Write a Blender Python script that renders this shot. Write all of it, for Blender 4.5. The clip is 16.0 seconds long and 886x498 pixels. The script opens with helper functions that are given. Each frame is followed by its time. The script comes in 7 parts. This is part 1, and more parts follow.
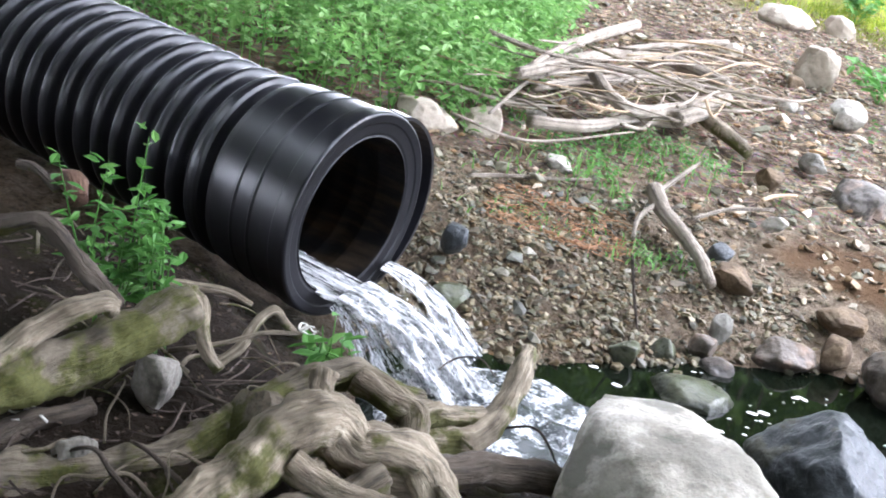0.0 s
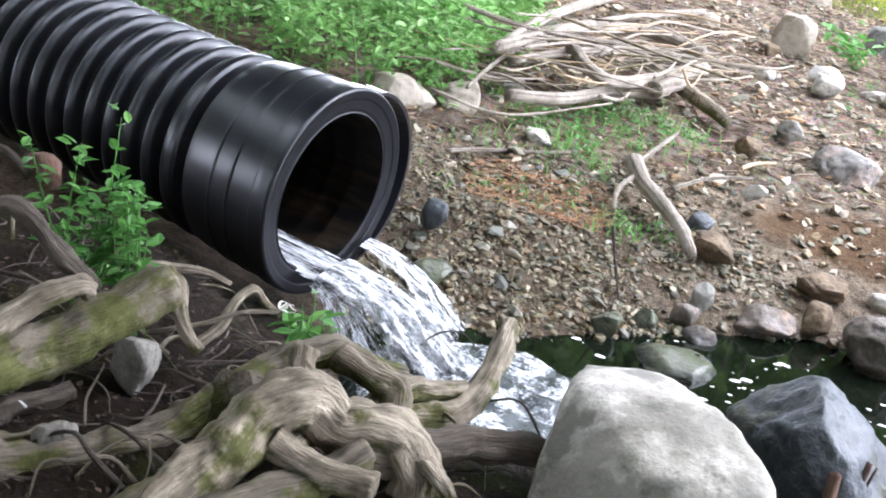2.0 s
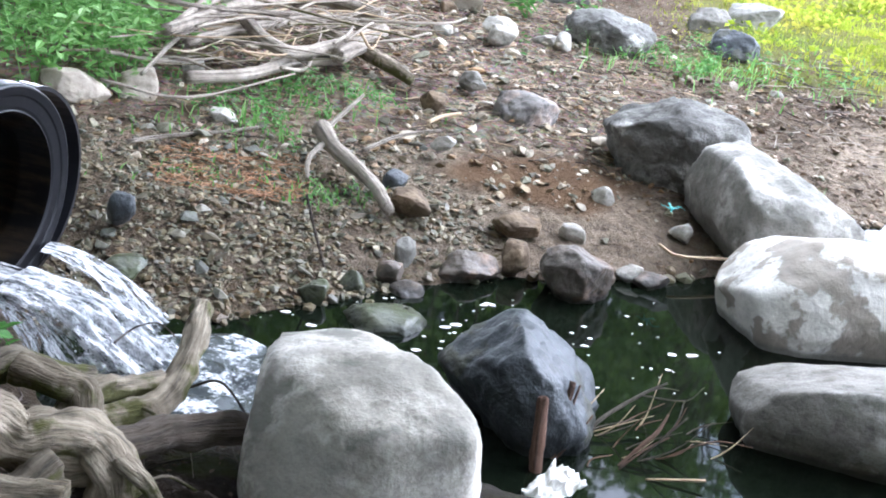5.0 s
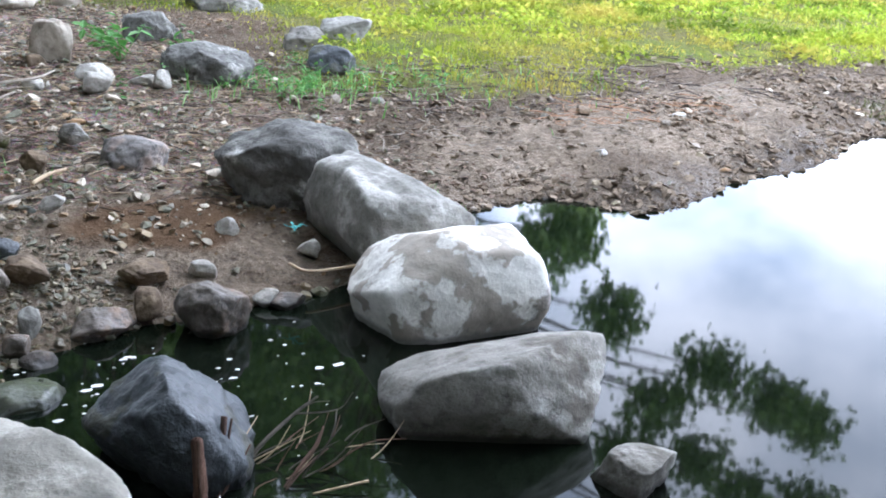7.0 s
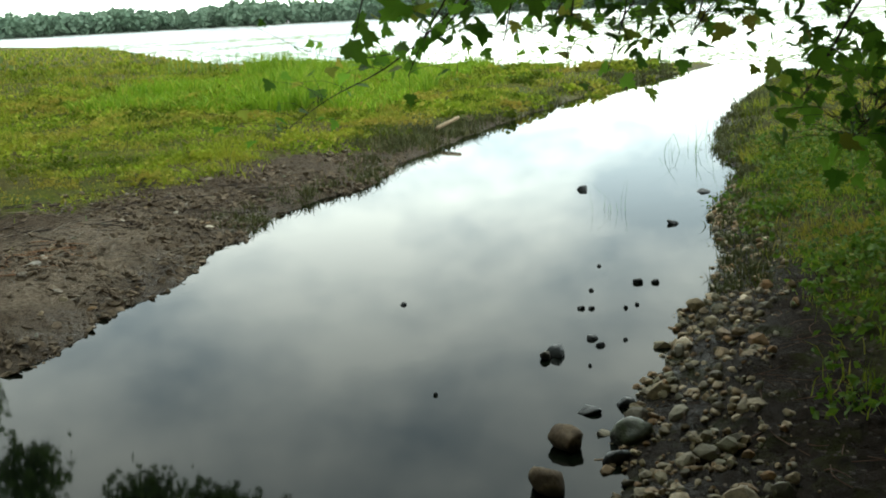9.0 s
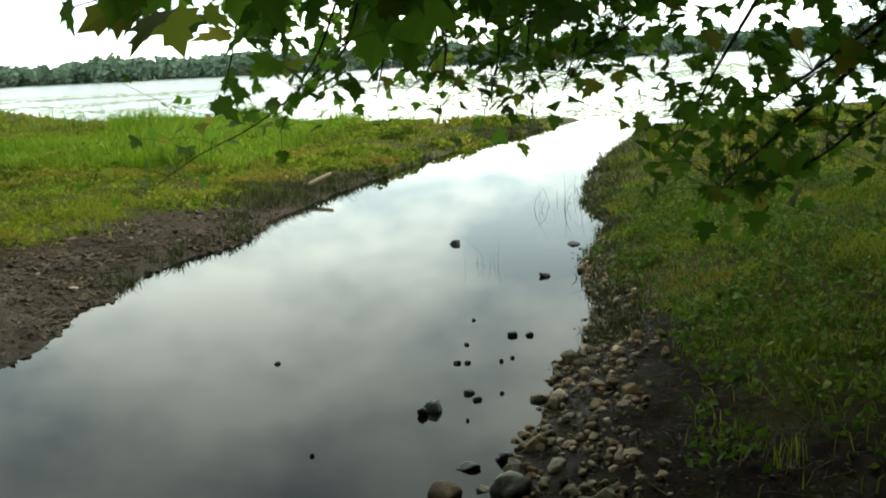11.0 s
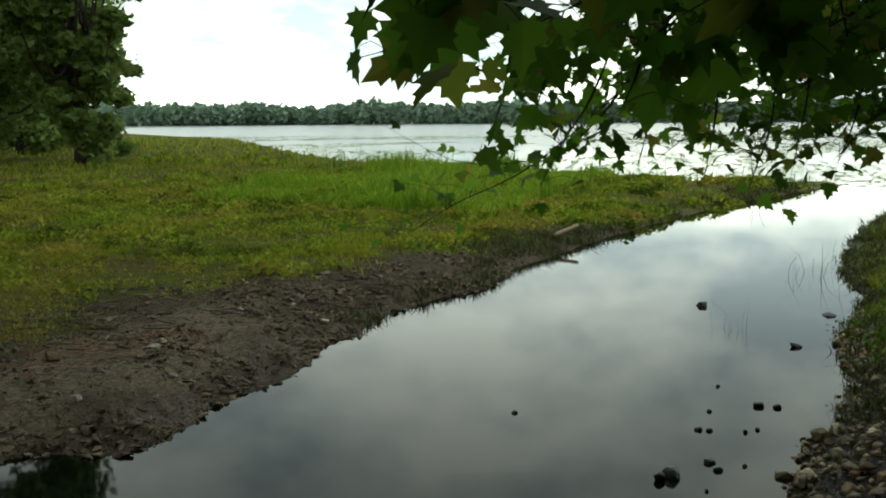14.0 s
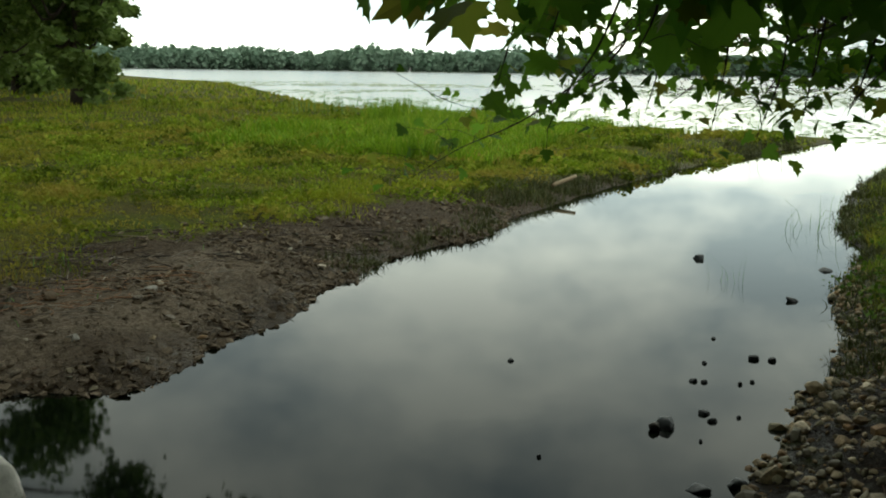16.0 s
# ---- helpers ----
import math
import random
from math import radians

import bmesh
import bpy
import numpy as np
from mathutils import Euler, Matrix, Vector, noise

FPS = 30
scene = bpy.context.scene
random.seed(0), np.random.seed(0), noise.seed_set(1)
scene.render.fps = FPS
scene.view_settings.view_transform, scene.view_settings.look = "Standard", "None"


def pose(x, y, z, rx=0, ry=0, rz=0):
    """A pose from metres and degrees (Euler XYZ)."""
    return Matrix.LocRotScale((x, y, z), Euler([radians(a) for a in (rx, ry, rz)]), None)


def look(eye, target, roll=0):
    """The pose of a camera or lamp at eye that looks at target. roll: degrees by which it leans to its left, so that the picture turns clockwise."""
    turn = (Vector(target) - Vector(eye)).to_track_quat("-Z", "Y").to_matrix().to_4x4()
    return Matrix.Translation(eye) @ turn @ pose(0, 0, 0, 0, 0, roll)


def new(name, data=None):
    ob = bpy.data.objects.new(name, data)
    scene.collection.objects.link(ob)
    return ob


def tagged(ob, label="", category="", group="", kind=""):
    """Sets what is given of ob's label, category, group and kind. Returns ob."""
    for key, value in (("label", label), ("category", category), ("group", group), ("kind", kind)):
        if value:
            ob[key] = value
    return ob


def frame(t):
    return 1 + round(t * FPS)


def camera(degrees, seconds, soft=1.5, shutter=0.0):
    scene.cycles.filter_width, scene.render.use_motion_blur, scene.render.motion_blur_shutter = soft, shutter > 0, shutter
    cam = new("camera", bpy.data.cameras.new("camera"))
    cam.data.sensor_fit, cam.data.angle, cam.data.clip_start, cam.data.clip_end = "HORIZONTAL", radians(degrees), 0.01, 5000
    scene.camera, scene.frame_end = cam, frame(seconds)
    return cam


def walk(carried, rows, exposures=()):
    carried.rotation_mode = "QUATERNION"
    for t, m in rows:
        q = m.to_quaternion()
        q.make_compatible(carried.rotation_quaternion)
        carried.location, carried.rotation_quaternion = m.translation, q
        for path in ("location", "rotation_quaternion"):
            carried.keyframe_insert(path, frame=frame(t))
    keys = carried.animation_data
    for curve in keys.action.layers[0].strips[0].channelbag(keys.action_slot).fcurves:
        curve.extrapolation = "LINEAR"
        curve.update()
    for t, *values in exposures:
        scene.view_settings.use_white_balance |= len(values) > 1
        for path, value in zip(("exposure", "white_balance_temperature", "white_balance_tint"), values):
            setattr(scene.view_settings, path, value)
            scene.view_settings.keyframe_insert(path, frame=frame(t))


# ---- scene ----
cam = camera(42.3, 16.0, soft=1.9)
# seconds, eye, target, roll
ROWS = [
    (0, (-0.166, 0.059, 2.005), (-0.275, 2.854, 0.922), 12.58),
    (0.5, (-0.166, 0.058, 2.004), (-0.280, 2.844, 0.898), 12.54),
    (1, (-0.162, 0.064, 2.001), (-0.274, 2.838, 0.865), 12.14),
    (1.5, (-0.159, 0.069, 1.999), (-0.263, 2.839, 0.852), 11.95),
    (2, (-0.153, 0.069, 1.995), (-0.206, 2.848, 0.867), 11.56),
    (2.5, (-0.132, 0.072, 1.993), (-0.070, 2.862, 0.893), 10.91),
    (3, (-0.110, 0.090, 1.986), (0.066, 2.878, 0.892), 10.72),
    (5.3, (-0.023, 0.087, 1.969), (0.722, 2.794, 0.912), 7.95),
    (5.5, (-0.019, 0.081, 1.969), (0.798, 2.770, 0.921), 7.74),
    (6, (0.001, 0.061, 1.983), (1.080, 2.675, 0.981), 6.68),
    (6.5, (0.018, 0.030, 1.995), (1.289, 2.562, 1.009), 5.03),
    (7, (0.027, 0.006, 2.010), (1.528, 2.435, 1.089), 3.27),
    (7.5, (0.042, -0.026, 2.045), (1.853, 2.214, 1.207), 1.67),
    (8, (0.033, -0.098, 2.092), (2.151, 1.883, 1.325), -0.45),
    (8.5, (0.053, -0.164, 2.092), (2.436, 1.523, 1.402), -2.11),
    (9, (0.062, -0.215, 2.099), (2.658, 1.161, 1.490), -3.03),
    (9.5, (0.046, -0.224, 2.114), (2.753, 0.956, 1.582), -2.64),
    (9.7, (0.055, -0.214, 2.113), (2.789, 0.917, 1.621), -2.48),
    (10.7, (0.089, -0.192, 2.101), (2.854, 0.863, 1.611), -2.73),
    (11.8, (0.122, -0.170, 2.090), (2.793, 1.106, 1.602), -2.98),
    (12, (0.122, -0.167, 2.096), (2.759, 1.169, 1.586), -2.72),
    (12.5, (0.114, -0.152, 2.096), (2.661, 1.344, 1.568), -2.01),
    (13, (0.102, -0.139, 2.101), (2.538, 1.543, 1.611), -0.84),
    (13.5, (0.099, -0.143, 2.109), (2.530, 1.573, 1.724), -0.17),
    (14, (0.100, -0.140, 2.110), (2.589, 1.500, 1.774), -0.41),
    (14.5, (0.121, -0.135, 2.110), (2.660, 1.423, 1.759), -0.45),
    (15, (0.118, -0.139, 2.105), (2.665, 1.399, 1.714), -0.10),
    (15.5, (0.112, -0.129, 2.098), (2.646, 1.417, 1.664), 0.21),
    (16, (0.099, -0.110, 2.093), (2.580, 1.510, 1.625), 0.75),]
EXPOSURES = [(0, 2.62, 5800, 18), (3, 2.64, 5750, 18), (5.5, 2.27, 5450, 16), (6.5, 1.97, 5400, 16), (7, 1.74, 5400, 15), (7.6, 1.22, 5500, 11), (8.2, 0.50, 5700, 0),
             (9, -0.33, 6500, -6), (10.7, -0.6, 6700, -7), (12.0, -0.96, 6800, -8), (12.5, -0.92, 6800, -8), (13.0, -1.01, 6800, -8), (13.5, -1.21, 6700, -9), (14.5, -1.41, 6700, -9), (16, -1.24, 6850, -8)]
walk(cam, [(t, look(e, g, r)) for t, e, g, r in ROWS], EXPOSURES)

# ---------------------------------------------------------------- sky and light
world = bpy.data.worlds.new("overcast_sky")
scene.world = world
world.use_nodes = True
wn, wl = world.node_tree.nodes, world.node_tree.links
wn.clear()
w_out = wn.new("ShaderNodeOutputWorld")
w_bg = wn.new("ShaderNodeBackground")
sky = wn.new("ShaderNodeTexSky")
sky.sky_type = "NISHITA"
sky.sun_disc = False
sky.sun_elevation = radians(42)
sky.sun_rotation = radians(75)
w_geo = wn.new("ShaderNodeTexCoord")
w_sep = wn.new("ShaderNodeSeparateXYZ")
w_add = wn.new("ShaderNodeMath")
w_add.operation = "ADD"
w_add.inputs[1].default_value = 0.30
w_abs = wn.new("ShaderNodeMath")
w_abs.operation = "ABSOLUTE"
w_div = wn.new("ShaderNodeVectorMath")
w_div.operation = "DIVIDE"
w_comb = wn.new("ShaderNodeCombineXYZ")
w_noise = wn.new("ShaderNodeTexNoise")
w_noise.inputs["Scale"].default_value = 2.3
w_noise.inputs["Detail"].default_value = 5
w_noise.inputs["Roughness"].default_value = 0.55
w_ramp = wn.new("ShaderNodeValToRGB")
w_ramp.color_ramp.elements[0].position = 0.38
w_ramp.color_ramp.elements[0].color = (0.52, 0.59, 0.67, 1)
w_ramp.color_ramp.elements[1].position = 0.60
w_ramp.color_ramp.elements[1].color = (1.30, 1.29, 1.27, 1)
w_mix = wn.new("ShaderNodeMix")
w_mix.data_type = "RGBA"
w_mix.inputs[0].default_value = 0.9
w_mul = wn.new("ShaderNodeVectorMath")
w_mul.operation = "SCALE"
w_mul.inputs["Scale"].default_value = 0.1
wl.new(w_geo.outputs["Generated"], w_sep.inputs[0])
wl.new(w_sep.outputs["Z"], w_abs.inputs[0])
wl.new(w_abs.outputs[0], w_add.inputs[0])
for a in "XYZ":
    wl.new(w_add.outputs[0], w_comb.inputs[a])
wl.new(w_geo.outputs["Generated"], w_div.inputs[0])
wl.new(w_comb.outputs[0], w_div.inputs[1])
wl.new(w_div.outputs[0], w_noise.inputs["Vector"])
wl.new(w_noise.outputs["Fac"], w_ramp.inputs[0])
wl.new(sky.outputs[0], w_mul.inputs[0])
wl.new(w_mul.outputs[0], w_mix.inputs[6])
wl.new(w_ramp.outputs[0], w_mix.inputs[7])
wl.new(w_mix.outputs[2], w_bg.inputs[0])
w_bg.inputs[1].default_value = 1.15
w_grad = wn.new("ShaderNodeFloatCurve")
w_curve = w_grad.mapping.curves[0]
w_curve.points[0].location, w_curve.points[1].location = (0.0, 0.75), (1.0, 0.32)
for h, b in ((0.12, 0.46), (0.24, 0.25), (0.42, 0.17), (0.65, 0.28)):
    w_curve.points.new(h, b)
w_grad.mapping.update()
w_gain = wn.new("ShaderNodeMath")
w_gain.operation = "MULTIPLY"
w_gain.inputs[1].default_value = 8.0
wl.new(w_abs.outputs[0], w_grad.inputs["Value"])
wl.new(w_grad.outputs[0], w_gain.inputs[0])
wl.new(w_gain.outputs[0], w_bg.inputs[1])
wl.new(w_bg.outputs[0], w_out.inputs[0])

sun_data = bpy.data.lights.new("sun", "SUN")
sun_data.energy = 0.8
sun_data.angle = radians(25)
sun_data.color = (1.0, 0.96, 0.9)
sun = new("sun", sun_data)
sun.matrix_world = look((0, 0, 40), (-0.55, -0.25, 39.3))


# ---------------------------------------------------------------- materials
class Mat:
    """A small builder for procedural materials."""

    def __init__(self, name, rough=0.8, spec=0.4):
        self.m = bpy.data.materials.new(name)
        self.m.use_nodes = True
        self.n, self.l = self.m.node_tree.nodes, self.m.node_tree.links
        self.b = self.n["Principled BSDF"]
        self.b.inputs["Roughness"].default_value = rough
        self.b.inputs["Specular IOR Level"].default_value = spec
        self.co = None

    def coord(self, kind="Object"):
        if self.co is None:
            self.co = self.n.new("ShaderNodeTexCoord").outputs[kind]
        return self.co

    def world(self):
        return self.n.new("ShaderNodeNewGeometry").outputs["Position"]

    def noise(self, scale, detail=4, rough=0.55, vec=None, stretch=None):
        vec = vec or self.coord()
        if stretch:
            mp = self.n.new("ShaderNodeMapping")
            mp.inputs["Scale"].default_value = stretch
            self.l.new(vec, mp.inputs[0])
            vec = mp.outputs[0]
        t = self.n.new("ShaderNodeTexNoise")
        t.inputs["Scale"].default_value, t.inputs["Detail"].default_value, t.inputs["Roughness"].default_value = scale, detail, rough
        self.l.new(vec, t.inputs["Vector"])
        return t.outputs["Fac"]

    def voronoi(self, scale, vec=None, feature="F1", out="Distance"):
        t = self.n.new("ShaderNodeTexVoronoi")
        t.feature = feature
        t.inputs["Scale"].default_value = scale
        self.l.new(vec or self.coord(), t.inputs["Vector"])
        return t.outputs[out]

    def attr(self, name):
        a = self.n.new("ShaderNodeAttribute")
        a.attribute_name = name
        return a.outputs["Fac"]

    def random(self):
        return self.n.new("ShaderNodeObjectInfo").outputs["Random"]

    def island(self):
        return self.n.new("ShaderNodeNewGeometry").outputs["Random Per Island"]

    def ramp(self, fac, *stops):
        r = self.n.new("ShaderNodeValToRGB")
        e = r.color_ramp.elements
        while len(e) < len(stops):
            e.new(0.5)
        for k, (p, c) in enumerate(stops):
            e[k].position = p
            e[k].color = (c, c, c, 1) if isinstance(c, (int, float)) else (*c, 1)
        self.l.new(fac, r.inputs[0])
        return r.outputs[0]

    def mix(self, fac, a, b, mode="MIX"):
        m = self.n.new("ShaderNodeMix")
        m.data_type, m.blend_type = "RGBA", mode
        for k, v in ((0, fac), (6, a), (7, b)):
            if isinstance(v, (int, float)):
                m.inputs[k].default_value = v if k == 0 else (v, v, v, 1)
            elif isinstance(v, tuple):
                m.inputs[k].default_value = (*v, 1)
            else:
                self.l.new(v, m.inputs[k])
        return m.outputs[2]

    def math(self, op, a, b=0.0, clamp=False):
        m = self.n.new("ShaderNodeMath")
        m.operation, m.use_clamp = op, clamp
        for k, v in ((0, a), (1, b)):
            if isinstance(v, (int, float)):
                m.inputs[k].default_value = v
            else:
                self.l.new(v, m.inputs[k])
        return m.outputs[0]

    def color(self, c):
        if isinstance(c, tuple):
            self.b.inputs["Base Color"].default_value = (*c, 1)
        else:
            self.l.new(c, self.b.inputs["Base Color"])
        return self

    def rough(self, r):
        self.l.new(r, self.b.inputs["Roughness"])
        return self

    def bump(self, height, strength=0.5, distance=0.02):
        b = self.n.new("ShaderNodeBump")
        b.inputs["Strength"].default_value, b.inputs["Distance"].default_value = strength, distance
        self.l.new(height, b.inputs["Height"])
        self.l.new(b.outputs[0], self.b.inputs["Normal"])
        return self


def mat_ground():
    k = Mat("bank_soil", 0.88, 0.08)
    p = k.world()
    n1, n2, n3 = k.noise(0.9, 5, 0.6, p), k.noise(9, 6, 0.65, p), k.noise(70, 4, 0.6, p)
    mud = k.mix(k.ramp(n1, (0.35, 0.0), (0.65, 1.0)), (0.068, 0.046, 0.028), (0.185, 0.132, 0.084))
    mud = k.mix(k.ramp(n2, (0.4, 0.0), (0.66, 0.8)), mud, (0.225, 0.175, 0.125))
    mud = k.mix(k.ramp(n3, (0.3, 0.55), (0.7, 0.0)), mud, (0.028, 0.022, 0.017))
    n4 = k.noise(27, 6, 0.75, p)
    mud = k.mix(k.ramp(n4, (0.38, 0.7), (0.50, 0.0)), mud, (0.030, 0.021, 0.014))
    mud = k.mix(k.ramp(n4, (0.58, 0.0), (0.68, 0.55)), mud, (0.235, 0.188, 0.145))
    cells = k.voronoi(38, p, out="Color")
    litter = k.mix(0.4, (0.27, 0.21, 0.155), cells, "OVERLAY")
    mud = k.mix(k.math("MULTIPLY", k.attr("litter"), k.ramp(n2, (0.42, 0.0), (0.6, 0.8))), mud, litter)
    # near-black soil; its mask also paints shade under maples and between roots
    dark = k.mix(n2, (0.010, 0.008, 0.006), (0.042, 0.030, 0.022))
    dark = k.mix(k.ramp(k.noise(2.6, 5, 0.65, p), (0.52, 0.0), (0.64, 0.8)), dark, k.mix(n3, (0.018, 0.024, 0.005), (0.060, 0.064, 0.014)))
    mud = k.mix(k.attr("peat_shade"), mud, dark)
    g1 = k.mix(k.ramp(n1, (0.4, 0.0), (0.6, 1.0)), (0.10, 0.14, 0.016), (0.20, 0.21, 0.026))
    g1 = k.mix(k.ramp(k.noise(0.33, 4, 0.6, p, (1.0, 1.7, 1.0)), (0.42, 0.0), (0.60, 0.8)), g1, (0.15, 0.125, 0.045))
    g1 = k.mix(k.ramp(n2, (0.35, 0.7), (0.62, 0.0)), g1, (0.075, 0.062, 0.028))
    # ground below the shaded grass darkened in colour by the same mask
    g1 = k.mix(k.math("MULTIPLY", k.attr("peat_shade"), 0.5), g1, (0.040, 0.046, 0.012))
    silt = k.mix(k.ramp(n4, (0.35, 0.0), (0.6, 1.0)), (0.14, 0.102, 0.068), (0.37, 0.295, 0.215))
    mud = k.mix(k.math("MULTIPLY", k.attr("silt"), k.ramp(n2, (0.34, 0.2), (0.56, 0.9))), mud, silt)
    rust = k.mix(n2, (0.085, 0.045, 0.020), (0.17, 0.10, 0.050))
    mud = k.mix(k.math("MULTIPLY", k.attr("rust"), 0.9), mud, rust)
    gm = k.math("MULTIPLY", k.attr("grass"), k.ramp(k.math("ADD", n2, k.attr("grass")), (0.75, 0.0), (1.15, 1.0)))
    col = k.mix(gm, mud, g1)
    k.color(col)
    k.rough(k.mix(k.attr("wet"), 0.9, k.ramp(n2, (0.35, 0.25), (0.65, 0.6))))
    k.bump(k.math("ADD", k.math("ADD", k.math("MULTIPLY", n2, 0.8), k.math("MULTIPLY", n4, 0.5)), k.math("MULTIPLY", n3, 0.25)), 1.0, 0.10)
    return k.m


def mat_rock(name, c1, c2, spot=None, spot_scale=3.0, spot_at=0.56, wet=None, moss=None, rough=0.85, pale=None, lichen=None, mottle=1.0, soft=0.035, band=None, relief=1.0, fine=0.5):
    k = Mat(name, rough, 0.35)
    o = k.coord()
    n1, n2, n3 = k.noise(2.2, 4, 0.6, o), k.noise(14, 7, 0.7, o), k.noise(90, 4, 0.65, o)
    c = k.mix(k.ramp(n1, (0.36, 0.0), (0.64, 1.0)), c1, c2)
    if spot:
        s = k.math("ADD", k.noise(spot_scale, 5, 0.55, o), k.math("MULTIPLY", n2, 0.12))
        c = k.mix(k.ramp(s, (spot_at, 0.0), (spot_at + soft, 0.88)), c, spot)
    if band:
        c = k.mix(k.ramp(k.noise(3.0, 4, 0.6, o, (0.5, 1.6, 1.3)), (0.50, 0.0), (0.57, 0.8)), c, band)
    if pale:
        c = k.mix(k.ramp(k.noise(1.6, 3, 0.5, o), (0.5, 0.0), (0.62, 0.9)), c, pale)
    if lichen:
        s2 = k.math("ADD", k.noise(5.5, 5, 0.6, o), k.math("MULTIPLY", n2, 0.2))
        c = k.mix(k.ramp(s2, (0.66, 0.0), (0.72, 0.85)), c, lichen)
        c = k.mix(k.ramp(k.noise(2.4, 3, 0.5, o), (0.60, 0.0), (0.66, 0.7)), c, (0.50, 0.38, 0.28))
    dark = tuple(v * 0.45 for v in c1)
    c = k.mix(k.ramp(n2, (0.34, 0.9 * mottle), (0.52, 0.0)), c, dark)
    c = k.mix(k.ramp(n3, (0.38, 0.65 * mottle * fine), (0.52, 0.0)), c, dark)
    vein = k.math("ABSOLUTE", k.math("SUBTRACT", k.noise(3.1, 6, 0.62, o), 0.5))
    c = k.mix(k.math("MULTIPLY", k.ramp(vein, (0.0, 0.8), (0.016, 0.0)), k.ramp(k.noise(1.7, 2, 0.5, o), (0.52, 0.0), (0.60, 1.0))), c, tuple(v * 0.3 for v in c1))
    if moss:
        c = k.mix(k.ramp(k.noise(4, 5, 0.6, o), (0.5, 0.0), (0.62, 0.8)), c, moss)
    if wet is not None:
        k.b.inputs["Specular IOR Level"].default_value = 0.42
        k.rough(k.ramp(n2, (0.35, wet), (0.65, wet + 0.22)))
    # a dark tide line just over the water
    sep = k.n.new("ShaderNodeSeparateXYZ")
    k.l.new(k.world(), sep.inputs[0])
    tide = k.ramp(k.math("ADD", sep.outputs["Z"], k.math("MULTIPLY", n2, 0.05)), (0.045, 0.85), (0.075, 0.0))
    k.color(k.mix(tide, c, tuple(v * 0.25 for v in c1)))
    k.bump(k.math("ADD", k.math("ADD", k.math("MULTIPLY", k.noise(7, 5, 0.6, o), 0.75), k.math("MULTIPLY", n2, 0.16)), k.math("MULTIPLY", n3, 0.03)), 0.55, 0.04 * relief)
    return k.m


def mat_stones(name, wetness=0.75, tint=(1, 1, 1), island=False):
    k = Mat(name, wetness, 0.4)
    r = k.island() if island else k.random()
    t = lambda c: tuple(a * b for a, b in zip(c, tint))  # noqa: E731
    c = k.ramp(r, (0.0, t((0.08, 0.078, 0.068))), (0.2, t((0.15, 0.16, 0.125))), (0.4, t((0.25, 0.21, 0.15))), (0.58, t((0.20, 0.125, 0.06))), (0.75, t((0.20, 0.205, 0.19))), (0.9, t((0.36, 0.33, 0.28))), (1.0, t((0.52, 0.49, 0.44))))
    p = k.world()
    n2, n3 = k.noise(35, 5, 0.65, p), k.noise(160, 3, 0.6, p)
    c = k.mix(k.ramp(n2, (0.35, 0.6), (0.55, 0.0)), c, t((0.06, 0.05, 0.04)))
    c = k.mix(k.ramp(n3, (0.55, 0.0), (0.75, 0.3)), c, t((0.4, 0.37, 0.32)))
    k.color(c).bump(n2, 0.4, 0.01)
    return k.m


def mat_bark(name, c1, c2, moss=0.0, pale=None, rough=0.85):
    k = Mat(name, rough, 0.3)
    p = k.world()
    ga = k.n.new("ShaderNodeAttribute")
    ga.attribute_name = "grain"
    n1, n3 = k.noise(5, 5, 0.6, p), k.noise(120, 4, 0.6, p)
    n2 = k.math("ADD", k.math("MULTIPLY", k.noise(2.4, 5, 0.62, ga.outputs["Vector"], (1.5, 1.5, 0.45)), 0.72), k.math("MULTIPLY", k.noise(22, 4, 0.6, p), 0.28))
    c = k.mix(k.ramp(n1, (0.35, 0.0), (0.65, 1.0)), c1, c2)
    c = k.mix(k.ramp(n2, (0.36, 0.85), (0.52, 0.0)), c, tuple(v * 0.32 for v in c1))
    if pale:
        c = k.mix(k.ramp(n2, (0.55, 0.0), (0.7, 0.7)), c, pale)
    if moss:
        up = k.n.new("ShaderNodeNewGeometry").outputs["Normal"]
        sep = k.n.new("ShaderNodeSeparateXYZ")
        k.l.new(up, sep.inputs[0])
        f = k.math("ADD", k.math("MULTIPLY", k.noise(7, 5, 0.65, p), 1.2), k.math("MULTIPLY", sep.outputs["Z"], -0.12))
        g = k.mix(n3, (0.030, 0.036, 0.007), (0.115, 0.115, 0.024))
        c = k.mix(k.ramp(f, (0.72 - moss * 0.3, 0.0), (0.82 - moss * 0.3, 0.92)), c, g)
    k.color(c).bump(k.math("ADD", n2, k.math("MULTIPLY", n3, 0.10)), 0.9, 0.03)
    return k.m


def mat_leaf(name, c1, c2, c3=None, trans=0.35, rough=0.5):
    k = Mat(name, rough, 0.4)
    r = k.island()
    stops = [(0.0, c1), (0.8, c2), (1.0, c3 or c2)]
    c = k.ramp(r, *stops)
    c = k.mix(k.ramp(k.noise(1.3, 3, 0.5, k.world()), (0.35, 0.45), (0.65, 0.0)), c, tuple(v * 0.55 for v in c1))
    k.color(c)
    tr = k.n.new("ShaderNodeBsdfTranslucent")
    k.l.new(c, tr.inputs[0])
    ms = k.n.new("ShaderNodeMixShader")
    ms.inputs[0].default_value = trans
    k.l.new(k.b.outputs[0], ms.inputs[1])
    k.l.new(tr.outputs[0], ms.inputs[2])
    k.l.new(ms.outputs[0], k.n["Material Output"].inputs[0])
    return k.m


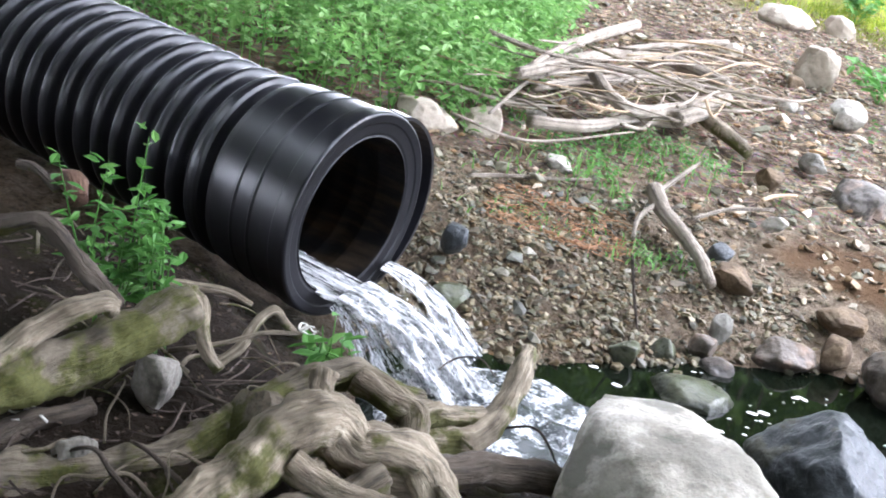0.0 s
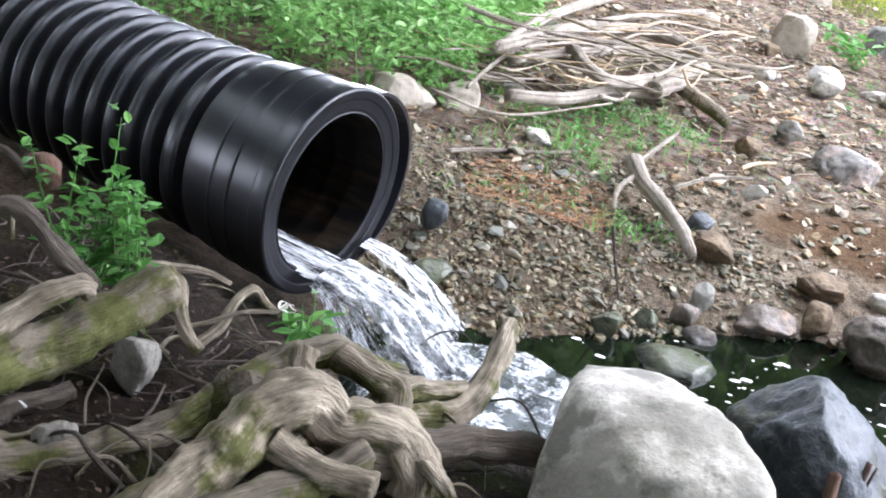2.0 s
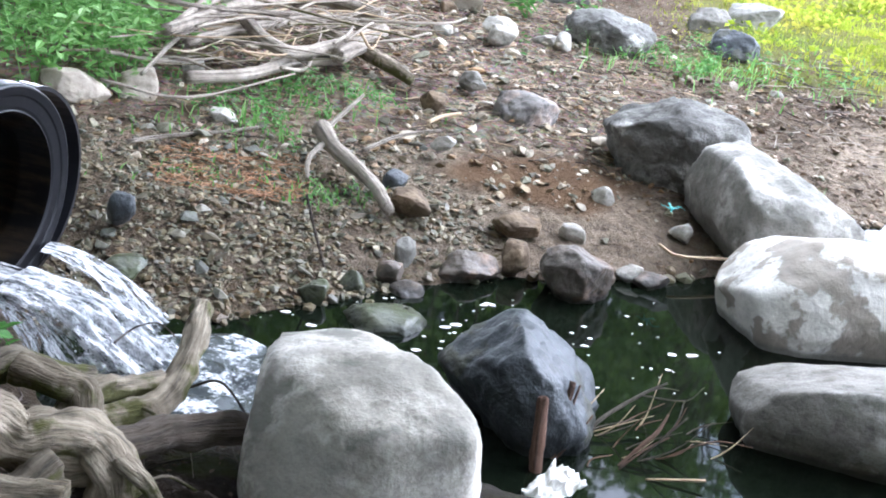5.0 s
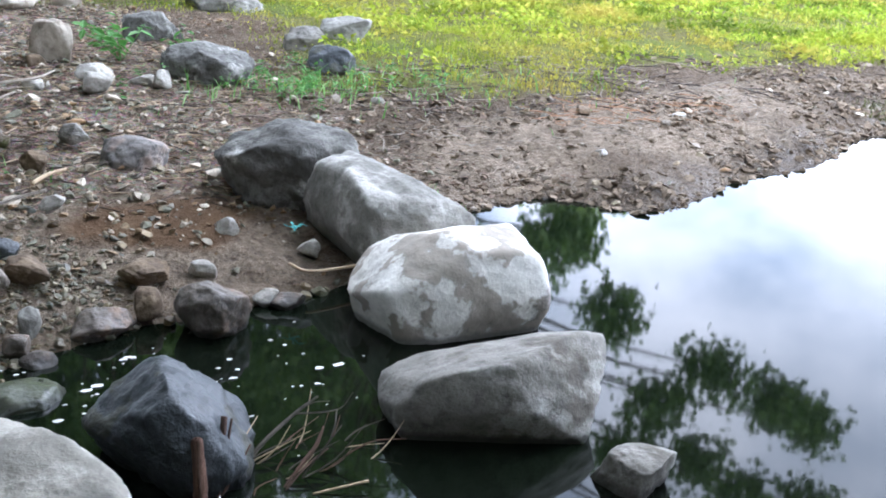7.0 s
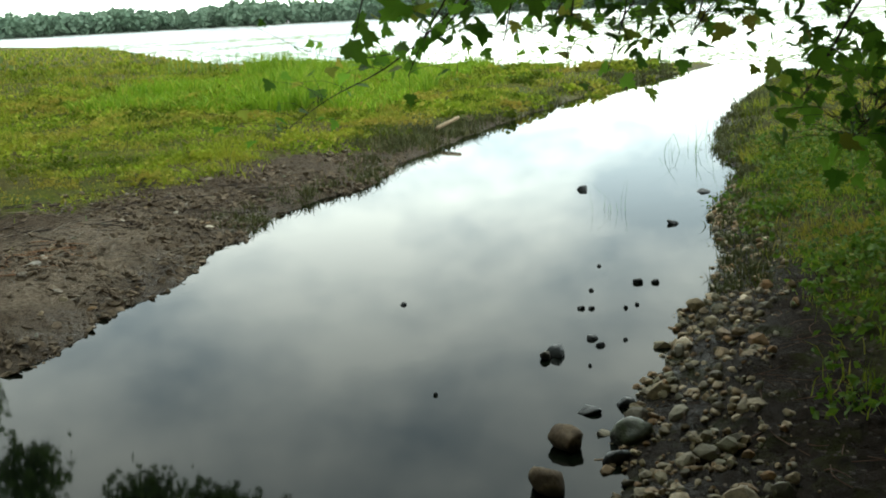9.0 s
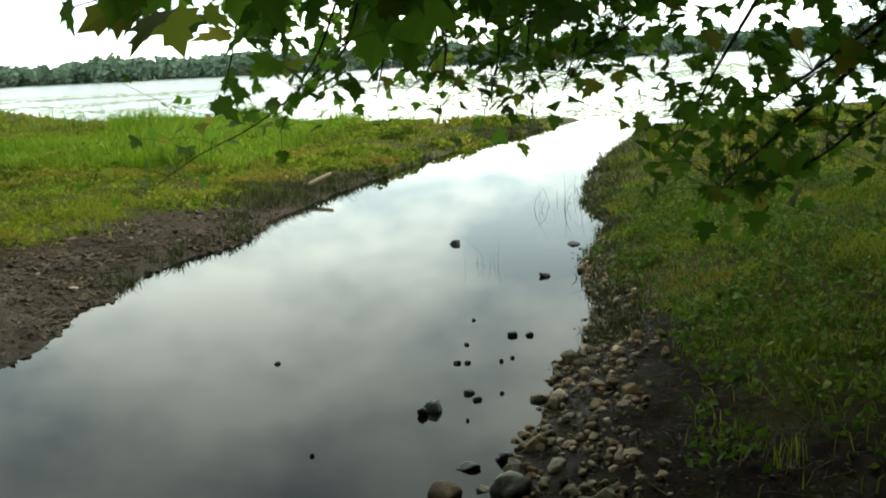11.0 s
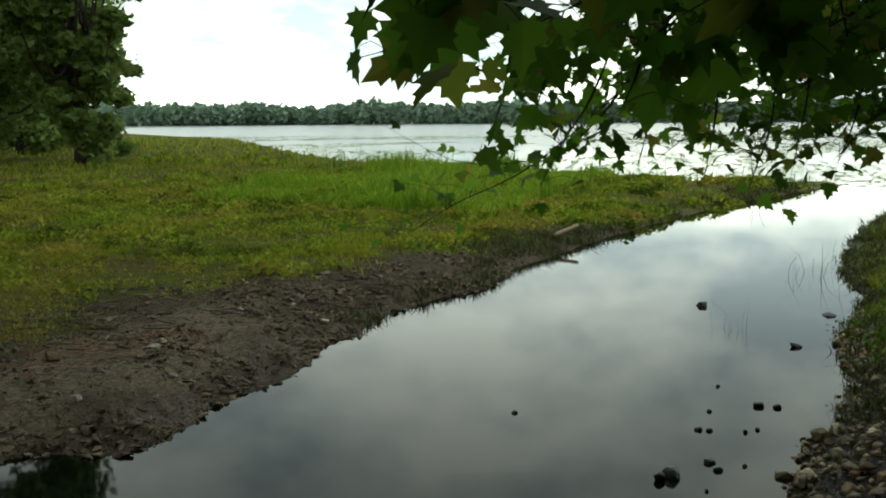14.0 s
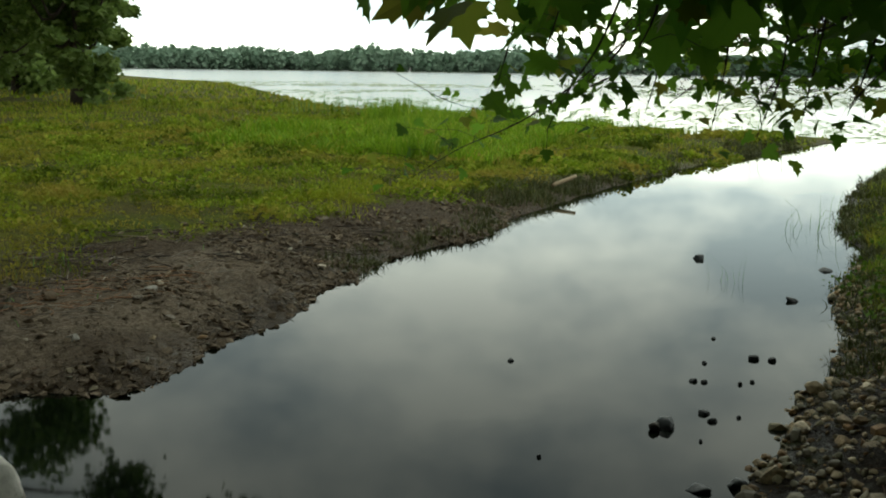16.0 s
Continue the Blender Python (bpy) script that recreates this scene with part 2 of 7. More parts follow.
def mat_plastic():
    k = Mat("black_polyethylene", 0.34, 0.6)
    p = k.world()
    n1, n2, n3 = k.noise(4, 5, 0.6, p), k.noise(60, 5, 0.65, p), k.noise(16, 6, 0.7, p, (1, 1, 0.3))
    c = k.mix(k.ramp(n1, (0.4, 0.0), (0.7, 1.0)), (0.005, 0.005, 0.007), (0.011, 0.011, 0.014))
    c = k.mix(k.ramp(n3, (0.56, 0.0), (0.80, 0.35)), c, (0.055, 0.052, 0.050))
    c = k.mix(k.ramp(n2, (0.66, 0.0), (0.76, 0.25)), c, (0.10, 0.095, 0.088))
    k.color(c).rough(k.ramp(n3, (0.35, 0.31), (0.70, 0.40))).bump(n2, 0.02, 0.003)
    return k.m


def mat_rim():
    k = Mat("scuffed_pipe_rim", 0.45, 0.18)
    n = k.noise(30, 6, 0.7, k.world())
    k.color(k.mix(k.ramp(n, (0.55, 0.0), (0.75, 0.6)), (0.0045, 0.0045, 0.006), (0.028, 0.027, 0.025))).bump(n, 0.06, 0.004)
    return k.m


def mat_pipe_inside():
    k = Mat("slimy_pipe_lining", 0.5, 0.12)
    p = k.world()
    n1, n2 = k.noise(10, 5, 0.6, p, (0.4, 0.4, 3)), k.noise(45, 4, 0.6, p)
    c = k.mix(k.ramp(n1, (0.45, 0.0), (0.68, 1.0)), (0.002, 0.002, 0.002), (0.022, 0.014, 0.007))
    k.color(c).rough(k.ramp(n2, (0.3, 0.4), (0.7, 0.65))).bump(n2, 0.2, 0.005)
    return k.m


def mat_water():
    k = Mat("still_water", 0.03, 0.5)
    p = k.world()
    n1 = k.noise(0.6, 3, 0.5, p)
    k.color(k.mix(n1, (0.002, 0.0035, 0.002), (0.005, 0.007, 0.004)))
    k.b.inputs["IOR"].default_value = 1.33
    sx = k.math("ADD", k.math("MULTIPLY", k.noise(2.0, 2, 0.5, p), 0.6), k.math("MULTIPLY", k.noise(14, 3, 0.6, p), 0.12))
    lake = k.n.new("ShaderNodeSeparateXYZ")
    k.l.new(p, lake.inputs[0])
    open_water = k.ramp(k.math("DIVIDE", lake.outputs["X"], 100.0), (0.30, 0.0), (0.42, 1.0))
    wind = k.math("MULTIPLY", k.math("MULTIPLY", k.noise(1.1, 4, 0.6, p), 6.0), open_water)
    k.rough(k.ramp(k.math("DIVIDE", lake.outputs["X"], 100.0), (0.36, 0.03), (0.9, 0.17)))
    k.bump(k.math("ADD", sx, wind), 0.03, 0.02)
    return k.m


def mat_foam(name, body, white, scale, low=0.42, high=0.6, stretch=None, clear=None):
    """Broken white water; stretch runs across, along the flow; clear is where it thins to nothing."""
    k = Mat(name, 0.25, 0.5)
    if stretch:
        a = k.n.new("ShaderNodeAttribute")
        a.attribute_name = "flow"
        p = a.outputs["Vector"]
    else:
        p = k.coord("Object")
    n1, n2, n3 = k.noise(scale, 4, 0.6, p, stretch), k.noise(scale * 3.1, 4, 0.65, p, stretch), k.noise(scale * 9, 3, 0.7, p, stretch)
    f = k.math("ADD", k.math("ADD", k.math("MULTIPLY", n1, 0.46), k.math("MULTIPLY", n2, 0.34)), k.math("MULTIPLY", n3, 0.20))
    k.color(k.mix(k.ramp(f, (low, 0.0), (high, 1.0)), body, white))
    k.rough(k.ramp(f, (low, 0.08), (high, 0.6)))
    k.bump(f, 0.6, 0.02)
    if clear:
        thin = k.math("SUBTRACT", f, k.math("MULTIPLY", k.attr("edge"), 0.22))
        k.l.new(k.ramp(thin, (clear, 0.0), (clear + 0.07, 1.0)), k.b.inputs["Alpha"])
    return k.m


def mat_plain(name, c1, c2, scale=20, rough=0.7, bump=0.3):
    k = Mat(name, rough, 0.4)
    n = k.noise(scale, 5, 0.6, k.world())
    k.color(k.mix(k.ramp(n, (0.35, 0.0), (0.65, 1.0)), c1, c2)).bump(n, bump, 0.006)
    return k.m


def mat_clod(name, c1, c2):
    k = Mat(name, 0.9, 0.12)
    p = k.world()
    n1, n2 = k.noise(9, 6, 0.65, p), k.noise(60, 4, 0.6, p)
    c = k.mix(k.ramp(n1, (0.38, 0.0), (0.64, 1.0)), c1, c2)
    c = k.mix(k.ramp(k.island(), (0.86, 0.0), (1.0, 0.8)), c, (0.34, 0.30, 0.25))
    k.color(k.mix(k.ramp(n2, (0.38, 0.5), (0.55, 0.0)), c, tuple(v * 0.4 for v in c1))).bump(n2, 0.5, 0.01)
    return k.m


M_GROUND = mat_ground()
M_WATER = mat_water()
M_PIPE, M_RIM, M_PIPE_IN = mat_plastic(), mat_rim(), mat_pipe_inside()
M_WHITE = mat_rock("pale_granite", (0.38, 0.35, 0.295), (0.52, 0.485, 0.425), (0.215, 0.20, 0.165), 3.6, 0.55, pale=(0.60, 0.565, 0.50), lichen=(0.135, 0.13, 0.108), mottle=0.8, soft=0.05, fine=0.8, relief=0.9)
M_SPOT = mat_rock("blotched_limestone", (0.58, 0.55, 0.485), (0.72, 0.69, 0.63), (0.25, 0.21, 0.165), 3.6, 0.565, mottle=0.45, soft=0.035, fine=0.4, relief=0.8)
M_GREY = mat_rock("grey_gneiss", (0.165, 0.152, 0.127), (0.285, 0.265, 0.23), (0.105, 0.090, 0.068), 2.6, 0.555, mottle=0.8, soft=0.08, band=(0.43, 0.41, 0.365), fine=0.6, relief=0.9)
M_SLAB = mat_rock("grey_limestone", (0.175, 0.165, 0.14), (0.285, 0.268, 0.232), (0.40, 0.378, 0.335), 3.4, 0.60, mottle=0.7, soft=0.08, fine=0.6, relief=0.9)
M_CRAG = mat_rock("craggy_limestone", (0.11, 0.104, 0.09), (0.20, 0.19, 0.165), (0.44, 0.42, 0.375), 2.6, 0.60, mottle=1.0, soft=0.05, band=(0.055, 0.050, 0.042), fine=0.7, relief=2.0)
M_BUFF = mat_rock("buff_sandstone", (0.36, 0.305, 0.24), (0.48, 0.42, 0.34), (0.25, 0.205, 0.155), 5.0, 0.58, mottle=0.5, relief=0.8)
M_DARK = mat_rock("wet_basalt", (0.034, 0.039, 0.042), (0.072, 0.078, 0.082), (0.052, 0.050, 0.032), 3, 0.58, wet=0.38, relief=1.6, fine=0.5)
M_PINK = mat_rock("pink_granite", (0.17, 0.155, 0.14), (0.25, 0.225, 0.20), (0.38, 0.285, 0.225), 2.6, 0.54, soft=0.10)
M_BROWN = mat_rock("red_brown_stone", (0.095, 0.080, 0.065), (0.205, 0.165, 0.130), (0.22, 0.135, 0.085), 4, 0.55, wet=0.45, soft=0.12, relief=1.5)
M_ORANGE = mat_rock("ochre_stone", (0.16, 0.105, 0.055), (0.26, 0.21, 0.155), (0.10, 0.07, 0.045), 6, 0.54)
M_GREENWET = mat_rock("algae_stone", (0.07, 0.075, 0.045), (0.13, 0.13, 0.09), (0.05, 0.06, 0.02), 6, 0.55, wet=0.25)
M_DRYST = mat_stones("pale_dry_stone", 0.85, (1.35, 1.26, 1.12))
M_STONE = mat_stones("bank_stone", 0.5, (0.50, 0.49, 0.42))
M_STONE_STUFF = mat_stones("bank_gravel", 0.55, (0.60, 0.54, 0.38), island=True)
M_ROOT = mat_bark("weathered_root", (0.15, 0.12, 0.082), (0.32, 0.268, 0.195), 0.45, (0.54, 0.475, 0.37))
M_ROOT_MOSS = mat_bark("mossy_root", (0.09, 0.074, 0.052), (0.20, 0.168, 0.122), 0.72)
M_ROOT_DARK = mat_bark("damp_root", (0.07, 0.055, 0.042), (0.13, 0.105, 0.08), 0.1)
M_DRIFT = mat_bark("grey_driftwood", (0.20, 0.165, 0.125), (0.36, 0.31, 0.25), 0, (0.50, 0.45, 0.38))
M_DEADWOOD = mat_bark("brown_deadwood", (0.10, 0.055, 0.038), (0.18, 0.10, 0.065), 0)
M_TWIG = mat_bark("dark_twig", (0.05, 0.038, 0.03), (0.10, 0.075, 0.06), 0)
M_REDSTALK = mat_plain("red_stalk", (0.22, 0.10, 0.045), (0.40, 0.22, 0.11), 30)
M_STRAW = mat_plain("dry_straw", (0.32, 0.22, 0.13), (0.45, 0.35, 0.22), 30)
M_HERB = mat_leaf("herb_leaf", (0.06, 0.19, 0.03), (0.11, 0.28, 0.05), (0.20, 0.40, 0.10))
M_UNDER = mat_leaf("undergrowth_leaf", (0.13, 0.29, 0.065), (0.24, 0.46, 0.12), (0.38, 0.58, 0.24), 0.45)
def mat_grass():
    k = Mat("grass_blade", 0.75, 0.12)
    p = k.world()
    c = k.ramp(k.island(), (0.0, (0.16, 0.245, 0.022)), (0.75, (0.37, 0.48, 0.040)), (1.0, (0.50, 0.44, 0.085)))
    drift = k.ramp(k.noise(0.33, 4, 0.6, p, (1.0, 1.7, 1.0)), (0.47, 0.0), (0.62, 0.5))
    c = k.mix(drift, c, (0.38, 0.38, 0.036))
    c = k.mix(k.ramp(k.noise(1.1, 4, 0.6, p), (0.36, 0.85), (0.52, 0.0)), c, (0.055, 0.085, 0.008))
    c = k.mix(k.ramp(k.noise(0.55, 4, 0.65, p), (0.49, 0.0), (0.65, 0.75)), c, (0.42, 0.31, 0.07))
    k.color(c)
    tr = k.n.new("ShaderNodeBsdfTranslucent")
    k.l.new(c, tr.inputs[0])
    ms = k.n.new("ShaderNodeMixShader")
    ms.inputs[0].default_value = 0.3
    k.l.new(k.b.outputs[0], ms.inputs[1])
    k.l.new(tr.outputs[0], ms.inputs[2])
    k.l.new(ms.outputs[0], k.n["Material Output"].inputs[0])
    return k.m


M_GRASS = mat_grass()
M_PAD = mat_leaf("water_plant", (0.22, 0.30, 0.10), (0.36, 0.44, 0.18), None, 0.1, 0.35)
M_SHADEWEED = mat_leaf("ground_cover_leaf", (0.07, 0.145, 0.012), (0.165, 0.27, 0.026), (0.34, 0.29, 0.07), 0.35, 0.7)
M_LUSH = mat_leaf("lush_grass_blade", (0.18, 0.33, 0.017), (0.37, 0.55, 0.03), (0.54, 0.52, 0.08), 0.35, 0.7)
M_MAPLE = mat_leaf("maple_leaf", (0.08, 0.19, 0.018), (0.25, 0.47, 0.05), (0.48, 0.42, 0.07), 0.72, 0.45)
M_CROWN = mat_leaf("tree_leaf", (0.06, 0.115, 0.022), (0.15, 0.235, 0.05), (0.21, 0.29, 0.085), 0.35, 0.6)
M_SHORETREE = mat_leaf("shore_tree_leaf", (0.13, 0.20, 0.045), (0.31, 0.42, 0.11), (0.42, 0.50, 0.20), 0.5, 0.6)
# leaf colour paled to hold the haze over the lake
M_FARWOOD = mat_leaf("hazed_wood_leaf", (0.235, 0.345, 0.245), (0.34, 0.45, 0.33), None, 0.2, 0.9)
M_JET = mat_foam("falling_water", (0.19, 0.195, 0.195), (0.86, 0.86, 0.855), 2.6, 0.45, 0.615, (2.6, 1.3, 1.0), clear=0.41)
M_VEIL = mat_foam("thin_water_veil", (0.10, 0.10, 0.10), (0.62, 0.63, 0.64), 3.6, 0.46, 0.62, (3.4, 1.0, 1.0), clear=0.43)
M_CHURN = mat_foam("churned_water", (0.045, 0.05, 0.052), (0.84, 0.86, 0.88), 7, 0.485, 0.62)
M_FLATCHIP = mat_stones("mud_flat_chip", 0.8, (1.0, 0.90, 0.76), island=True)
M_RUBBLE = mat_stones("pale_rubble", 0.85, (1.25, 1.15, 1.0), island=True)
M_CLOD = mat_clod("mud_clod", (0.115, 0.085, 0.056), (0.26, 0.20, 0.142))
M_CRUMB = mat_clod("mud_crumb", (0.075, 0.054, 0.036), (0.195, 0.146, 0.10))
M_PEBBLE = mat_stones("shore_pebble", 0.7, (1.2, 1.03, 0.76), island=True)
M_PEBBLE_ONE = mat_stones("shore_cobble", 0.7, (1.3, 1.13, 0.87))


# ---------------------------------------------------------------- mesh helpers
def mesh_of(name, verts, faces, mat=None, smooth=False):
    """A mesh from an array of places and an array (or list) of faces."""
    me = bpy.data.meshes.new(name)
    verts = np.asarray(verts, float)
    if isinstance(faces, np.ndarray):
        n, k = faces.shape
        me.vertices.add(len(verts))
        me.vertices.foreach_set("co", verts.ravel())
        me.loops.add(n * k)
        me.loops.foreach_set("vertex_index", faces.ravel().astype(np.int32))
        me.polygons.add(n)
        me.polygons.foreach_set("loop_start", np.arange(0, n * k, k, dtype=np.int32))
        me.polygons.foreach_set("loop_total", np.full(n, k, dtype=np.int32))
        me.update(calc_edges=True)
        me.validate()
    else:
        me.from_pydata(verts.tolist(), [], faces)
    me.polygons.foreach_set("use_smooth", np.full(len(me.polygons), smooth))
    if mat:
        me.materials.append(mat)
    return me


def grained(me, segs, step):
    """Marks a tube's mesh with coordinates round and along it, for the grain of its bark."""
    i = np.arange(len(me.vertices))
    a = (i % segs) * (2 * np.pi / segs)
    g = np.stack([np.cos(a), np.sin(a), (i // segs) * step], -1)
    me.attributes.new("grain", "FLOAT_VECTOR", "POINT").data.foreach_set("vector", g.astype(np.float32).ravel())
    return me


def child(name, me, parent, label=""):
    ob = new(name, me)
    ob.parent = parent
    return tagged(ob, label) if label else ob


def thing(name, x, y, z, label, category, group="", kind=""):
    ob = new(name)
    ob.empty_display_size = 0.05
    ob.location = (x, y, z)
    return tagged(ob, label, category, group, kind)


def spline(points, per=8):
    """Catmull-Rom through rows of any width."""
    p = np.asarray(points, float)
    p = np.vstack([2 * p[0] - p[1], p, 2 * p[-1] - p[-2]])
    out = []
    for i in range(1, len(p) - 2):
        a, b, c, d = p[i - 1 : i + 3]
        for t in np.linspace(0, 1, per, endpoint=False):
            out.append(0.5 * (2 * b + (c - a) * t + (2 * a - 5 * b + 4 * c - d) * t * t + (3 * b - a - 3 * c + d) * t**3))
    out.append(p[-2])
    return np.array(out)


def tube(rows, segs=10, per=6, knob=0.0, freq=14.0, closed=True, flat=1.0, ridges=0.0):
    """Places and faces of a tapering tube along rows of x, y, z, radius, with an uneven skin."""
    path = spline(rows, per) if len(rows) > 2 else np.array([np.asarray(rows[0]) + (np.asarray(rows[1]) - np.asarray(rows[0])) * t for t in np.linspace(0, 1, per + 1)])
    c, r = path[:, :3], np.maximum(path[:, 3], 0.0008)
    tan = np.gradient(c, axis=0)
    tan /= np.linalg.norm(tan, axis=1)[:, None] + 1e-9
    ref = np.array([0.13, 0.21, 0.97]) if abs(tan[0][2]) < 0.9 else np.array([1.0, 0.1, 0])
    ang = np.linspace(0, 2 * np.pi, segs, endpoint=False)
    verts = []
    side = np.cross(tan[0], ref)
    for i in range(len(c)):
        side = side - tan[i] * (side @ tan[i])
        side /= np.linalg.norm(side) + 1e-9
        up = np.cross(side, tan[i])
        ring = c[i] + r[i] * (np.cos(ang)[:, None] * side + flat * np.sin(ang)[:, None] * up)
        if ridges:
            w = ridges * (np.sin(3 * ang + i * 0.16) * 0.6 + np.sin(5 * ang - i * 0.23 + 1.0) * 0.5 + np.sin(8 * ang + i * 0.35) * 0.25)
            ring = ring + (ring - c[i]) * w[:, None]
        if knob:
            for k in range(segs):
                q = Vector(ring[k])
                d = noise.noise(q * freq) * 0.9 + noise.noise(q * freq * 2.7) * 0.45
                ring[k] += (ring[k] - c[i]) * knob * d
        verts.append(ring)
    verts = np.concatenate(verts)
    faces = []
    for i in range(len(c) - 1):
        for k in range(segs):
            a, b = i * segs + k, i * segs + (k + 1) % segs
            faces.append((a, b, b + segs, a + segs))
    if closed:
        faces.append(tuple(range(segs - 1, -1, -1)))
        faces.append(tuple(range((len(c) - 1) * segs, len(c) * segs)))
    return verts, faces


def joined(pieces):
    """Several (places, faces) as one."""
    verts, faces, n = [], [], 0
    for v, f in pieces:
        verts.append(np.asarray(v, float))
        faces += [tuple(i + n for i in q) for q in f]
        n += len(v)
    return np.concatenate(verts), faces


def lathe(profile, segs=72, origin=(0, 0, 0), axis=(1, 0, 0), turn=0.0):
    """A skin of revolution: rows of along, radius."""
    a = Vector(axis).normalized()
    e1 = a.cross(Vector((0, 0, 1))).normalized()
    e2 = e1.cross(a)
    ang = np.linspace(0, 2 * np.pi, segs, endpoint=False) + turn
    o, a, e1, e2 = (np.array(v) for v in (origin, a, e1, e2))
    verts = np.concatenate([o + a * s + r * (np.cos(ang)[:, None] * e1 + np.sin(ang)[:, None] * e2) for s, r in profile])
    n = len(profile)
    faces = []
    for i in range(n - 1):
        for k in range(segs):
            p, q = i * segs + k, i * segs + (k + 1) % segs
            faces.append((p, q, q + segs, p + segs))
    return verts, faces


def crisp(profile, near=0.0025):
    """The same profile with a row set close to each end of its long stretches, so that edges stay sharp under smooth shading."""
    out = [profile[0]]
    for (s0, r0), (s1, r1) in zip(profile, profile[1:]):
        ln = math.hypot(s1 - s0, r1 - r0)
        if ln > 4 * near:
            for f in (near / ln, 1 - near / ln):
                out.append((s0 + (s1 - s0) * f, r0 + (r1 - r0) * f))
        out.append((s1, r1))
    return out


# ---------------------------------------------------------------- lie of the land
# Shore of the pool, the outflow and the lake, at the level of the water.
POOL_SHORE = [(-0.5, 3.98), (-0.3, 4.22), (0.15, 4.22), (0.5, 4.4), (0.9, 4.62), (1.36, 4.8), (1.95, 4.86), (2.5, 4.95), (3.1, 5.45), (3.75, 5.85), (4.03, 5.92), (4.5, 6.0), (4.72, 5.78), (4.9, 5.46), (5.35, 5.54), (5.9, 5.78), (6.4, 5.98), (6.7, 5.97), (7.17, 6.09), (7.7, 6.26), (8.25, 6.63), (8.74, 6.74), (8.9, 6.62)]
LAKE_SHORE = [(9.62, 7.03), (10.3, 7.22), (11.1, 7.25), (12.1, 7.2), (13.1, 7.47), (14.2, 7.93), (15.4, 8.08), (17.6, 8.43), (20.8, 8.85), (23.8, 9.15), (27.2, 9.35), (30, 9.4), (37.5, 9), (35, 12), (34, 15), (38, 22), (43.5, 33.5), (93, 88), (160, 190), (420, 620), (700, 500), (760, 100), (700, -300), (160, -120), (60, -25), (38, 3)]
SHADED_SHORE = [(29.4, 5.8), (22.6, 5.2), (18.66, 4.44), (15.3, 3.61), (14.05, 3.06), (12.57, 2.84), (11.5, 2.67), (10.37, 2.39), (9.24, 2.04), (7.8, 1.81), (7.46, 1.90), (6.83, 1.73), (6.1, 1.7), (5.59, 1.62), (5.18, 1.55), (4.65, 1.36), (3.6, 1.45), (2.6, 1.9), (1.9, 2.3), (1.15, 2.76), (0.2, 3.12), (-0.3, 3.28), (-0.52, 3.6)]
SHORE = np.array(POOL_SHORE + LAKE_SHORE + SHADED_SHORE)


def shore_distance(x, y):
    """Metres to the waterline, positive on land."""
    x, y = np.asarray(x, float), np.asarray(y, float)
    best, inside = np.full(x.shape, 1e9), np.zeros(x.shape, bool)
    n = len(SHORE)
    for i in range(n):
        ax, ay = SHORE[i]
        bx, by = SHORE[(i + 1) % n]
        dx, dy = bx - ax, by - ay
        t = np.clip(((x - ax) * dx + (y - ay) * dy) / (dx * dx + dy * dy), 0, 1)
        best = np.minimum(best, (x - ax - t * dx) ** 2 + (y - ay - t * dy) ** 2)
        if ay != by:
            inside ^= ((ay > y) != (by > y)) & (x < ax + (y - ay) * dx / dy)
    return np.where(inside, -1, 1) * np.sqrt(best)


def waves(x, y, f, seed):
    """Cheap smooth unevenness of about -1 to 1."""
    rs = np.random.RandomState(seed)
    out = 0
    for k in range(7):
        a, ff, ph = rs.rand() * 6.283, f * (0.6 + 1.2 * rs.rand()), rs.rand() * 6.283
        out = out + np.sin((np.cos(a) * x + np.sin(a) * y) * ff + ph + 1.3 * np.sin((np.sin(a) * x - np.cos(a) * y) * ff * 0.7 + ph * 2))
    return out / 3.6


def smooth(v, a, b):
    t = np.clip((v - a) / (b - a), 0, 1)
    return t * t * (3 - 2 * t)


def land(x, y):
    """Height of the ground."""
    x, y = np.asarray(x, float), np.asarray(y, float)
    far = np.hypot(x, y)
    s = shore_distance(x, y) + 0.035 * waves(x, y, 7, 1) * smooth(far, 0, 3) + np.clip(far / 300, 0, 0.06) * waves(x, y, 3.4, 2)
    near = smooth(y - 0.35 * x - 1.1 * smooth(-x, 0.2, 1.3), 3.5, 2.7) * smooth(x, 4.6, 2.2)
    bank = 0.26 * (1 - np.exp(-np.maximum(s, 0) / 0.9)) + 0.012 * np.clip(s, 0, 12)
    bank = bank + 0.03 * np.clip(y - 8.0, 0, 6) * smooth(x, 8, 3) * smooth(far, 60, 20)
    camp = 0.50 * (1 - np.exp(-np.maximum(s, 0) / 0.32)) + 0.02 * np.clip(s, 0, 4)
    up = bank * (1 - near) + camp * near
    bed = -0.38 * (1 - np.exp(np.minimum(s, 0) / 0.7)) - 0.004 * np.clip(-s, 0, 200)
    z = np.where(s > 0, up, bed)
    rough = 0.020 * waves(x, y, 30, 6) * smooth(x, 2.6, 3.6) + 0.018 * waves(x, y, 7, 3) + 0.010 * waves(x, y, 23, 4) + 0.006 * waves(x, y, 55, 5)
    z = z + rough * smooth(np.abs(s), 0.0, 0.3) * smooth(far, 60, 12)
    # a dry bed stands behind the slab
    return z + 3.0 * smooth(far, 640, 800)


def spot_z(x, y):
    return float(land(np.array([x]), np.array([y]))[0])


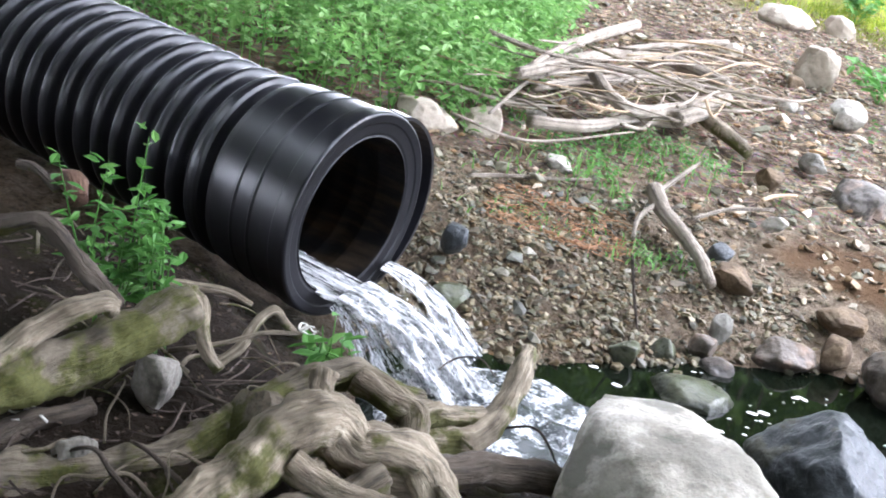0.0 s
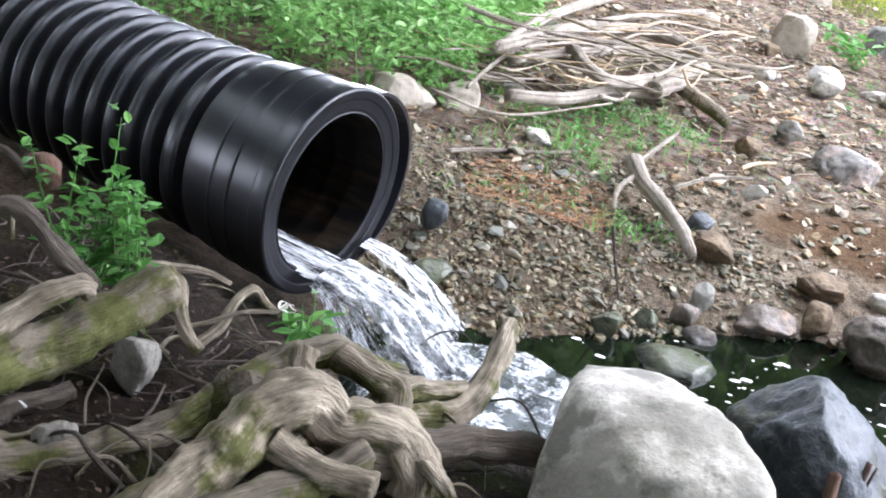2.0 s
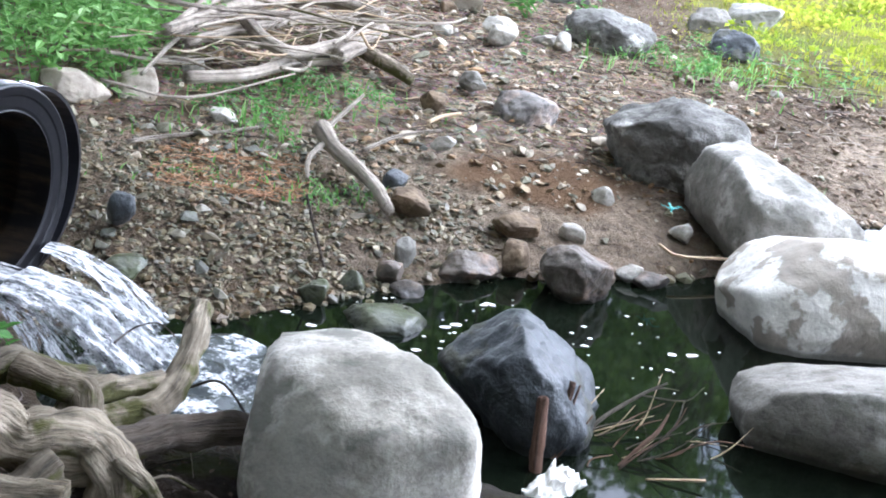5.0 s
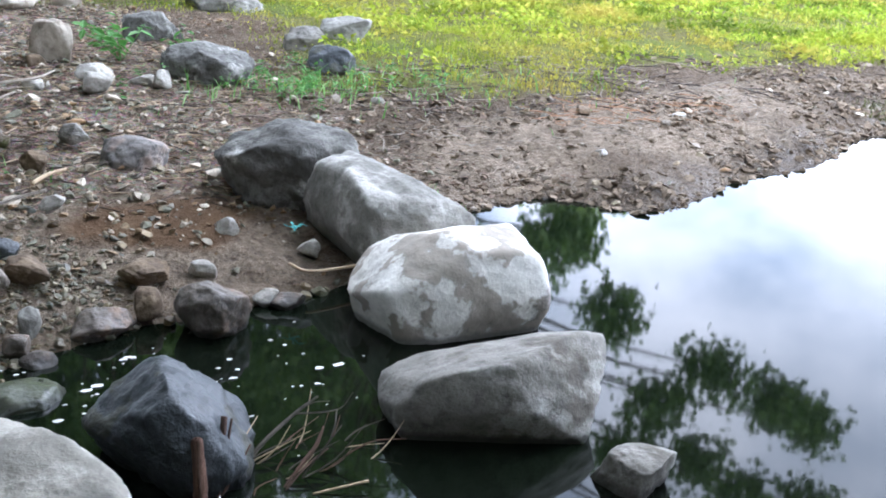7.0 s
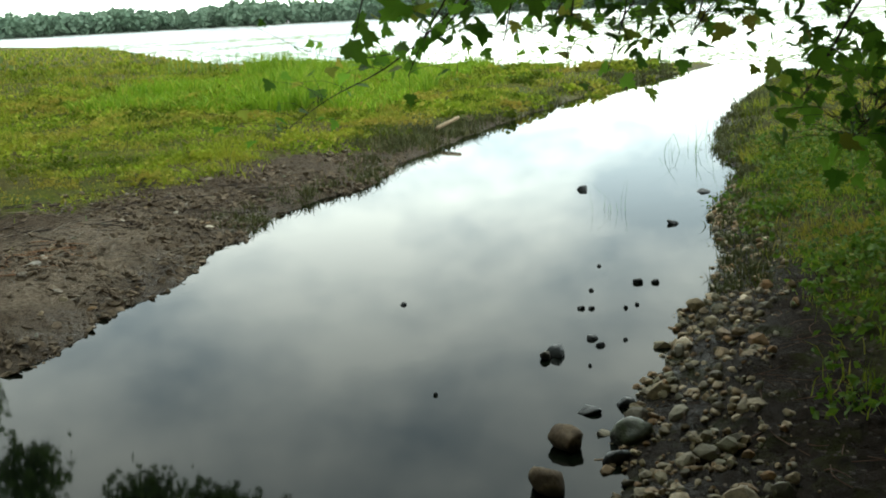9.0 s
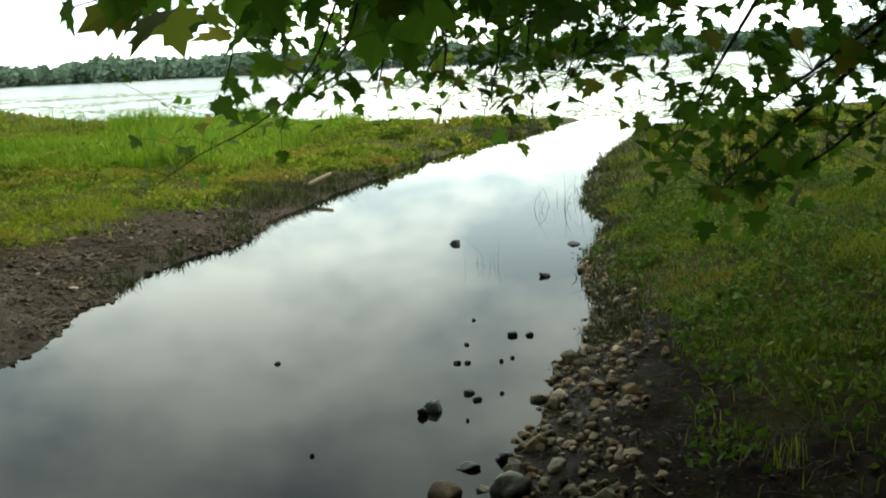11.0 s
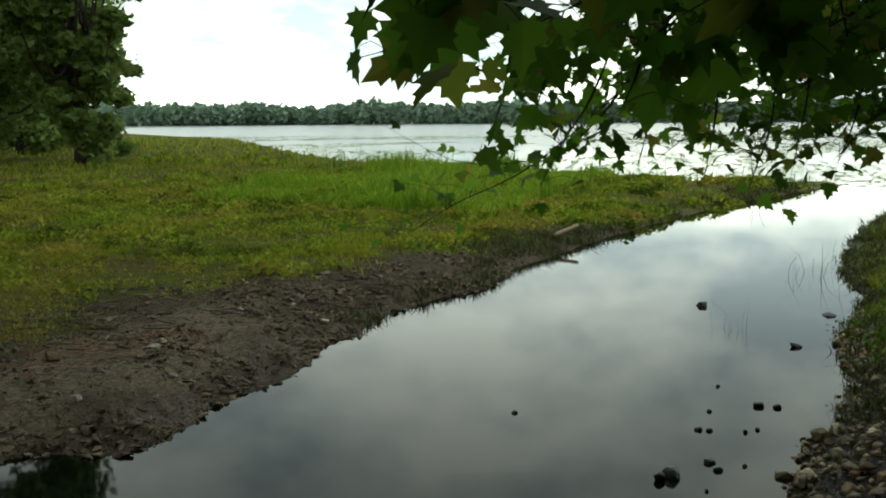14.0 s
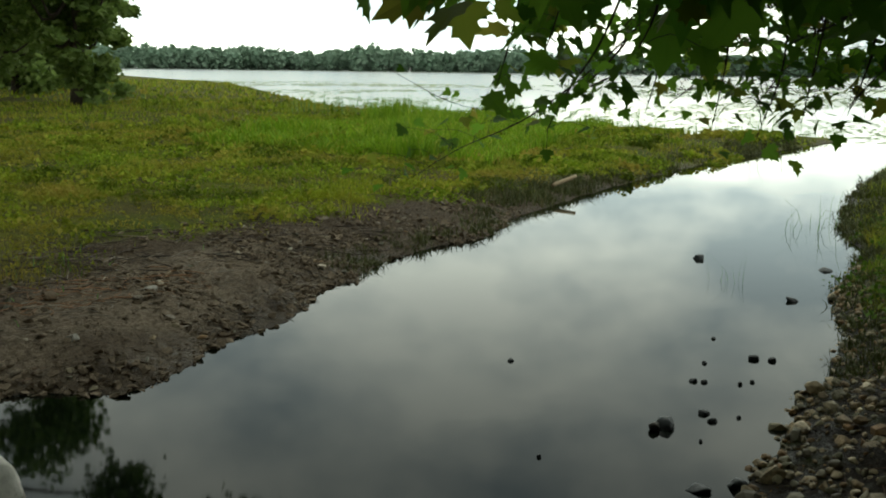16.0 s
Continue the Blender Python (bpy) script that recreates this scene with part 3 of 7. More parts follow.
def grass_share(x, y):
    s = shore_distance(x, y) + 0.3 * waves(x, y, 1.7, 7)
    k = np.clip((x - 8) / 9, 0, 1)
    pen = smooth(s, 1.7 - 1.35 * k, 3.1 - 2.2 * k) * smooth(x - 0.42 * np.clip(y - 8.3, 0, 6), 2.9, 4.6) * smooth(y, 3, 5)
    back = smooth(y + 0.25 * x + 0.5 * waves(x, y, 1.5, 8), 13.0, 14.8)
    right = smooth(s, 0.9 - 0.12 * np.clip(x - 4, 0, 8), 1.7 - 0.18 * np.clip(x - 4, 0, 8)) * smooth(y - 0.19 * x, 3.2, 2.6) * (y < 6.5) * smooth(x, 4.6, 7.0)
    return np.clip(np.maximum(np.maximum(pen, back), right), 0, 1)


def build_ground():
    yaw = np.concatenate([np.linspace(34, -104, 460), np.linspace(-104, -326, 90)[1:-1]])
    rad = np.concatenate([[0.25], 0.6 * np.exp(np.linspace(0, math.log(2600 / 0.6), 440))])
    a = np.radians(yaw)
    x, y = -np.sin(a)[None] * rad[:, None], np.cos(a)[None] * rad[:, None]
    z = land(x, y)
    n = len(yaw)
    i, k = np.meshgrid(np.arange(len(rad) - 1), np.arange(n), indexing="ij")
    kk = (k + 1) % n
    faces = np.stack([i * n + k, i * n + kk, (i + 1) * n + kk, (i + 1) * n + k], -1).reshape(-1, 4)
    verts = np.stack([x, y, z], -1).reshape(-1, 3)
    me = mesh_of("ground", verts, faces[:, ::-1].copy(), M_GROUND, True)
    fx, fy = x.ravel(), y.ravel()
    s = shore_distance(fx, fy)
    masks = {
        "grass": np.where(s > 0, grass_share(fx, fy), 0) * (np.hypot(fx, fy) < 600),
        "wet": np.maximum(smooth(s, 0.8, 0.1), 0.30 * smooth(s, 2.6, 1.2) * smooth(fx, 0.8, 1.6) * (fy > 4.4)),
        "litter": smooth(fy, 5.4, 6.6) * smooth(fx, 4.2, 2.6) * (s > 0),
        "silt": np.maximum(0.75 * smooth(np.hypot((fx - 1.25) / 1.7, (fy - 5.55) / 1.15) + 0.3 * waves(fx, fy, 2.8, 41), 1.1, 0.5) * (s > 0.05), smooth(np.hypot((fx - 6.6) / 3.2, (fy - 6.95 - 0.28 * (fx - 6.1)) / 0.95) + 0.35 * waves(fx, fy, 2.4, 40), 1.05, 0.55) * (s > 0.1)),
        "rust": smooth(np.hypot((fx - 1.75) / 0.62, (fy - 5.85) / 0.42) + 0.25 * waves(fx, fy, 6, 9), 1.0, 0.7),
        # dark soil and bed, plus shade painted under the maples and between roots
        "peat_shade": np.maximum.reduce([0.95 * smooth(fx, 3.0, 4.2) * (fy - 0.19 * fx < 1.9) * (s > -0.3) * smooth(fx, 60, 30), smooth(fy - 0.35 * fx - 1.3 * smooth(-fx, 0.1, 1.3), 3.6, 2.9) * smooth(fx, 2.4, 1.2), smooth(s, 0.02, -0.1) * 0.85]),
    }
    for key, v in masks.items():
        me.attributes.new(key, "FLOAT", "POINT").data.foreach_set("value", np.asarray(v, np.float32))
    me.update()
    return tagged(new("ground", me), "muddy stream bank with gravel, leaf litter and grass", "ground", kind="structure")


ground = build_ground()

rad = np.concatenate([[0.0], np.geomspace(1.0, 2500, 60)])
v = [(0, 0, 0)]
for r in rad[1:]:
    v += [(r * math.cos(a), r * math.sin(a), 0) for a in np.linspace(0, 2 * math.pi, 64, endpoint=False)]
f = [(0, 1 + k, 1 + (k + 1) % 64) for k in range(64)]
for i in range(len(rad) - 2):
    f += [(1 + i * 64 + k, 1 + (i + 1) * 64 + k, 1 + (i + 1) * 64 + (k + 1) % 64, 1 + i * 64 + (k + 1) % 64) for k in range(64)]
water = tagged(new("water", mesh_of("water", v, f, M_WATER, True)), "calm dark water mirroring a cloudy sky", "water", kind="structure")


# ---------------------------------------------------------------- drain pipe
AX = Vector((0.894, -0.447, -0.037)).normalized()
MOUTH = Vector((-0.636, 3.848, 0.581))


def build_pipe():
    pipe = thing("drain_pipe", 0, 0, 0, "black corrugated plastic drain pipe jutting from the bank, spilling water", "pipe")
    o, ax = tuple(MOUTH), tuple(AX)
    pitch, first = 0.098, 0.50
    prof = []
    for k in range(46):
        s = -first - 0.02 - k * pitch
        for t, r in ((0.0, 0.292), (0.18, 0.288), (0.38, 0.292), (0.44, 0.312), (0.49, 0.333), (0.55, 0.346), (0.63, 0.352), (0.71, 0.3535), (0.79, 0.351), (0.86, 0.344), (0.92, 0.328), (0.97, 0.304)):
            prof.append((s - t * pitch, r))
    child("corrugated_barrel", mesh_of("corrugated_barrel", *lathe(prof, 80, o, ax), M_PIPE, True), pipe)
    bell = [(-0.545, 0.300), (-0.527, 0.306), (-0.518, 0.330), (-0.510, 0.346), (-0.495, 0.356), (-0.475, 0.359), (-0.455, 0.357), (-0.445, 0.345), (-0.438, 0.322), (-0.430, 0.308), (-0.408, 0.308), (-0.400, 0.322), (-0.393, 0.350), (-0.385, 0.362), (-0.36, 0.367), (-0.262, 0.375), (-0.259, 0.379), (-0.252, 0.379), (-0.249, 0.3755), (-0.182, 0.379),
            (-0.179, 0.383), (-0.172, 0.383), (-0.169, 0.3795), (-0.075, 0.383), (-0.070, 0.389), (-0.05, 0.390), (-0.010, 0.390), (-0.002, 0.387), (0.0, 0.383)]
    child("bell_end", mesh_of("bell_end", *lathe(crisp(bell), 96, o, ax), M_PIPE, True), pipe)
    rim = [(0.0, 0.383), (0.001, 0.380), (-0.004, 0.352), (-0.008, 0.349), (-0.012, 0.312), (-0.016, 0.302), (-0.012, 0.296)]
    child("rim_face", mesh_of("rim_face", *lathe(crisp(rim), 96, o, ax), M_RIM, True), pipe)
    inner = [(-0.012, 0.296), (-0.03, 0.291)] + [(-0.1 - 0.098 * k + d, (0.290 if k < 3 else 0.276) + e) for k in range(30) for d, e in ((0.0, 0.0), (-0.02, -0.006), (-0.035, -0.006), (-0.055, 0.0))]
    child("lining", mesh_of("lining", *lathe(inner, 72, o, ax), M_PIPE_IN, True), pipe, "dark slimy inner lining with rust-brown streaks")
    # split strip of the sleeve that gapes on the far side
    a = AX
    e1 = a.cross(Vector((0, 0, 1))).normalized()
    e2 = e1.cross(a)
    rows = []
    for k in range(25):
        th = radians(-62 + k * 5.2)
        g = 0.085 * math.sin(math.pi * k / 24) ** 0.8
        rows.append([MOUTH + a * s + (math.cos(th) * e1 * -1 + math.sin(th) * e2) * r for s, r in ((-0.085, 0.384 + 0.8 * g), (-0.008, 0.380 + g), (-0.008, 0.394 + g), (-0.085, 0.398 + 0.8 * g))])
    vv = [tuple(q) for row in rows for q in row]
    ff = [(i * 4 + j, i * 4 + (j + 1) % 4, (i + 1) * 4 + (j + 1) % 4, (i + 1) * 4 + j) for i in range(24) for j in range(4)] + [(3, 2, 1, 0), (96, 97, 98, 99)]
    child("split_sleeve", mesh_of("split_sleeve", vv, ff, M_PIPE, False), pipe, "gaping split strip of the pipe sleeve")
    return pipe


build_pipe()


def sheet_of_water(name, start, end, drop, nu, nv, swell, seed, label, mat=None):
    """Water that leaves one edge (two places) and arcs to another; it carries its own flow coordinates."""
    (a0, a1), (b0, b1) = [[np.array(q, float) for q in e] for e in (start, end)]
    verts, flow, edge = [], [], []
    for j in range(nv + 1):
        t = j / nv
        for i in range(nu + 1):
            u = i / nu
            p = (a0 + (a1 - a0) * u) * (1 - t) + (b0 + (b1 - b0) * u) * t
            za, zb = a0[2] + (a1[2] - a0[2]) * u, b0[2] + (b1[2] - b0[2]) * u
            z = za + (zb - za) * (0.30 * t + 0.70 * t**drop)
            q = Vector((u * 6, t * 2.2, seed))
            n = noise.noise(q) * 0.6 + noise.noise(q * 2.3) * 0.4 + noise.noise(Vector((u * 30, t * 7, seed + 5))) * 0.35
            amp = swell * (0.35 + t) * (0.4 + 0.6 * math.sin(math.pi * min(1, max(0, u))))
            verts.append((p[0] + n * amp * 0.5, p[1] - n * amp * 0.5, z + n * amp + 0.05 * math.sin(math.pi * u) * (0.3 + 0.7 * t) * (1 - 0.6 * t)))
            flow.append((u, t, 0))
            edge.append(max(0.0, abs(2 * u - 1) - 0.62) / 0.38)
    faces = [(j * (nu + 1) + i, j * (nu + 1) + i + 1, (j + 1) * (nu + 1) + i + 1, (j + 1) * (nu + 1) + i) for j in range(nv) for i in range(nu)]
    me = mesh_of(name, verts, faces, mat or M_JET, True)
    me.attributes.new("flow", "FLOAT_VECTOR", "POINT").data.foreach_set("vector", np.array(flow, np.float32).ravel())
    me.attributes.new("edge", "FLOAT", "POINT").data.foreach_set("value", np.array(edge, np.float32))
    return tagged(new(name, me), label, "water", kind="structure")


def build_falls():
    """Water lying in the pipe, the two streams that drop from it, and the churned foot."""
    back = -AX * 1.2
    near, far = (-0.660, 3.650, 0.300), (-0.550, 3.950, 0.300)
    sheet_of_water("pipe_water", [(near[0] + back.x, near[1] + back.y, near[2] + 0.03), (far[0] + back.x, far[1] + back.y, far[2] + 0.03)], [near, far], 1.0, 24, 24, 0.012, 1.0, "shallow rippling water in the pipe")
    # a dark clear sheet with broken white strands over it
    sheet_of_water("falling_water", [near, far], [(-0.250, 3.660, -0.030), (0.000, 4.000, -0.030)], 1.9, 60, 60, 0.045, 2.0, "white foaming water pouring from the pipe mouth")
    up = lambda q, d: (q[0] + d * 0.5, q[1] - d * 0.5, q[2] + d)  # noqa: E731
    sheet_of_water("white_strands", [up(near, 0.02), up(far, 0.02)], [(-0.215, 3.640, -0.010), (0.020, 3.900, -0.010)], 2.1, 60, 60, 0.055, 7.0, "loose white strands over the falling water")
    sheet_of_water("thin_fall", [(-0.660, 3.660, 0.285), (-0.600, 3.770, 0.285)], [(-0.490, 3.620, -0.030), (-0.220, 3.690, -0.030)], 1.7, 30, 40, 0.030, 3.0, "thin grey sheet of water at the near side of the fall", M_VEIL)
    sheet_of_water("side_fall", [(-0.540, 3.990, 0.330), (-0.500, 4.130, 0.330)], [(-0.190, 4.080, -0.030), (-0.040, 4.240, -0.030)], 1.8, 30, 44, 0.035, 4.0, "narrow stream leaking from the split sleeve")
    rs = np.random.RandomState(23)
    drops = []
    for k in range(420):
        t, u = rs.rand() ** 0.5, rs.rand()
        c = np.array(near) * (1 - t) + np.array((-0.24, 3.66, 0.0)) * t + (np.array(far) - np.array(near)) * u
        c += rs.randn(3) * 0.05 * (0.3 + t) + [0.03, -0.03, 0.03]
        r = rs.uniform(0.0012, 0.0035)
        tip = c + np.array([0.3, -0.1, -1.0]) * r * rs.uniform(1.5, 5)
        drops.append((np.array([c + [r, 0, 0], c + [0, r, 0], c - [r, 0, 0], c - [0, r, 0], c + [0, 0, r], tip]), [(0, 1, 4), (1, 2, 4), (2, 3, 4), (3, 0, 4), (1, 0, 5), (2, 1, 5), (3, 2, 5), (0, 3, 5)]))
    tagged(new("spray_drops", mesh_of("spray_drops", *joined(drops), M_CHURN)), "flying drops round the falling water", "water", kind="stuff")
    v, n = [], 70
    for j in range(n + 1):
        for i in range(n + 1):
            x, y = -0.55 + 1.30 * i / n, 3.10 + 1.15 * j / n
            d = math.hypot((x - 0.05) / 0.60, (y - 3.66) / 0.50)
            q = Vector((x * 7, y * 7, 0.5))
            h = (noise.noise(q) * 0.6 + noise.noise(q * 2.6) * 0.4 + noise.noise(q * 6) * 0.2) * 0.036 + 0.020
            v.append((x, y, 0.006 + max(h, -0.004) * max(0, 1 - d * d) - 0.05 * smooth(d + 0.2 * noise.noise(q * 0.6), 0.8, 1.0)))
    f = [(j * (n + 1) + i, j * (n + 1) + i + 1, (j + 1) * (n + 1) + i + 1, (j + 1) * (n + 1) + i) for j in range(n) for i in range(n)]
    tagged(new("churned_water", mesh_of("churned_water", v, f, M_CHURN, True)), "churned white water below the outfall", "water", kind="structure")


build_falls()


# ---------------------------------------------------------------- rocks
def rock_mesh(name, w, d, h, seed, mat, cuts=7, rough=0.07, boxy=0.25, detail=5, cut_at=(0.66, 0.92), flats=()):
    """A worn stone: a ball, squared a little, sliced by flat breaks, then roughened; its base is near z = 0."""
    rs = random.Random(seed)
    bm = bmesh.new()
    bmesh.ops.create_icosphere(bm, subdivisions=detail, radius=1.0)
    planes = []
    for _ in range(cuts):
        n = Vector((rs.gauss(0, 1), rs.gauss(0, 1), rs.gauss(0.1, 0.8))).normalized()
        planes.append((n, rs.uniform(*cut_at)))
    planes += [(Vector(q[:3]).normalized(), q[3]) for q in flats]
    off = Vector((rs.uniform(-50, 50), rs.uniform(-50, 50), rs.uniform(-50, 50)))
    for v in bm.verts:
        p = v.co.copy()
        m = max(abs(p.x), abs(p.y), abs(p.z))
        p = p.lerp(p / m * 0.86, boxy)
        for n, k in planes:
            over = p.dot(n) - k
            if over > 0:
                p -= n * over * 0.80
        q = p + off
        p += p.normalized() * rough * (noise.noise(q * 1.3) * 1.5 + noise.noise(q * 3.1) * 0.75 + abs(noise.noise(q * 5.3)) * -0.7 - max(0.0, 0.16 - abs(noise.noise(q * 1.9 + off))) * 2.2 + noise.noise(q * 9.7) * 0.34 + noise.noise(q * 21) * 0.20)
        v.co = p
    lo = [min(v.co[k] for v in bm.verts) for k in range(3)]
    hi = [max(v.co[k] for v in bm.verts) for k in range(3)]
    for v in bm.verts:
        for k, size in enumerate((w, d, h)):
            v.co[k] = (v.co[k] - lo[k]) / (hi[k] - lo[k]) * size - (size / 2 if k < 2 else 0)
    me = bpy.data.meshes.new(name)
    bm.to_mesh(me)
    bm.free()
    me.polygons.foreach_set("use_smooth", np.ones(len(me.polygons), bool))
    me.materials.append(mat)
    return me


def boulder(name, x, y, w, d, z0, z1, yaw, seed, mat, label, cat="rock", tilt=(0, 0), **kw):
    if w < 0.7 and "flats" not in kw and w > 0.08:
        kw = dict(dict(boxy=0.4, rough=0.06), **dict(kw, cuts=11, cut_at=(0.44, 0.82)))
    ob = new(name, rock_mesh(name, w, d, z1 - z0, seed, mat, **kw))
    ob.matrix_world = pose(x, y, z0, tilt[0], tilt[1], yaw)
    return tagged(ob, label, cat)


boulder("boulder", 0.410, 2.460, 0.571, 0.609, 0.08, 0.772, -5.9, 11, M_WHITE, "large pale lichen-blotched boulder beside the roots", cuts=0, rough=0.03, boxy=0.43, flats=((-0.56, -0.51, 0.65, 0.91), (0.66, 0.39, 0.64, 0.78), (0.0, -0.18, 0.98, 0.84), (-0.99, 0.11, 0.02, 0.82), (0.99, 0.08, -0.15, 0.85), (-0.45, -0.76, -0.46, 0.79), (0.01, 0.23, 0.97, 0.87)))
boulder("boulder", 1.134, 3.543, 0.60, 0.566, -0.26, 0.374, -20.5, 23, M_DARK, "wet blue-grey boulder standing in the pool", cuts=0, rough=0.075, boxy=0.1, flats=((-0.62, -0.18, 0.76, 0.77), (0.71, -0.02, 0.70, 0.57), (0.21, 0.05, 0.98, 0.85), (-0.68, -0.72, -0.11, 0.61), (0.99, -0.14, -0.06, 0.82), (-0.71, -0.44, -0.55, 0.50), (0.30, 0.06, 0.95, 0.81)))
boulder("boulder", 2.763, 4.376, 0.941, 0.721, -0.14, 0.480, -17.1, 35, M_SPOT, "whitish boulder with brown blotches standing in water", cuts=0, rough=0.03, boxy=0.47, flats=((-0.55, -0.43, 0.71, 0.87), (0.83, 0.00, 0.56, 0.96), (-0.16, 0.38, 0.91, 0.72), (-0.92, -0.35, -0.20, 0.86), (0.27, -0.88, -0.38, 0.88), (-0.82, 0.04, 0.57, 0.69)))
boulder("boulder", 2.374, 3.367, 0.905, 0.519, -0.10, 0.355, -27.8, 41, M_GREY, "grey veined oblong boulder standing in water", cuts=0, rough=0.03, boxy=0.43, flats=((-0.90, -0.08, 0.43, 0.77), (0.83, -0.47, 0.31, 0.58), (-0.12, 0.49, 0.86, 0.82), (-0.49, 0.19, 0.85, 0.54), (0.98, 0.03, -0.22, 0.63), (-0.02, -0.94, -0.34, 0.85), (-0.33, 0.62, 0.71, 0.80)))
boulder("boulder", 2.892, 5.267, 0.605, 1.107, -0.08, 0.541, 3.5, 52, M_SLAB, "grey slab of stone leaning on the bank", cuts=0, rough=0.04, boxy=0.43, flats=((-0.27, -0.46, 0.85, 0.86), (0.54, -0.03, 0.84, 0.68), (-0.02, -0.45, 0.90, 0.68), (-0.84, 0.11, -0.53, 0.87), (0.65, -0.58, -0.50, 0.84), (-0.20, -0.96, 0.21, 0.58), (0.28, 0.17, 0.94, 0.88)))
boulder("boulder", 2.671, 6.089, 0.838, 0.798, 0.03, 0.625, -17.3, 63, M_CRAG, "weathered grey boulder with dry grass on it", cuts=0, rough=0.10, boxy=0.25, flats=((-0.62, 0.01, 0.78, 0.82), (0.70, 0.14, 0.70, 0.94), (0.23, -0.15, 0.96, 0.92), (-0.92, -0.24, -0.30, 0.78), (1.00, 0.0, -0.10, 0.77), (-0.51, -0.84, -0.17, 0.66), (0.52, 0.38, 0.76, 0.84)))
boulder("rock", 1.992, 6.823, 0.42, 0.423, 0.14, 0.422, -2.2, 71, M_PINK, "grey and pink granite rock on the mud", cuts=6, cut_at=(0.70, 0.92), rough=0.075, boxy=0.44, flats=((-0.60, -0.40, 0.70, 0.85), (0.61, -0.76, -0.20, 0.58), (0.35, -0.18, 0.92, 0.91), (-0.76, -0.07, -0.65, 0.82), (0.96, 0.25, 0.14, 0.89), (0.10, 0.58, 0.81, 0.83)))
boulder("rock", 1.232, 4.821, 0.30, 0.288, -0.06, 0.112, -14.5, 83, M_BROWN, "flat triangular brown rock at the water", cuts=6, cut_at=(0.70, 0.92), rough=0.075, boxy=0.23, flats=((-0.64, -0.38, 0.67, 0.79), (0.60, -0.40, 0.70, 0.85), (0.11, -0.17, 0.98, 0.87), (-0.79, 0.44, 0.43, 0.71), (0.73, -0.38, -0.57, 0.63), (0.29, -0.86, -0.43, 0.61), (0.09, 0.26, 0.96, 0.93)))
boulder("rock", 1.707, 4.680, 0.351, 0.348, -0.08, 0.230, -13.5, 97, M_BROWN, "angular red-brown rock at the pool edge", cuts=6, cut_at=(0.70, 0.92), rough=0.07, boxy=0.22, flats=((-0.60, -0.40, 0.70, 0.85), (0.81, 0.25, 0.53, 0.86), (-0.27, 0.60, 0.75, 0.81), (-0.88, -0.06, -0.46, 0.77), (0.73, -0.65, -0.20, 0.88), (-0.57, -0.81, -0.16, 0.67), (0.32, 0.62, 0.72, 0.77)))
boulder("rock", 0.769, 4.275, 0.375, 0.285, -0.12, 0.060, -4.1, 101, M_GREENWET, "algae-green wet stone in the stream", cuts=0, rough=0.05, boxy=0.16, flats=((-0.60, -0.40, 0.70, 0.85), (0.87, -0.45, 0.19, 0.77), (0.0, -0.20, 0.98, 0.85), (-0.91, -0.19, 0.36, 0.73), (0.05, -1.0, -0.04, 0.83), (0.15, 0.22, 0.96, 0.90)))
boulder("rock", 1.533, 5.154, 0.237, 0.223, 0.08, 0.203, -41.9, 113, M_ORANGE, "ochre flat stone on the gravel", cuts=6, cut_at=(0.70, 0.92), rough=0.075, boxy=0.29, flats=((-0.78, -0.05, 0.63, 0.81), (0.58, -0.23, 0.78, 0.84), (0.34, -0.17, 0.92, 0.91), (0.80, -0.52, -0.30, 0.66), (-0.47, -0.86, -0.21, 0.79), (0.37, -0.02, 0.93, 0.76)))
boulder("rock", 1.01, 5.22, 0.20, 0.18, 0.12, 0.26, -11, 127, M_ORANGE, "ochre stone below a piece of driftwood")
boulder("rock", 2.55, 2.74, 0.32, 0.28, -0.1, 0.13, -42, 131, M_GREY, "grey stone in shallow water")
boulder("rock", 3.285, 9.142, 0.755, 0.621, 0.22, 0.629, -48.1, 139, M_CRAG, "jagged dark grey rock among stones", cuts=2, rough=0.08, boxy=0.10, cut_at=(0.8, 0.95), flats=((-0.19, -0.55, 0.81, 0.90), (0.55, -0.13, 0.83, 0.76), (0.30, 0.30, 0.91, 0.83), (0.31, -0.94, 0.15, 0.78), (-0.40, 0.09, 0.91, 0.92)))
boulder("rock", 4.64, 10.25, 0.40, 0.30, 0.28, 0.60, -24, 149, M_GREY, "pale grey rock on the grass edge")
boulder("rock", 4.48, 9.28, 0.45, 0.34, 0.28, 0.56, -25, 151, M_DARK, "dark stone on the grass edge", cuts=5)
boulder("rock", 5.40, 10.9, 0.57, 0.33, 0.30, 0.60, -26, 157, M_SLAB, "flat grey rock on the grass edge")
boulder("rock", 2.21, 10.0, 0.36, 0.21, 0.30, 0.73, -13, 163, M_BUFF, "upright buff heart-shaped stone", cuts=4)
boulder("rock", 1.56, 10.5, 0.22, 0.18, 0.32, 0.52, -9, 167, M_BUFF, "reddish stone among litter")
boulder("rock", -0.36, 6.52, 0.25, 0.20, 0.20, 0.41, 2, 173, M_BUFF, "pale bank stone beside the weeds")
boulder("rock", -0.66, 6.36, 0.37, 0.24, 0.18, 0.43, 5, 179, M_BUFF, "flat tan bank stone behind the pipe")
boulder("rock", 3.35, 10.85, 0.56, 0.40, 0.28, 0.68, -30, 801, M_CRAG, "slanting grey rock among stones")
boulder("rock", 4.80, 12.90, 0.95, 0.60, 0.32, 0.72, -20, 802, M_SLAB, "broad grey rock slab at the top of the bank")
boulder("rock", 2.44, 9.40, 0.27, 0.20, 0.28, 0.44, -15, 803, M_WHITE, "white stone among litter")
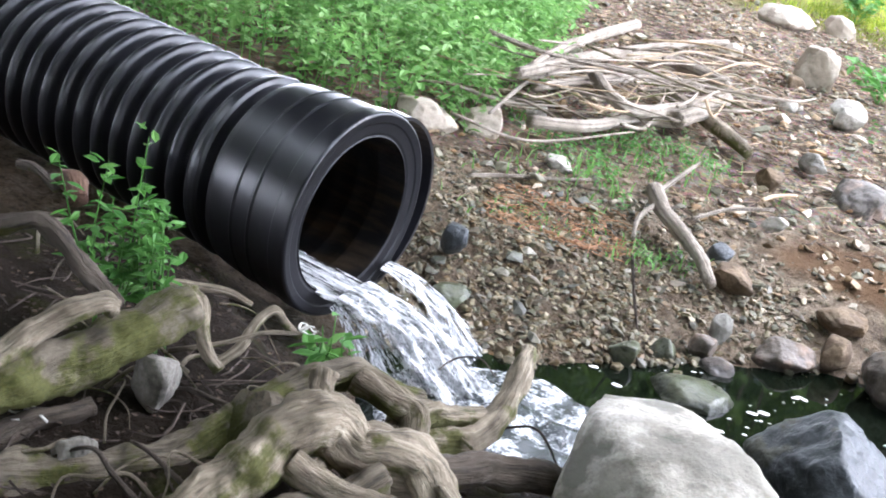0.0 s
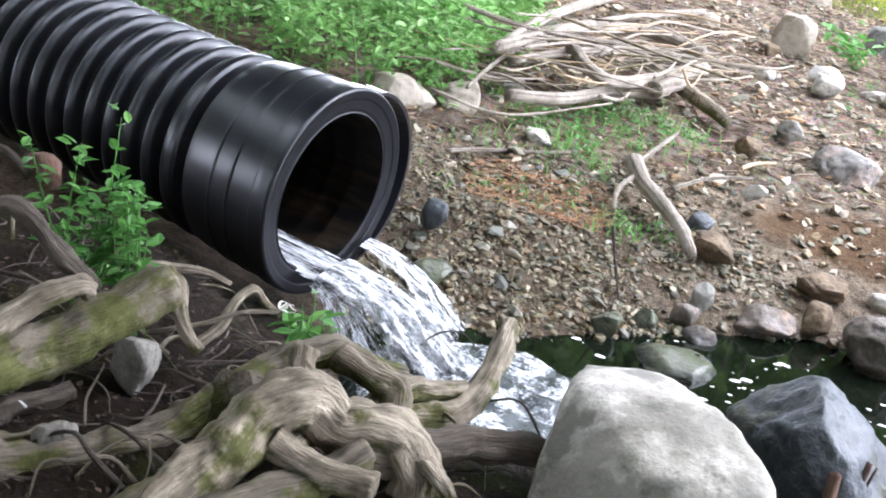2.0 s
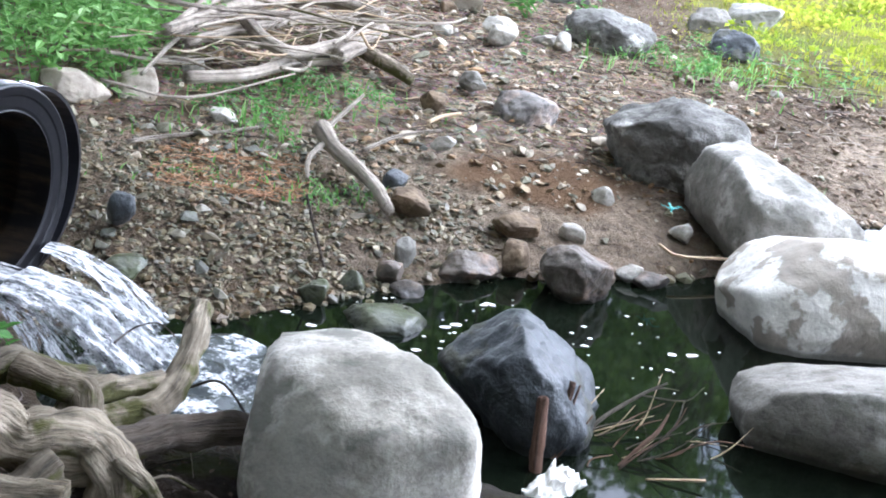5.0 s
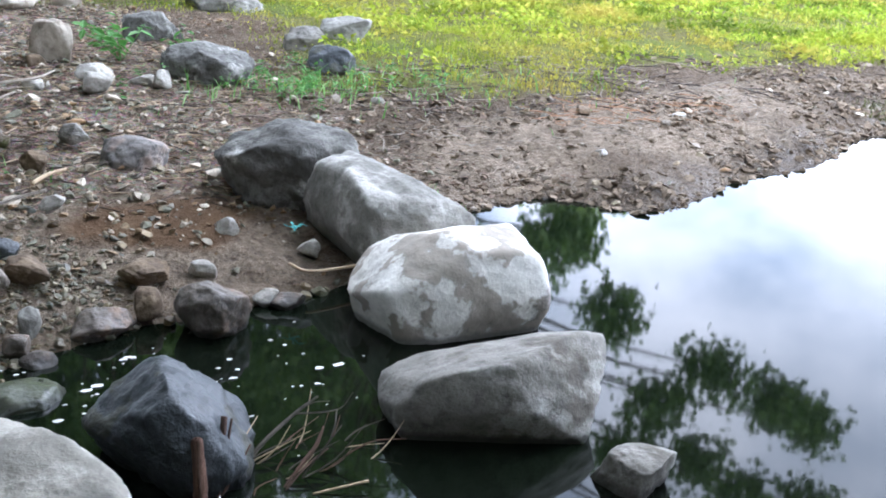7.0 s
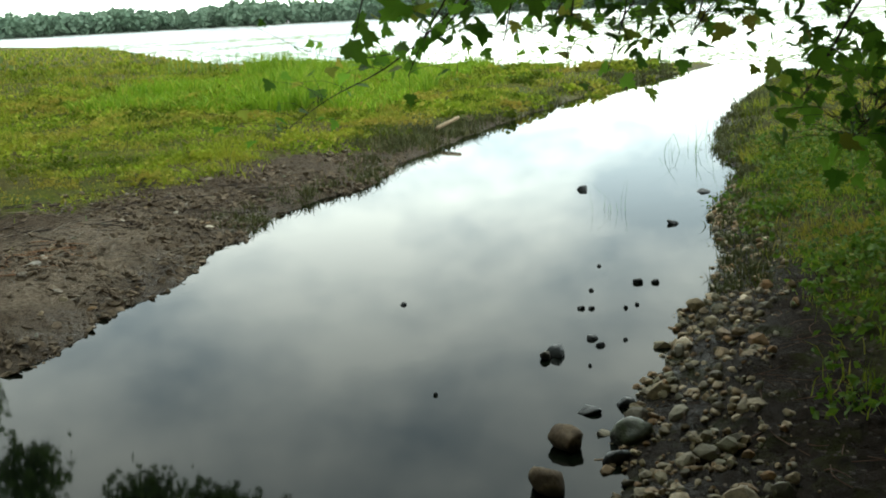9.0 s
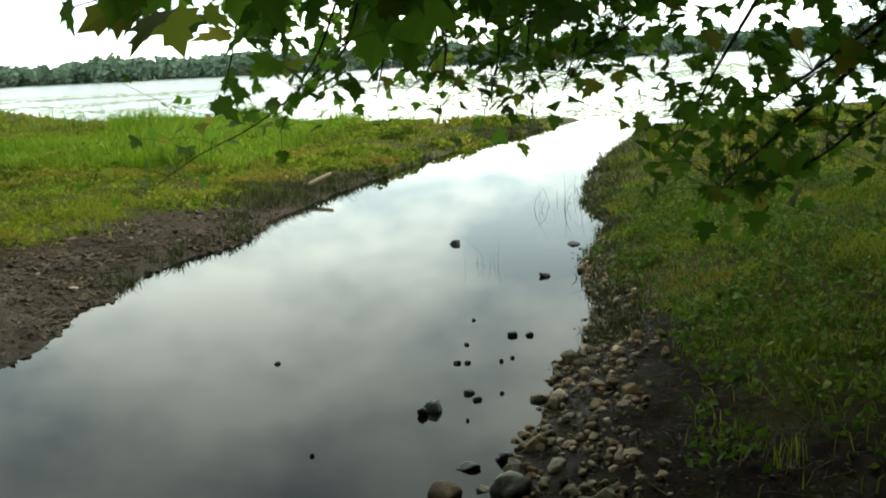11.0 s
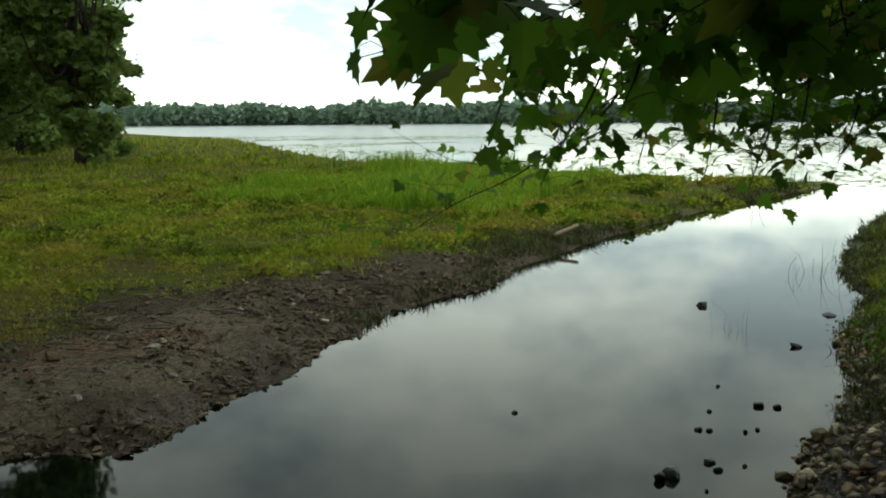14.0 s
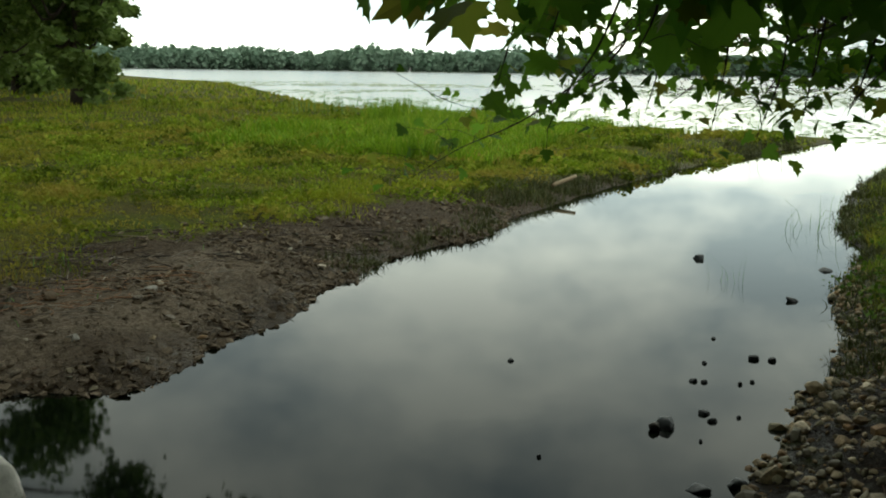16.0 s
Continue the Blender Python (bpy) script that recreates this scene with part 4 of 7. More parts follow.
boulder("rock", 2.69, 9.05, 0.22, 0.16, 0.26, 0.40, -35, 804, M_WHITE, "white stone among litter")
boulder("rock", 2.81, 8.90, 0.15, 0.12, 0.26, 0.46, 10, 805, M_WHITE, "upright white stone beside a jagged rock")
boulder("rock", 6.69, 7.14, 0.16, 0.12, 0.18, 0.25, 25, 806, M_WHITE, "flat white stone on the mud")
boulder("rock", 5.31, 6.42, 0.12, 0.09, 0.12, 0.20, 5, 807, M_WHITE, "white stone on the mud")
boulder("rock", 5.89, 7.42, 0.15, 0.11, 0.20, 0.29, 65, 808, M_ORANGE, "tan stone on the mud")
boulder("rock", 0.12, 6.24, 0.165, 0.15, 0.2, 0.315, -3, 181, M_WHITE, "rounded white stone on the slope", cuts=3)
boulder("rock", 1.73, 7.28, 0.19, 0.15, 0.28, 0.42, -15, 191, M_GREY, "grey stone among dry stalks")
boulder("rock", 1.37, 6.73, 0.17, 0.14, 0.25, 0.40, -13, 193, M_ORANGE, "buff stone on the mud")
for k, (x, y, w, zt, mt) in enumerate([(6.33, 2.36, 0.14, 0.065, M_DARK), (6.25, 2.40, 0.09, 0.05, M_BROWN), (4.94, 1.76, 0.16, 0.10, M_ORANGE), (5.11, 1.48, 0.21, 0.12, M_GREENWET), (4.87, 1.48, 0.14, 0.06, M_DARK), (4.46, 1.65, 0.21, 0.11, M_ORANGE),
                                      (5.60, 1.67, 0.11, 0.05, M_DARK), (5.44, 1.82, 0.13, 0.03, M_DARK), (8.25, 2.46, 0.08, 0.035, M_DARK), (8.28, 2.33, 0.07, 0.03, M_DARK), (12.38, 4.46, 0.16, 0.05, M_DARK), (12.46, 3.07, 0.22, 0.035, M_DARK),
                                      (7.91, 2.71, 0.040, 0.020, M_DARK), (7.40, 2.60, 0.060, 0.024, M_DARK), (7.42, 2.53, 0.050, 0.022, M_DARK), (7.51, 2.31, 0.045, 0.021, M_DARK), (7.61, 2.26, 0.040, 0.020, M_DARK), (6.72, 2.27, 0.075, 0.027, M_DARK), (6.60, 2.17, 0.065, 0.025, M_DARK), (6.76, 2.06, 0.035, 0.019, M_DARK), (6.19, 2.09, 0.030, 0.018, M_DARK), (10.60, 2.87, 0.140, 0.040, M_DARK), (8.69, 2.93, 0.040, 0.020, M_DARK), (5.42, 2.72, 0.030, 0.018, M_DARK), (7.14, 3.89, 0.050, 0.022, M_DARK)]):
    boulder("stone", x, y, w, w * 0.8, -0.03, zt, 37 * k, 200 + k, mt, "small dark stone showing above the water", "stone", detail=3, cuts=5)
boulder("rock", 1.46, 4.85, 0.13, 0.10, 0.00, 0.17, -17, 607, M_ORANGE, "rounded two-toned stone at the waterline", cuts=7, detail=4)
boulder("rock", 2.04, 4.87, 0.13, 0.10, -0.02, 0.08, -23, 614, M_WHITE, "pale stone at the waterline", cuts=7, detail=4)
boulder("rock", 0.84, 4.65, 0.12, 0.09, -0.02, 0.12, -11, 621, M_BROWN, "brown wet stone at the waterline", cuts=7, detail=4)
boulder("rock", 0.91, 4.58, 0.16, 0.12, -0.05, 0.05, -12, 628, M_BROWN, "brown flat stone in the stream", cuts=7, detail=4)
boulder("rock", 0.67, 4.58, 0.12, 0.09, -0.03, 0.09, -9, 635, M_GREENWET, "green slate at the waterline", cuts=7, detail=4)
boulder("rock", 2.45, 5.28, 0.13, 0.10, 0.05, 0.17, -25, 642, M_WHITE, "pale stone below the slab", cuts=7, detail=4)
boulder("rock", 1.83, 5.17, 0.14, 0.09, 0.05, 0.16, -20, 649, M_WHITE, "white flat stone on the mud", cuts=7, detail=4)
boulder("rock", 2.11, 5.58, 0.13, 0.09, 0.10, 0.24, -21, 656, M_WHITE, "white block of stone on the mud", cuts=7, detail=4)
boulder("rock", 0.97, 5.50, 0.13, 0.11, 0.13, 0.27, -10, 663, M_DARK, "blue-grey flat stone on the gravel", cuts=7, detail=4)
boulder("rock", -0.31, 4.78, 0.12, 0.10, 0.15, 0.31, 4, 670, M_DARK, "black flat stone on the gravel", cuts=7, detail=4)
boulder("rock", 0.93, 4.81, 0.10, 0.08, 0.00, 0.17, -11, 677, M_SLAB, "upright grey stone chip", cuts=7, detail=4)
boulder("rock", 2.13, 4.80, 0.17, 0.13, -0.05, 0.07, -24, 684, M_BROWN, "brown wet stone in the shallows", cuts=7, detail=4)
boulder("rock", 2.39, 12.72, 0.63, 0.36, 0.37, 0.71, -11, 691, M_BUFF, "tan square block of stone", cuts=7, detail=4)
boulder("rock", 3.03, 12.95, 0.38, 0.22, 0.37, 0.71, -14, 698, M_BUFF, "pale grey block of stone", cuts=7, detail=4)
boulder("rock", 2.29, 8.96, 0.28, 0.22, 0.31, 0.51, -15, 705, M_WHITE, "pale stone among litter", cuts=7, detail=4)
boulder("rock", 2.28, 8.78, 0.23, 0.18, 0.31, 0.48, -15, 712, M_WHITE, "pale stone among litter", cuts=7, detail=4)
boulder("rock", 1.84, 8.97, 0.16, 0.12, 0.31, 0.42, -12, 719, M_WHITE, "white stone among litter", cuts=7, detail=4)
boulder("rock", 2.05, 9.82, 0.18, 0.14, 0.31, 0.47, -13, 726, M_ORANGE, "buff stone below an upright stone", cuts=7, detail=4)
boulder("rock", 0.49, 4.45, 0.13, 0.10, -0.02, 0.09, -8, 733, M_GREENWET, "grey slate on the gravel", cuts=7, detail=4)
boulder("rock", -0.06, 6.99, 0.14, 0.11, 0.28, 0.40, -1, 740, M_WHITE, "pale stone below the brush", cuts=7, detail=4)
boulder("rock", -0.28, 4.49, 0.20, 0.17, 0.05, 0.13, 2, 747, M_GREENWET, "olive-grey slab on the gravel", cuts=7, detail=4)
boulder("rock", 1.29, 5.95, 0.14, 0.10, 0.25, 0.34, -14, 761, M_WHITE, "small white stone on the mud", cuts=7, detail=4)


# ---------------------------------------------------------------- roots
root_base = thing("tree_roots", -0.5, 2.3, 0.5, "tangled grey tree roots, mossy in places, spreading over dark soil", "tree roots")


def root(rows, mat=M_ROOT):
    """One gnarled root, through rows of x, y, z, radius."""
    big = max(r[3] for r in rows) > 0.02
    v, f = tube(rows, 26 if big else 10, 11 if big else 6, 0.34 if big else 0.2, 13 if big else 30, ridges=0.13 if big else 0.05)
    child("root", grained(mesh_of("root", v - np.array([-0.5, 2.3, 0.5]), f, mat, True), 26 if big else 10, 0.07), root_base)


root([(-1.19, 2.12, 0.68, 0.035), (-1.14, 2.19, 0.70, 0.032), (-1.10, 2.25, 0.74, 0.030), (-1.05, 2.31, 0.77, 0.029), (-0.99, 2.37, 0.79, 0.026), (-0.97, 2.39, 0.77, 0.024)])
root([(-1.18, 2.08, 0.61, 0.063), (-1.13, 2.17, 0.63, 0.063), (-1.07, 2.26, 0.65, 0.062), (-1.01, 2.34, 0.66, 0.061), (-0.92, 2.44, 0.70, 0.059), (-0.83, 2.54, 0.75, 0.057)], M_ROOT_MOSS)
root([(-1.41, 2.54, 0.83, 0.022), (-1.32, 2.54, 0.84, 0.023), (-1.23, 2.55, 0.87, 0.023), (-1.16, 2.53, 0.84, 0.024), (-1.09, 2.50, 0.79, 0.024), (-1.03, 2.47, 0.77, 0.024), (-0.98, 2.44, 0.75, 0.025)], M_ROOT_DARK)
root([(-1.09, 1.94, 0.54, 0.055), (-1.04, 2.00, 0.52, 0.054), (-0.93, 2.09, 0.50, 0.052), (-0.83, 2.18, 0.50, 0.051), (-0.74, 2.26, 0.50, 0.049), (-0.68, 2.34, 0.53, 0.047), (-0.63, 2.42, 0.56, 0.045), (-0.57, 2.50, 0.59, 0.043), (-0.48, 2.57, 0.62, 0.041), (-0.41, 2.63, 0.62, 0.039), (-0.33, 2.66, 0.58, 0.037), (-0.24, 2.69, 0.55, 0.034)], M_ROOT_MOSS)
root([(-0.67, 1.90, 0.54, 0.060), (-0.60, 2.00, 0.60, 0.059), (-0.54, 2.06, 0.65, 0.059), (-0.50, 2.13, 0.70, 0.059), (-0.44, 2.18, 0.73, 0.058), (-0.39, 2.21, 0.72, 0.058), (-0.34, 2.21, 0.68, 0.058), (-0.28, 2.23, 0.68, 0.056), (-0.21, 2.25, 0.65, 0.056), (-0.16, 2.23, 0.60, 0.056), (-0.15, 2.22, 0.54, 0.055)])
root([(-0.46, 2.10, 0.67, 0.035), (-0.41, 2.09, 0.65, 0.034), (-0.35, 2.07, 0.64, 0.034), (-0.28, 2.06, 0.64, 0.034), (-0.23, 2.05, 0.64, 0.034)])
root([(-0.29, 2.56, 0.52, 0.048), (-0.20, 2.62, 0.48, 0.045), (-0.10, 2.69, 0.47, 0.041), (-0.04, 2.78, 0.50, 0.038), (-0.01, 2.88, 0.54, 0.035), (0.01, 2.97, 0.58, 0.031), (0.02, 3.05, 0.60, 0.026)])
root([(-0.28, 2.45, 0.53, 0.041), (-0.27, 2.55, 0.56, 0.040), (-0.22, 2.64, 0.55, 0.038), (-0.16, 2.71, 0.52, 0.035), (-0.07, 2.78, 0.50, 0.034)])
root([(-0.20, 2.31, 0.58, 0.045), (-0.10, 2.38, 0.57, 0.043), (-0.03, 2.44, 0.56, 0.040), (0.09, 2.49, 0.54, 0.038), (0.19, 2.53, 0.51, 0.035)], M_ROOT_DARK)
root([(-0.87, 2.64, 0.74, 0.023), (-0.83, 2.62, 0.71, 0.021), (-0.81, 2.59, 0.67, 0.019), (-0.78, 2.56, 0.62, 0.017), (-0.74, 2.54, 0.59, 0.014)])
root([(-0.77, 2.58, 0.57, 0.016), (-0.72, 2.65, 0.61, 0.015), (-0.70, 2.71, 0.66, 0.014), (-0.67, 2.76, 0.68, 0.013), (-0.64, 2.78, 0.64, 0.012), (-0.60, 2.80, 0.60, 0.011)])
root([(-0.97, 2.71, 0.71, 0.015), (-0.91, 2.74, 0.70, 0.013), (-0.81, 2.78, 0.69, 0.011), (-0.74, 2.80, 0.66, 0.009)])
root([(-0.88, 2.56, 0.60, 0.007), (-0.76, 2.63, 0.62, 0.007), (-0.67, 2.68, 0.65, 0.006), (-0.58, 2.72, 0.65, 0.006)])
root([(-1.14, 2.10, 0.52, 0.032), (-1.11, 2.15, 0.52, 0.030), (-1.07, 2.21, 0.54, 0.027), (-1.01, 2.27, 0.54, 0.025), (-0.97, 2.32, 0.54, 0.022)], M_ROOT_DARK)
root([(-0.54, 1.91, 0.59, 0.036), (-0.45, 2.00, 0.60, 0.036), (-0.35, 2.08, 0.61, 0.038), (-0.27, 2.17, 0.64, 0.039)], M_ROOT_MOSS)
root([(-0.17, 2.23, 0.64, 0.023), (-0.12, 2.19, 0.62, 0.020), (-0.08, 2.16, 0.60, 0.017), (-0.04, 2.11, 0.56, 0.015)])
root([(-0.62, 2.34, 0.61, 0.072), (-0.58, 2.37, 0.58, 0.066), (-0.52, 2.41, 0.56, 0.060), (-0.45, 2.46, 0.58, 0.054)], M_ROOT_MOSS)
root([(-0.40, 2.57, 0.65, 0.041), (-0.30, 2.54, 0.62, 0.040), (-0.24, 2.52, 0.61, 0.038), (-0.23, 2.47, 0.56, 0.036)])
root([(-0.47, 2.46, 0.69, 0.031), (-0.46, 2.39, 0.67, 0.033), (-0.42, 2.31, 0.66, 0.034), (-0.41, 2.22, 0.63, 0.035), (-0.43, 2.14, 0.63, 0.035)])
root([(-0.44, 2.20, 0.72, 0.048), (-0.38, 2.21, 0.67, 0.048), (-0.32, 2.21, 0.63, 0.049), (-0.25, 2.23, 0.60, 0.049), (-0.17, 2.26, 0.59, 0.049)])


def build_rootlets():
    """Fine rootlets that wander over the soil."""
    rs = np.random.RandomState(19)
    for k in range(70):
        x, y = rs.uniform(-1.5, 0.05), rs.uniform(1.95, 3.25)
        a, rows = rs.rand() * 6.283, []
        r = rs.uniform(0.003, 0.008)
        lift = rs.uniform(0.01, 0.09)
        for j in range(5):
            rows.append((x, y, spot_z(x, y) + lift * math.sin(j * 0.8) + 0.01, r * (1 - j * 0.15)))
            a += rs.randn() * 0.6
            x, y = x + math.cos(a) * 0.07, y + math.sin(a) * 0.07
        v, f = tube(rows, 6, 4, 0.2, 40)
        child("rootlet", grained(mesh_of("rootlet", v - np.array([-0.5, 2.3, 0.5]), f, M_ROOT if k % 3 else M_ROOT_DARK, True), 6, 0.1), root_base)


build_rootlets()


# ---------------------------------------------------------------- far woods
def leaf_cards(centres, size, rs, aspect=1.6):
    """Many small folded leaves: four places and two faces each."""
    n = len(centres)
    a = rs.rand(n) * 6.283
    tilt = rs.uniform(-0.9, 0.9, n)
    d = np.stack([np.cos(a) * np.cos(tilt), np.sin(a) * np.cos(tilt), np.sin(tilt)], -1)
    b = rs.randn(n, 3)
    b -= d * (b * d).sum(-1, keepdims=True)
    b /= np.linalg.norm(b, axis=1)[:, None] + 1e-9
    up = np.cross(d, b)
    s = (np.asarray(size) * (0.6 + 0.8 * rs.rand(n)))[:, None]
    c = centres
    v = np.stack([c - d * s * 0.5, c + b * s / aspect * 0.5 + up * s * 0.12, c + d * s * 0.5, c - b * s / aspect * 0.5 + up * s * 0.12], 1).reshape(-1, 3)
    i = np.arange(n)[:, None] * 4
    f = np.concatenate([i + [[0, 1, 2]], i + [[0, 2, 3]]], 1).reshape(-1, 3)
    return v, f


def far_woods():
    rs = np.random.RandomState(5)
    # crowns side by side in three ranks, each a heap of leaf clumps
    m = 900
    yaw = np.radians(rs.uniform(-125, -20, m))
    dist = 640 + 60 * rs.rand(m)
    top = 10.6 + 0.8 * waves(np.degrees(yaw) * 2, dist * 0, 1.0, 12) + 1.0 * rs.randn(m) + 3.0 * (rs.rand(m) > 0.97)
    wide = rs.uniform(3.5, 6.5, m)
    per = 130
    d = rs.randn(m, per, 3)
    d /= np.linalg.norm(d, axis=2, keepdims=True)
    d *= rs.uniform(0.75, 1.05, (m, per, 1))
    base = np.stack([-np.sin(yaw) * dist, np.cos(yaw) * dist, top * 0.5], -1)
    c = base[:, None] + d * np.stack([wide, wide, top * 0.52], -1)[:, None]
    c = c.reshape(-1, 3)
    c = c[c[:, 2] > 0.2]
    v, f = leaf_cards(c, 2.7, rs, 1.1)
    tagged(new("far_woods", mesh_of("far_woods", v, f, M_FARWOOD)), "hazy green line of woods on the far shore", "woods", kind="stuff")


far_woods()


def tree(x, y, h, spread, seed, label, name="tree", leaves=9000, size=0.16, low=0.1, mat=M_CROWN):
    """A leafy tree: tapered trunk, limbs, and a ragged crown of leaf clumps."""
    rs = np.random.RandomState(seed)
    z0 = spot_z(x, y) - 0.1
    t = thing(name, x, y, z0, label, "tree", "trees on the shore")
    trunk = [(0, 0, 0, h * 0.022), (0.02 * h, 0, 0.3 * h, h * 0.017), (-0.01 * h, 0.02 * h, 0.62 * h, h * 0.010), (0, 0, 0.95 * h, h * 0.003)]
    child("trunk", mesh_of("trunk", *tube(trunk, 10, 5, 0.12, 3), M_TWIG, True), t)
    limbs, ends = [], []
    for k in range(22):
        a, zz = rs.rand() * 6.283, rs.uniform(low + 0.03, 0.95)
        reach = spread * (1.0 - 0.55 * abs(zz - 0.45) / 0.5) * rs.uniform(0.7, 1.05)
        e = np.array([math.cos(a) * reach, math.sin(a) * reach, (zz + 0.06) * h])
        limbs.append(tube([(0, 0, zz * h * 0.8, h * 0.008), (*(e * 0.5 + [0, 0, 0.03 * h]), h * 0.005), (*e, h * 0.0015)], 5, 3))
        ends += [e * f + [0, 0, (1 - f) * zz * h * 0.7] for f in (0.45, 0.7, 0.88, 1.0)]
    child("limb_frame", mesh_of("limb_frame", *joined(limbs), M_TWIG, True), t)
    ends = np.array(ends)
    clump = ends[rs.randint(0, len(ends), 120)] + rs.randn(120, 3) * spread * np.array([0.22, 0.22, 0.3])
    clump = np.concatenate([ends, clump])
    c = clump[rs.randint(0, len(clump), leaves)] + rs.randn(leaves, 3) * np.array([1, 1, 0.7]) * spread * 0.085
    c[:, 2] = np.maximum(c[:, 2], low * h * 0.5)
    v, f = leaf_cards(c, size, rs)
    child("crown", mesh_of("crown", v, f, mat), t)
    return t


for x, y, h, sp, sd in [(33, 47, 11.5, 4.6, 21), (40, 54, 10.5, 4.4, 22), (47, 62, 11, 4.6, 23), (58, 73, 12, 5.0, 24), (25, 45, 15, 5.0, 25), (31.5, 38.5, 12, 2.6, 29)]:
    tree(x, y, h, sp, sd, "leafy shore tree at the edge of the meadow", leaves=15000, size=0.40, low=0.0, mat=M_SHORETREE)
for x, y, h, sp, sd in [(7, 41, 27, 9.0, 36), (15.5, 43, 28, 8.5, 37), (1.5, 39, 25, 8.5, 38), (22.5, 46, 25, 7.0, 39)]:
    tree(x, y, h, sp, sd, "tall broad tree standing beyond the meadow", leaves=15000, size=0.62, low=0.16)
# ring of trees added out of view to cut low sky light
for turn, d, sd in [(42, 15, 41), (64, 13, 42), (86, 12, 43), (108, 12, 44), (130, 12, 45), (152, 11, 46), (174, 11, 47), (196, 11, 48), (218, 12, 49), (241, 15, 50)]:
    tree(-d * math.sin(radians(turn)), d * math.cos(radians(turn)), 10.5 + sd % 3, 4.3, sd, "unseen leafy tree added behind the bank to block skylight", leaves=4500, size=0.68, low=0.0)
for x, y, h, sp, sd in [(-2.6, 15.5, 15, 6.0, 26), (10, 38, 20, 7.5, 27), (-9, 22, 17, 7, 28)]:
    tree(x, y, h, sp, sd, "tall leafy tree behind the brush", leaves=12000, size=0.34, low=0.22)


def shrub_tree_leaves(cl, n, sd, size, rs):
    c = cl[rs.randint(0, len(cl), n)] + rs.randn(n, 3) * sd
    return leaf_cards(c, size, rs, 1.25)


def big_willow():
    """Tall tree beyond the brush pile whose limbs hang over the meadow, mirrored in the water."""
    rs = np.random.RandomState(31)
    x, y = 19.0, 35.0
    z0 = spot_z(x, y) - 0.1
    t = thing("tall_tree", x, y, z0, "tall broad shade tree with long leafy limbs", "tree", "trees on the shore")
    child("trunk", mesh_of("trunk", *tube([(0, 0, 0, 0.55), (0.2, 0, 5, 0.42), (0.1, -0.3, 11, 0.28), (0, 0, 19, 0.06)], 12, 6, 0.1, 1.5), M_TWIG, True), t)
    limbs, cl = [], []
    # yaw, elevation in the mirror, metres away: ends of the hanging limbs
    for yaw, el, d in [(-47, 22.6, 34), (-44, 24.5, 33), (-50, 23.5, 35), (-52, 24.5, 36), (-46, 27, 33), (-49, 28, 34), (-42.5, 27.5, 33), (-52.5, 28, 36), (-41.0, 20.5, 34), (-37.6, 16.6, 35), (-38.6, 17.4, 36), (-36.6, 17.8, 35), (-45, 31, 32), (-50, 32, 34)]:
        h = math.tan(radians(el)) * d - 2.05
        e = np.array([-math.sin(radians(yaw)) * d * 1.0 - x, math.cos(radians(yaw)) * d - y, h - z0])
        root = np.array([0.1, 0, min(h, 17) * 0.75])
        mid = (root + e) / 2 + [0, 0, 1.2]
        limbs.append(tube([(*root, 0.16), (*mid, 0.09), (*e, 0.02)], 6, 5, 0.1, 2))
        cl += [e + rs.randn(3) * 0.25 for _ in range(8 if el > 19 else 3)] + [mid * (1 - f) + e * f + rs.randn(3) * 0.3 for f in rs.uniform(0.82, 1.0, 4)]
    for k in range(46):
        a, zz = rs.uniform(0, 6.283), rs.uniform(6.5, 21)
        reach = 4.6 * (1 - 0.6 * abs(zz - 12) / 10) * rs.uniform(0.5, 1.0)
        e = np.array([math.cos(a) * reach - 1.5, math.sin(a) * reach, zz])
        limbs.append(tube([(0, 0, zz * 0.8, 0.10), (*(e * 0.55 + [0, 0, zz * 0.42]), 0.06), (*e, 0.02)], 5, 3))
        cl += [e + rs.randn(3) * 0.9 for _ in range(3)]
    child("limb_frame", mesh_of("limb_frame", *joined(limbs), M_TWIG, True), t)
    v, f = shrub_tree_leaves(np.array(cl), 15000, np.array([0.40, 0.40, 0.34]), 0.28, rs)
    child("crown", mesh_of("crown", v, f, M_CROWN), t)


big_willow()


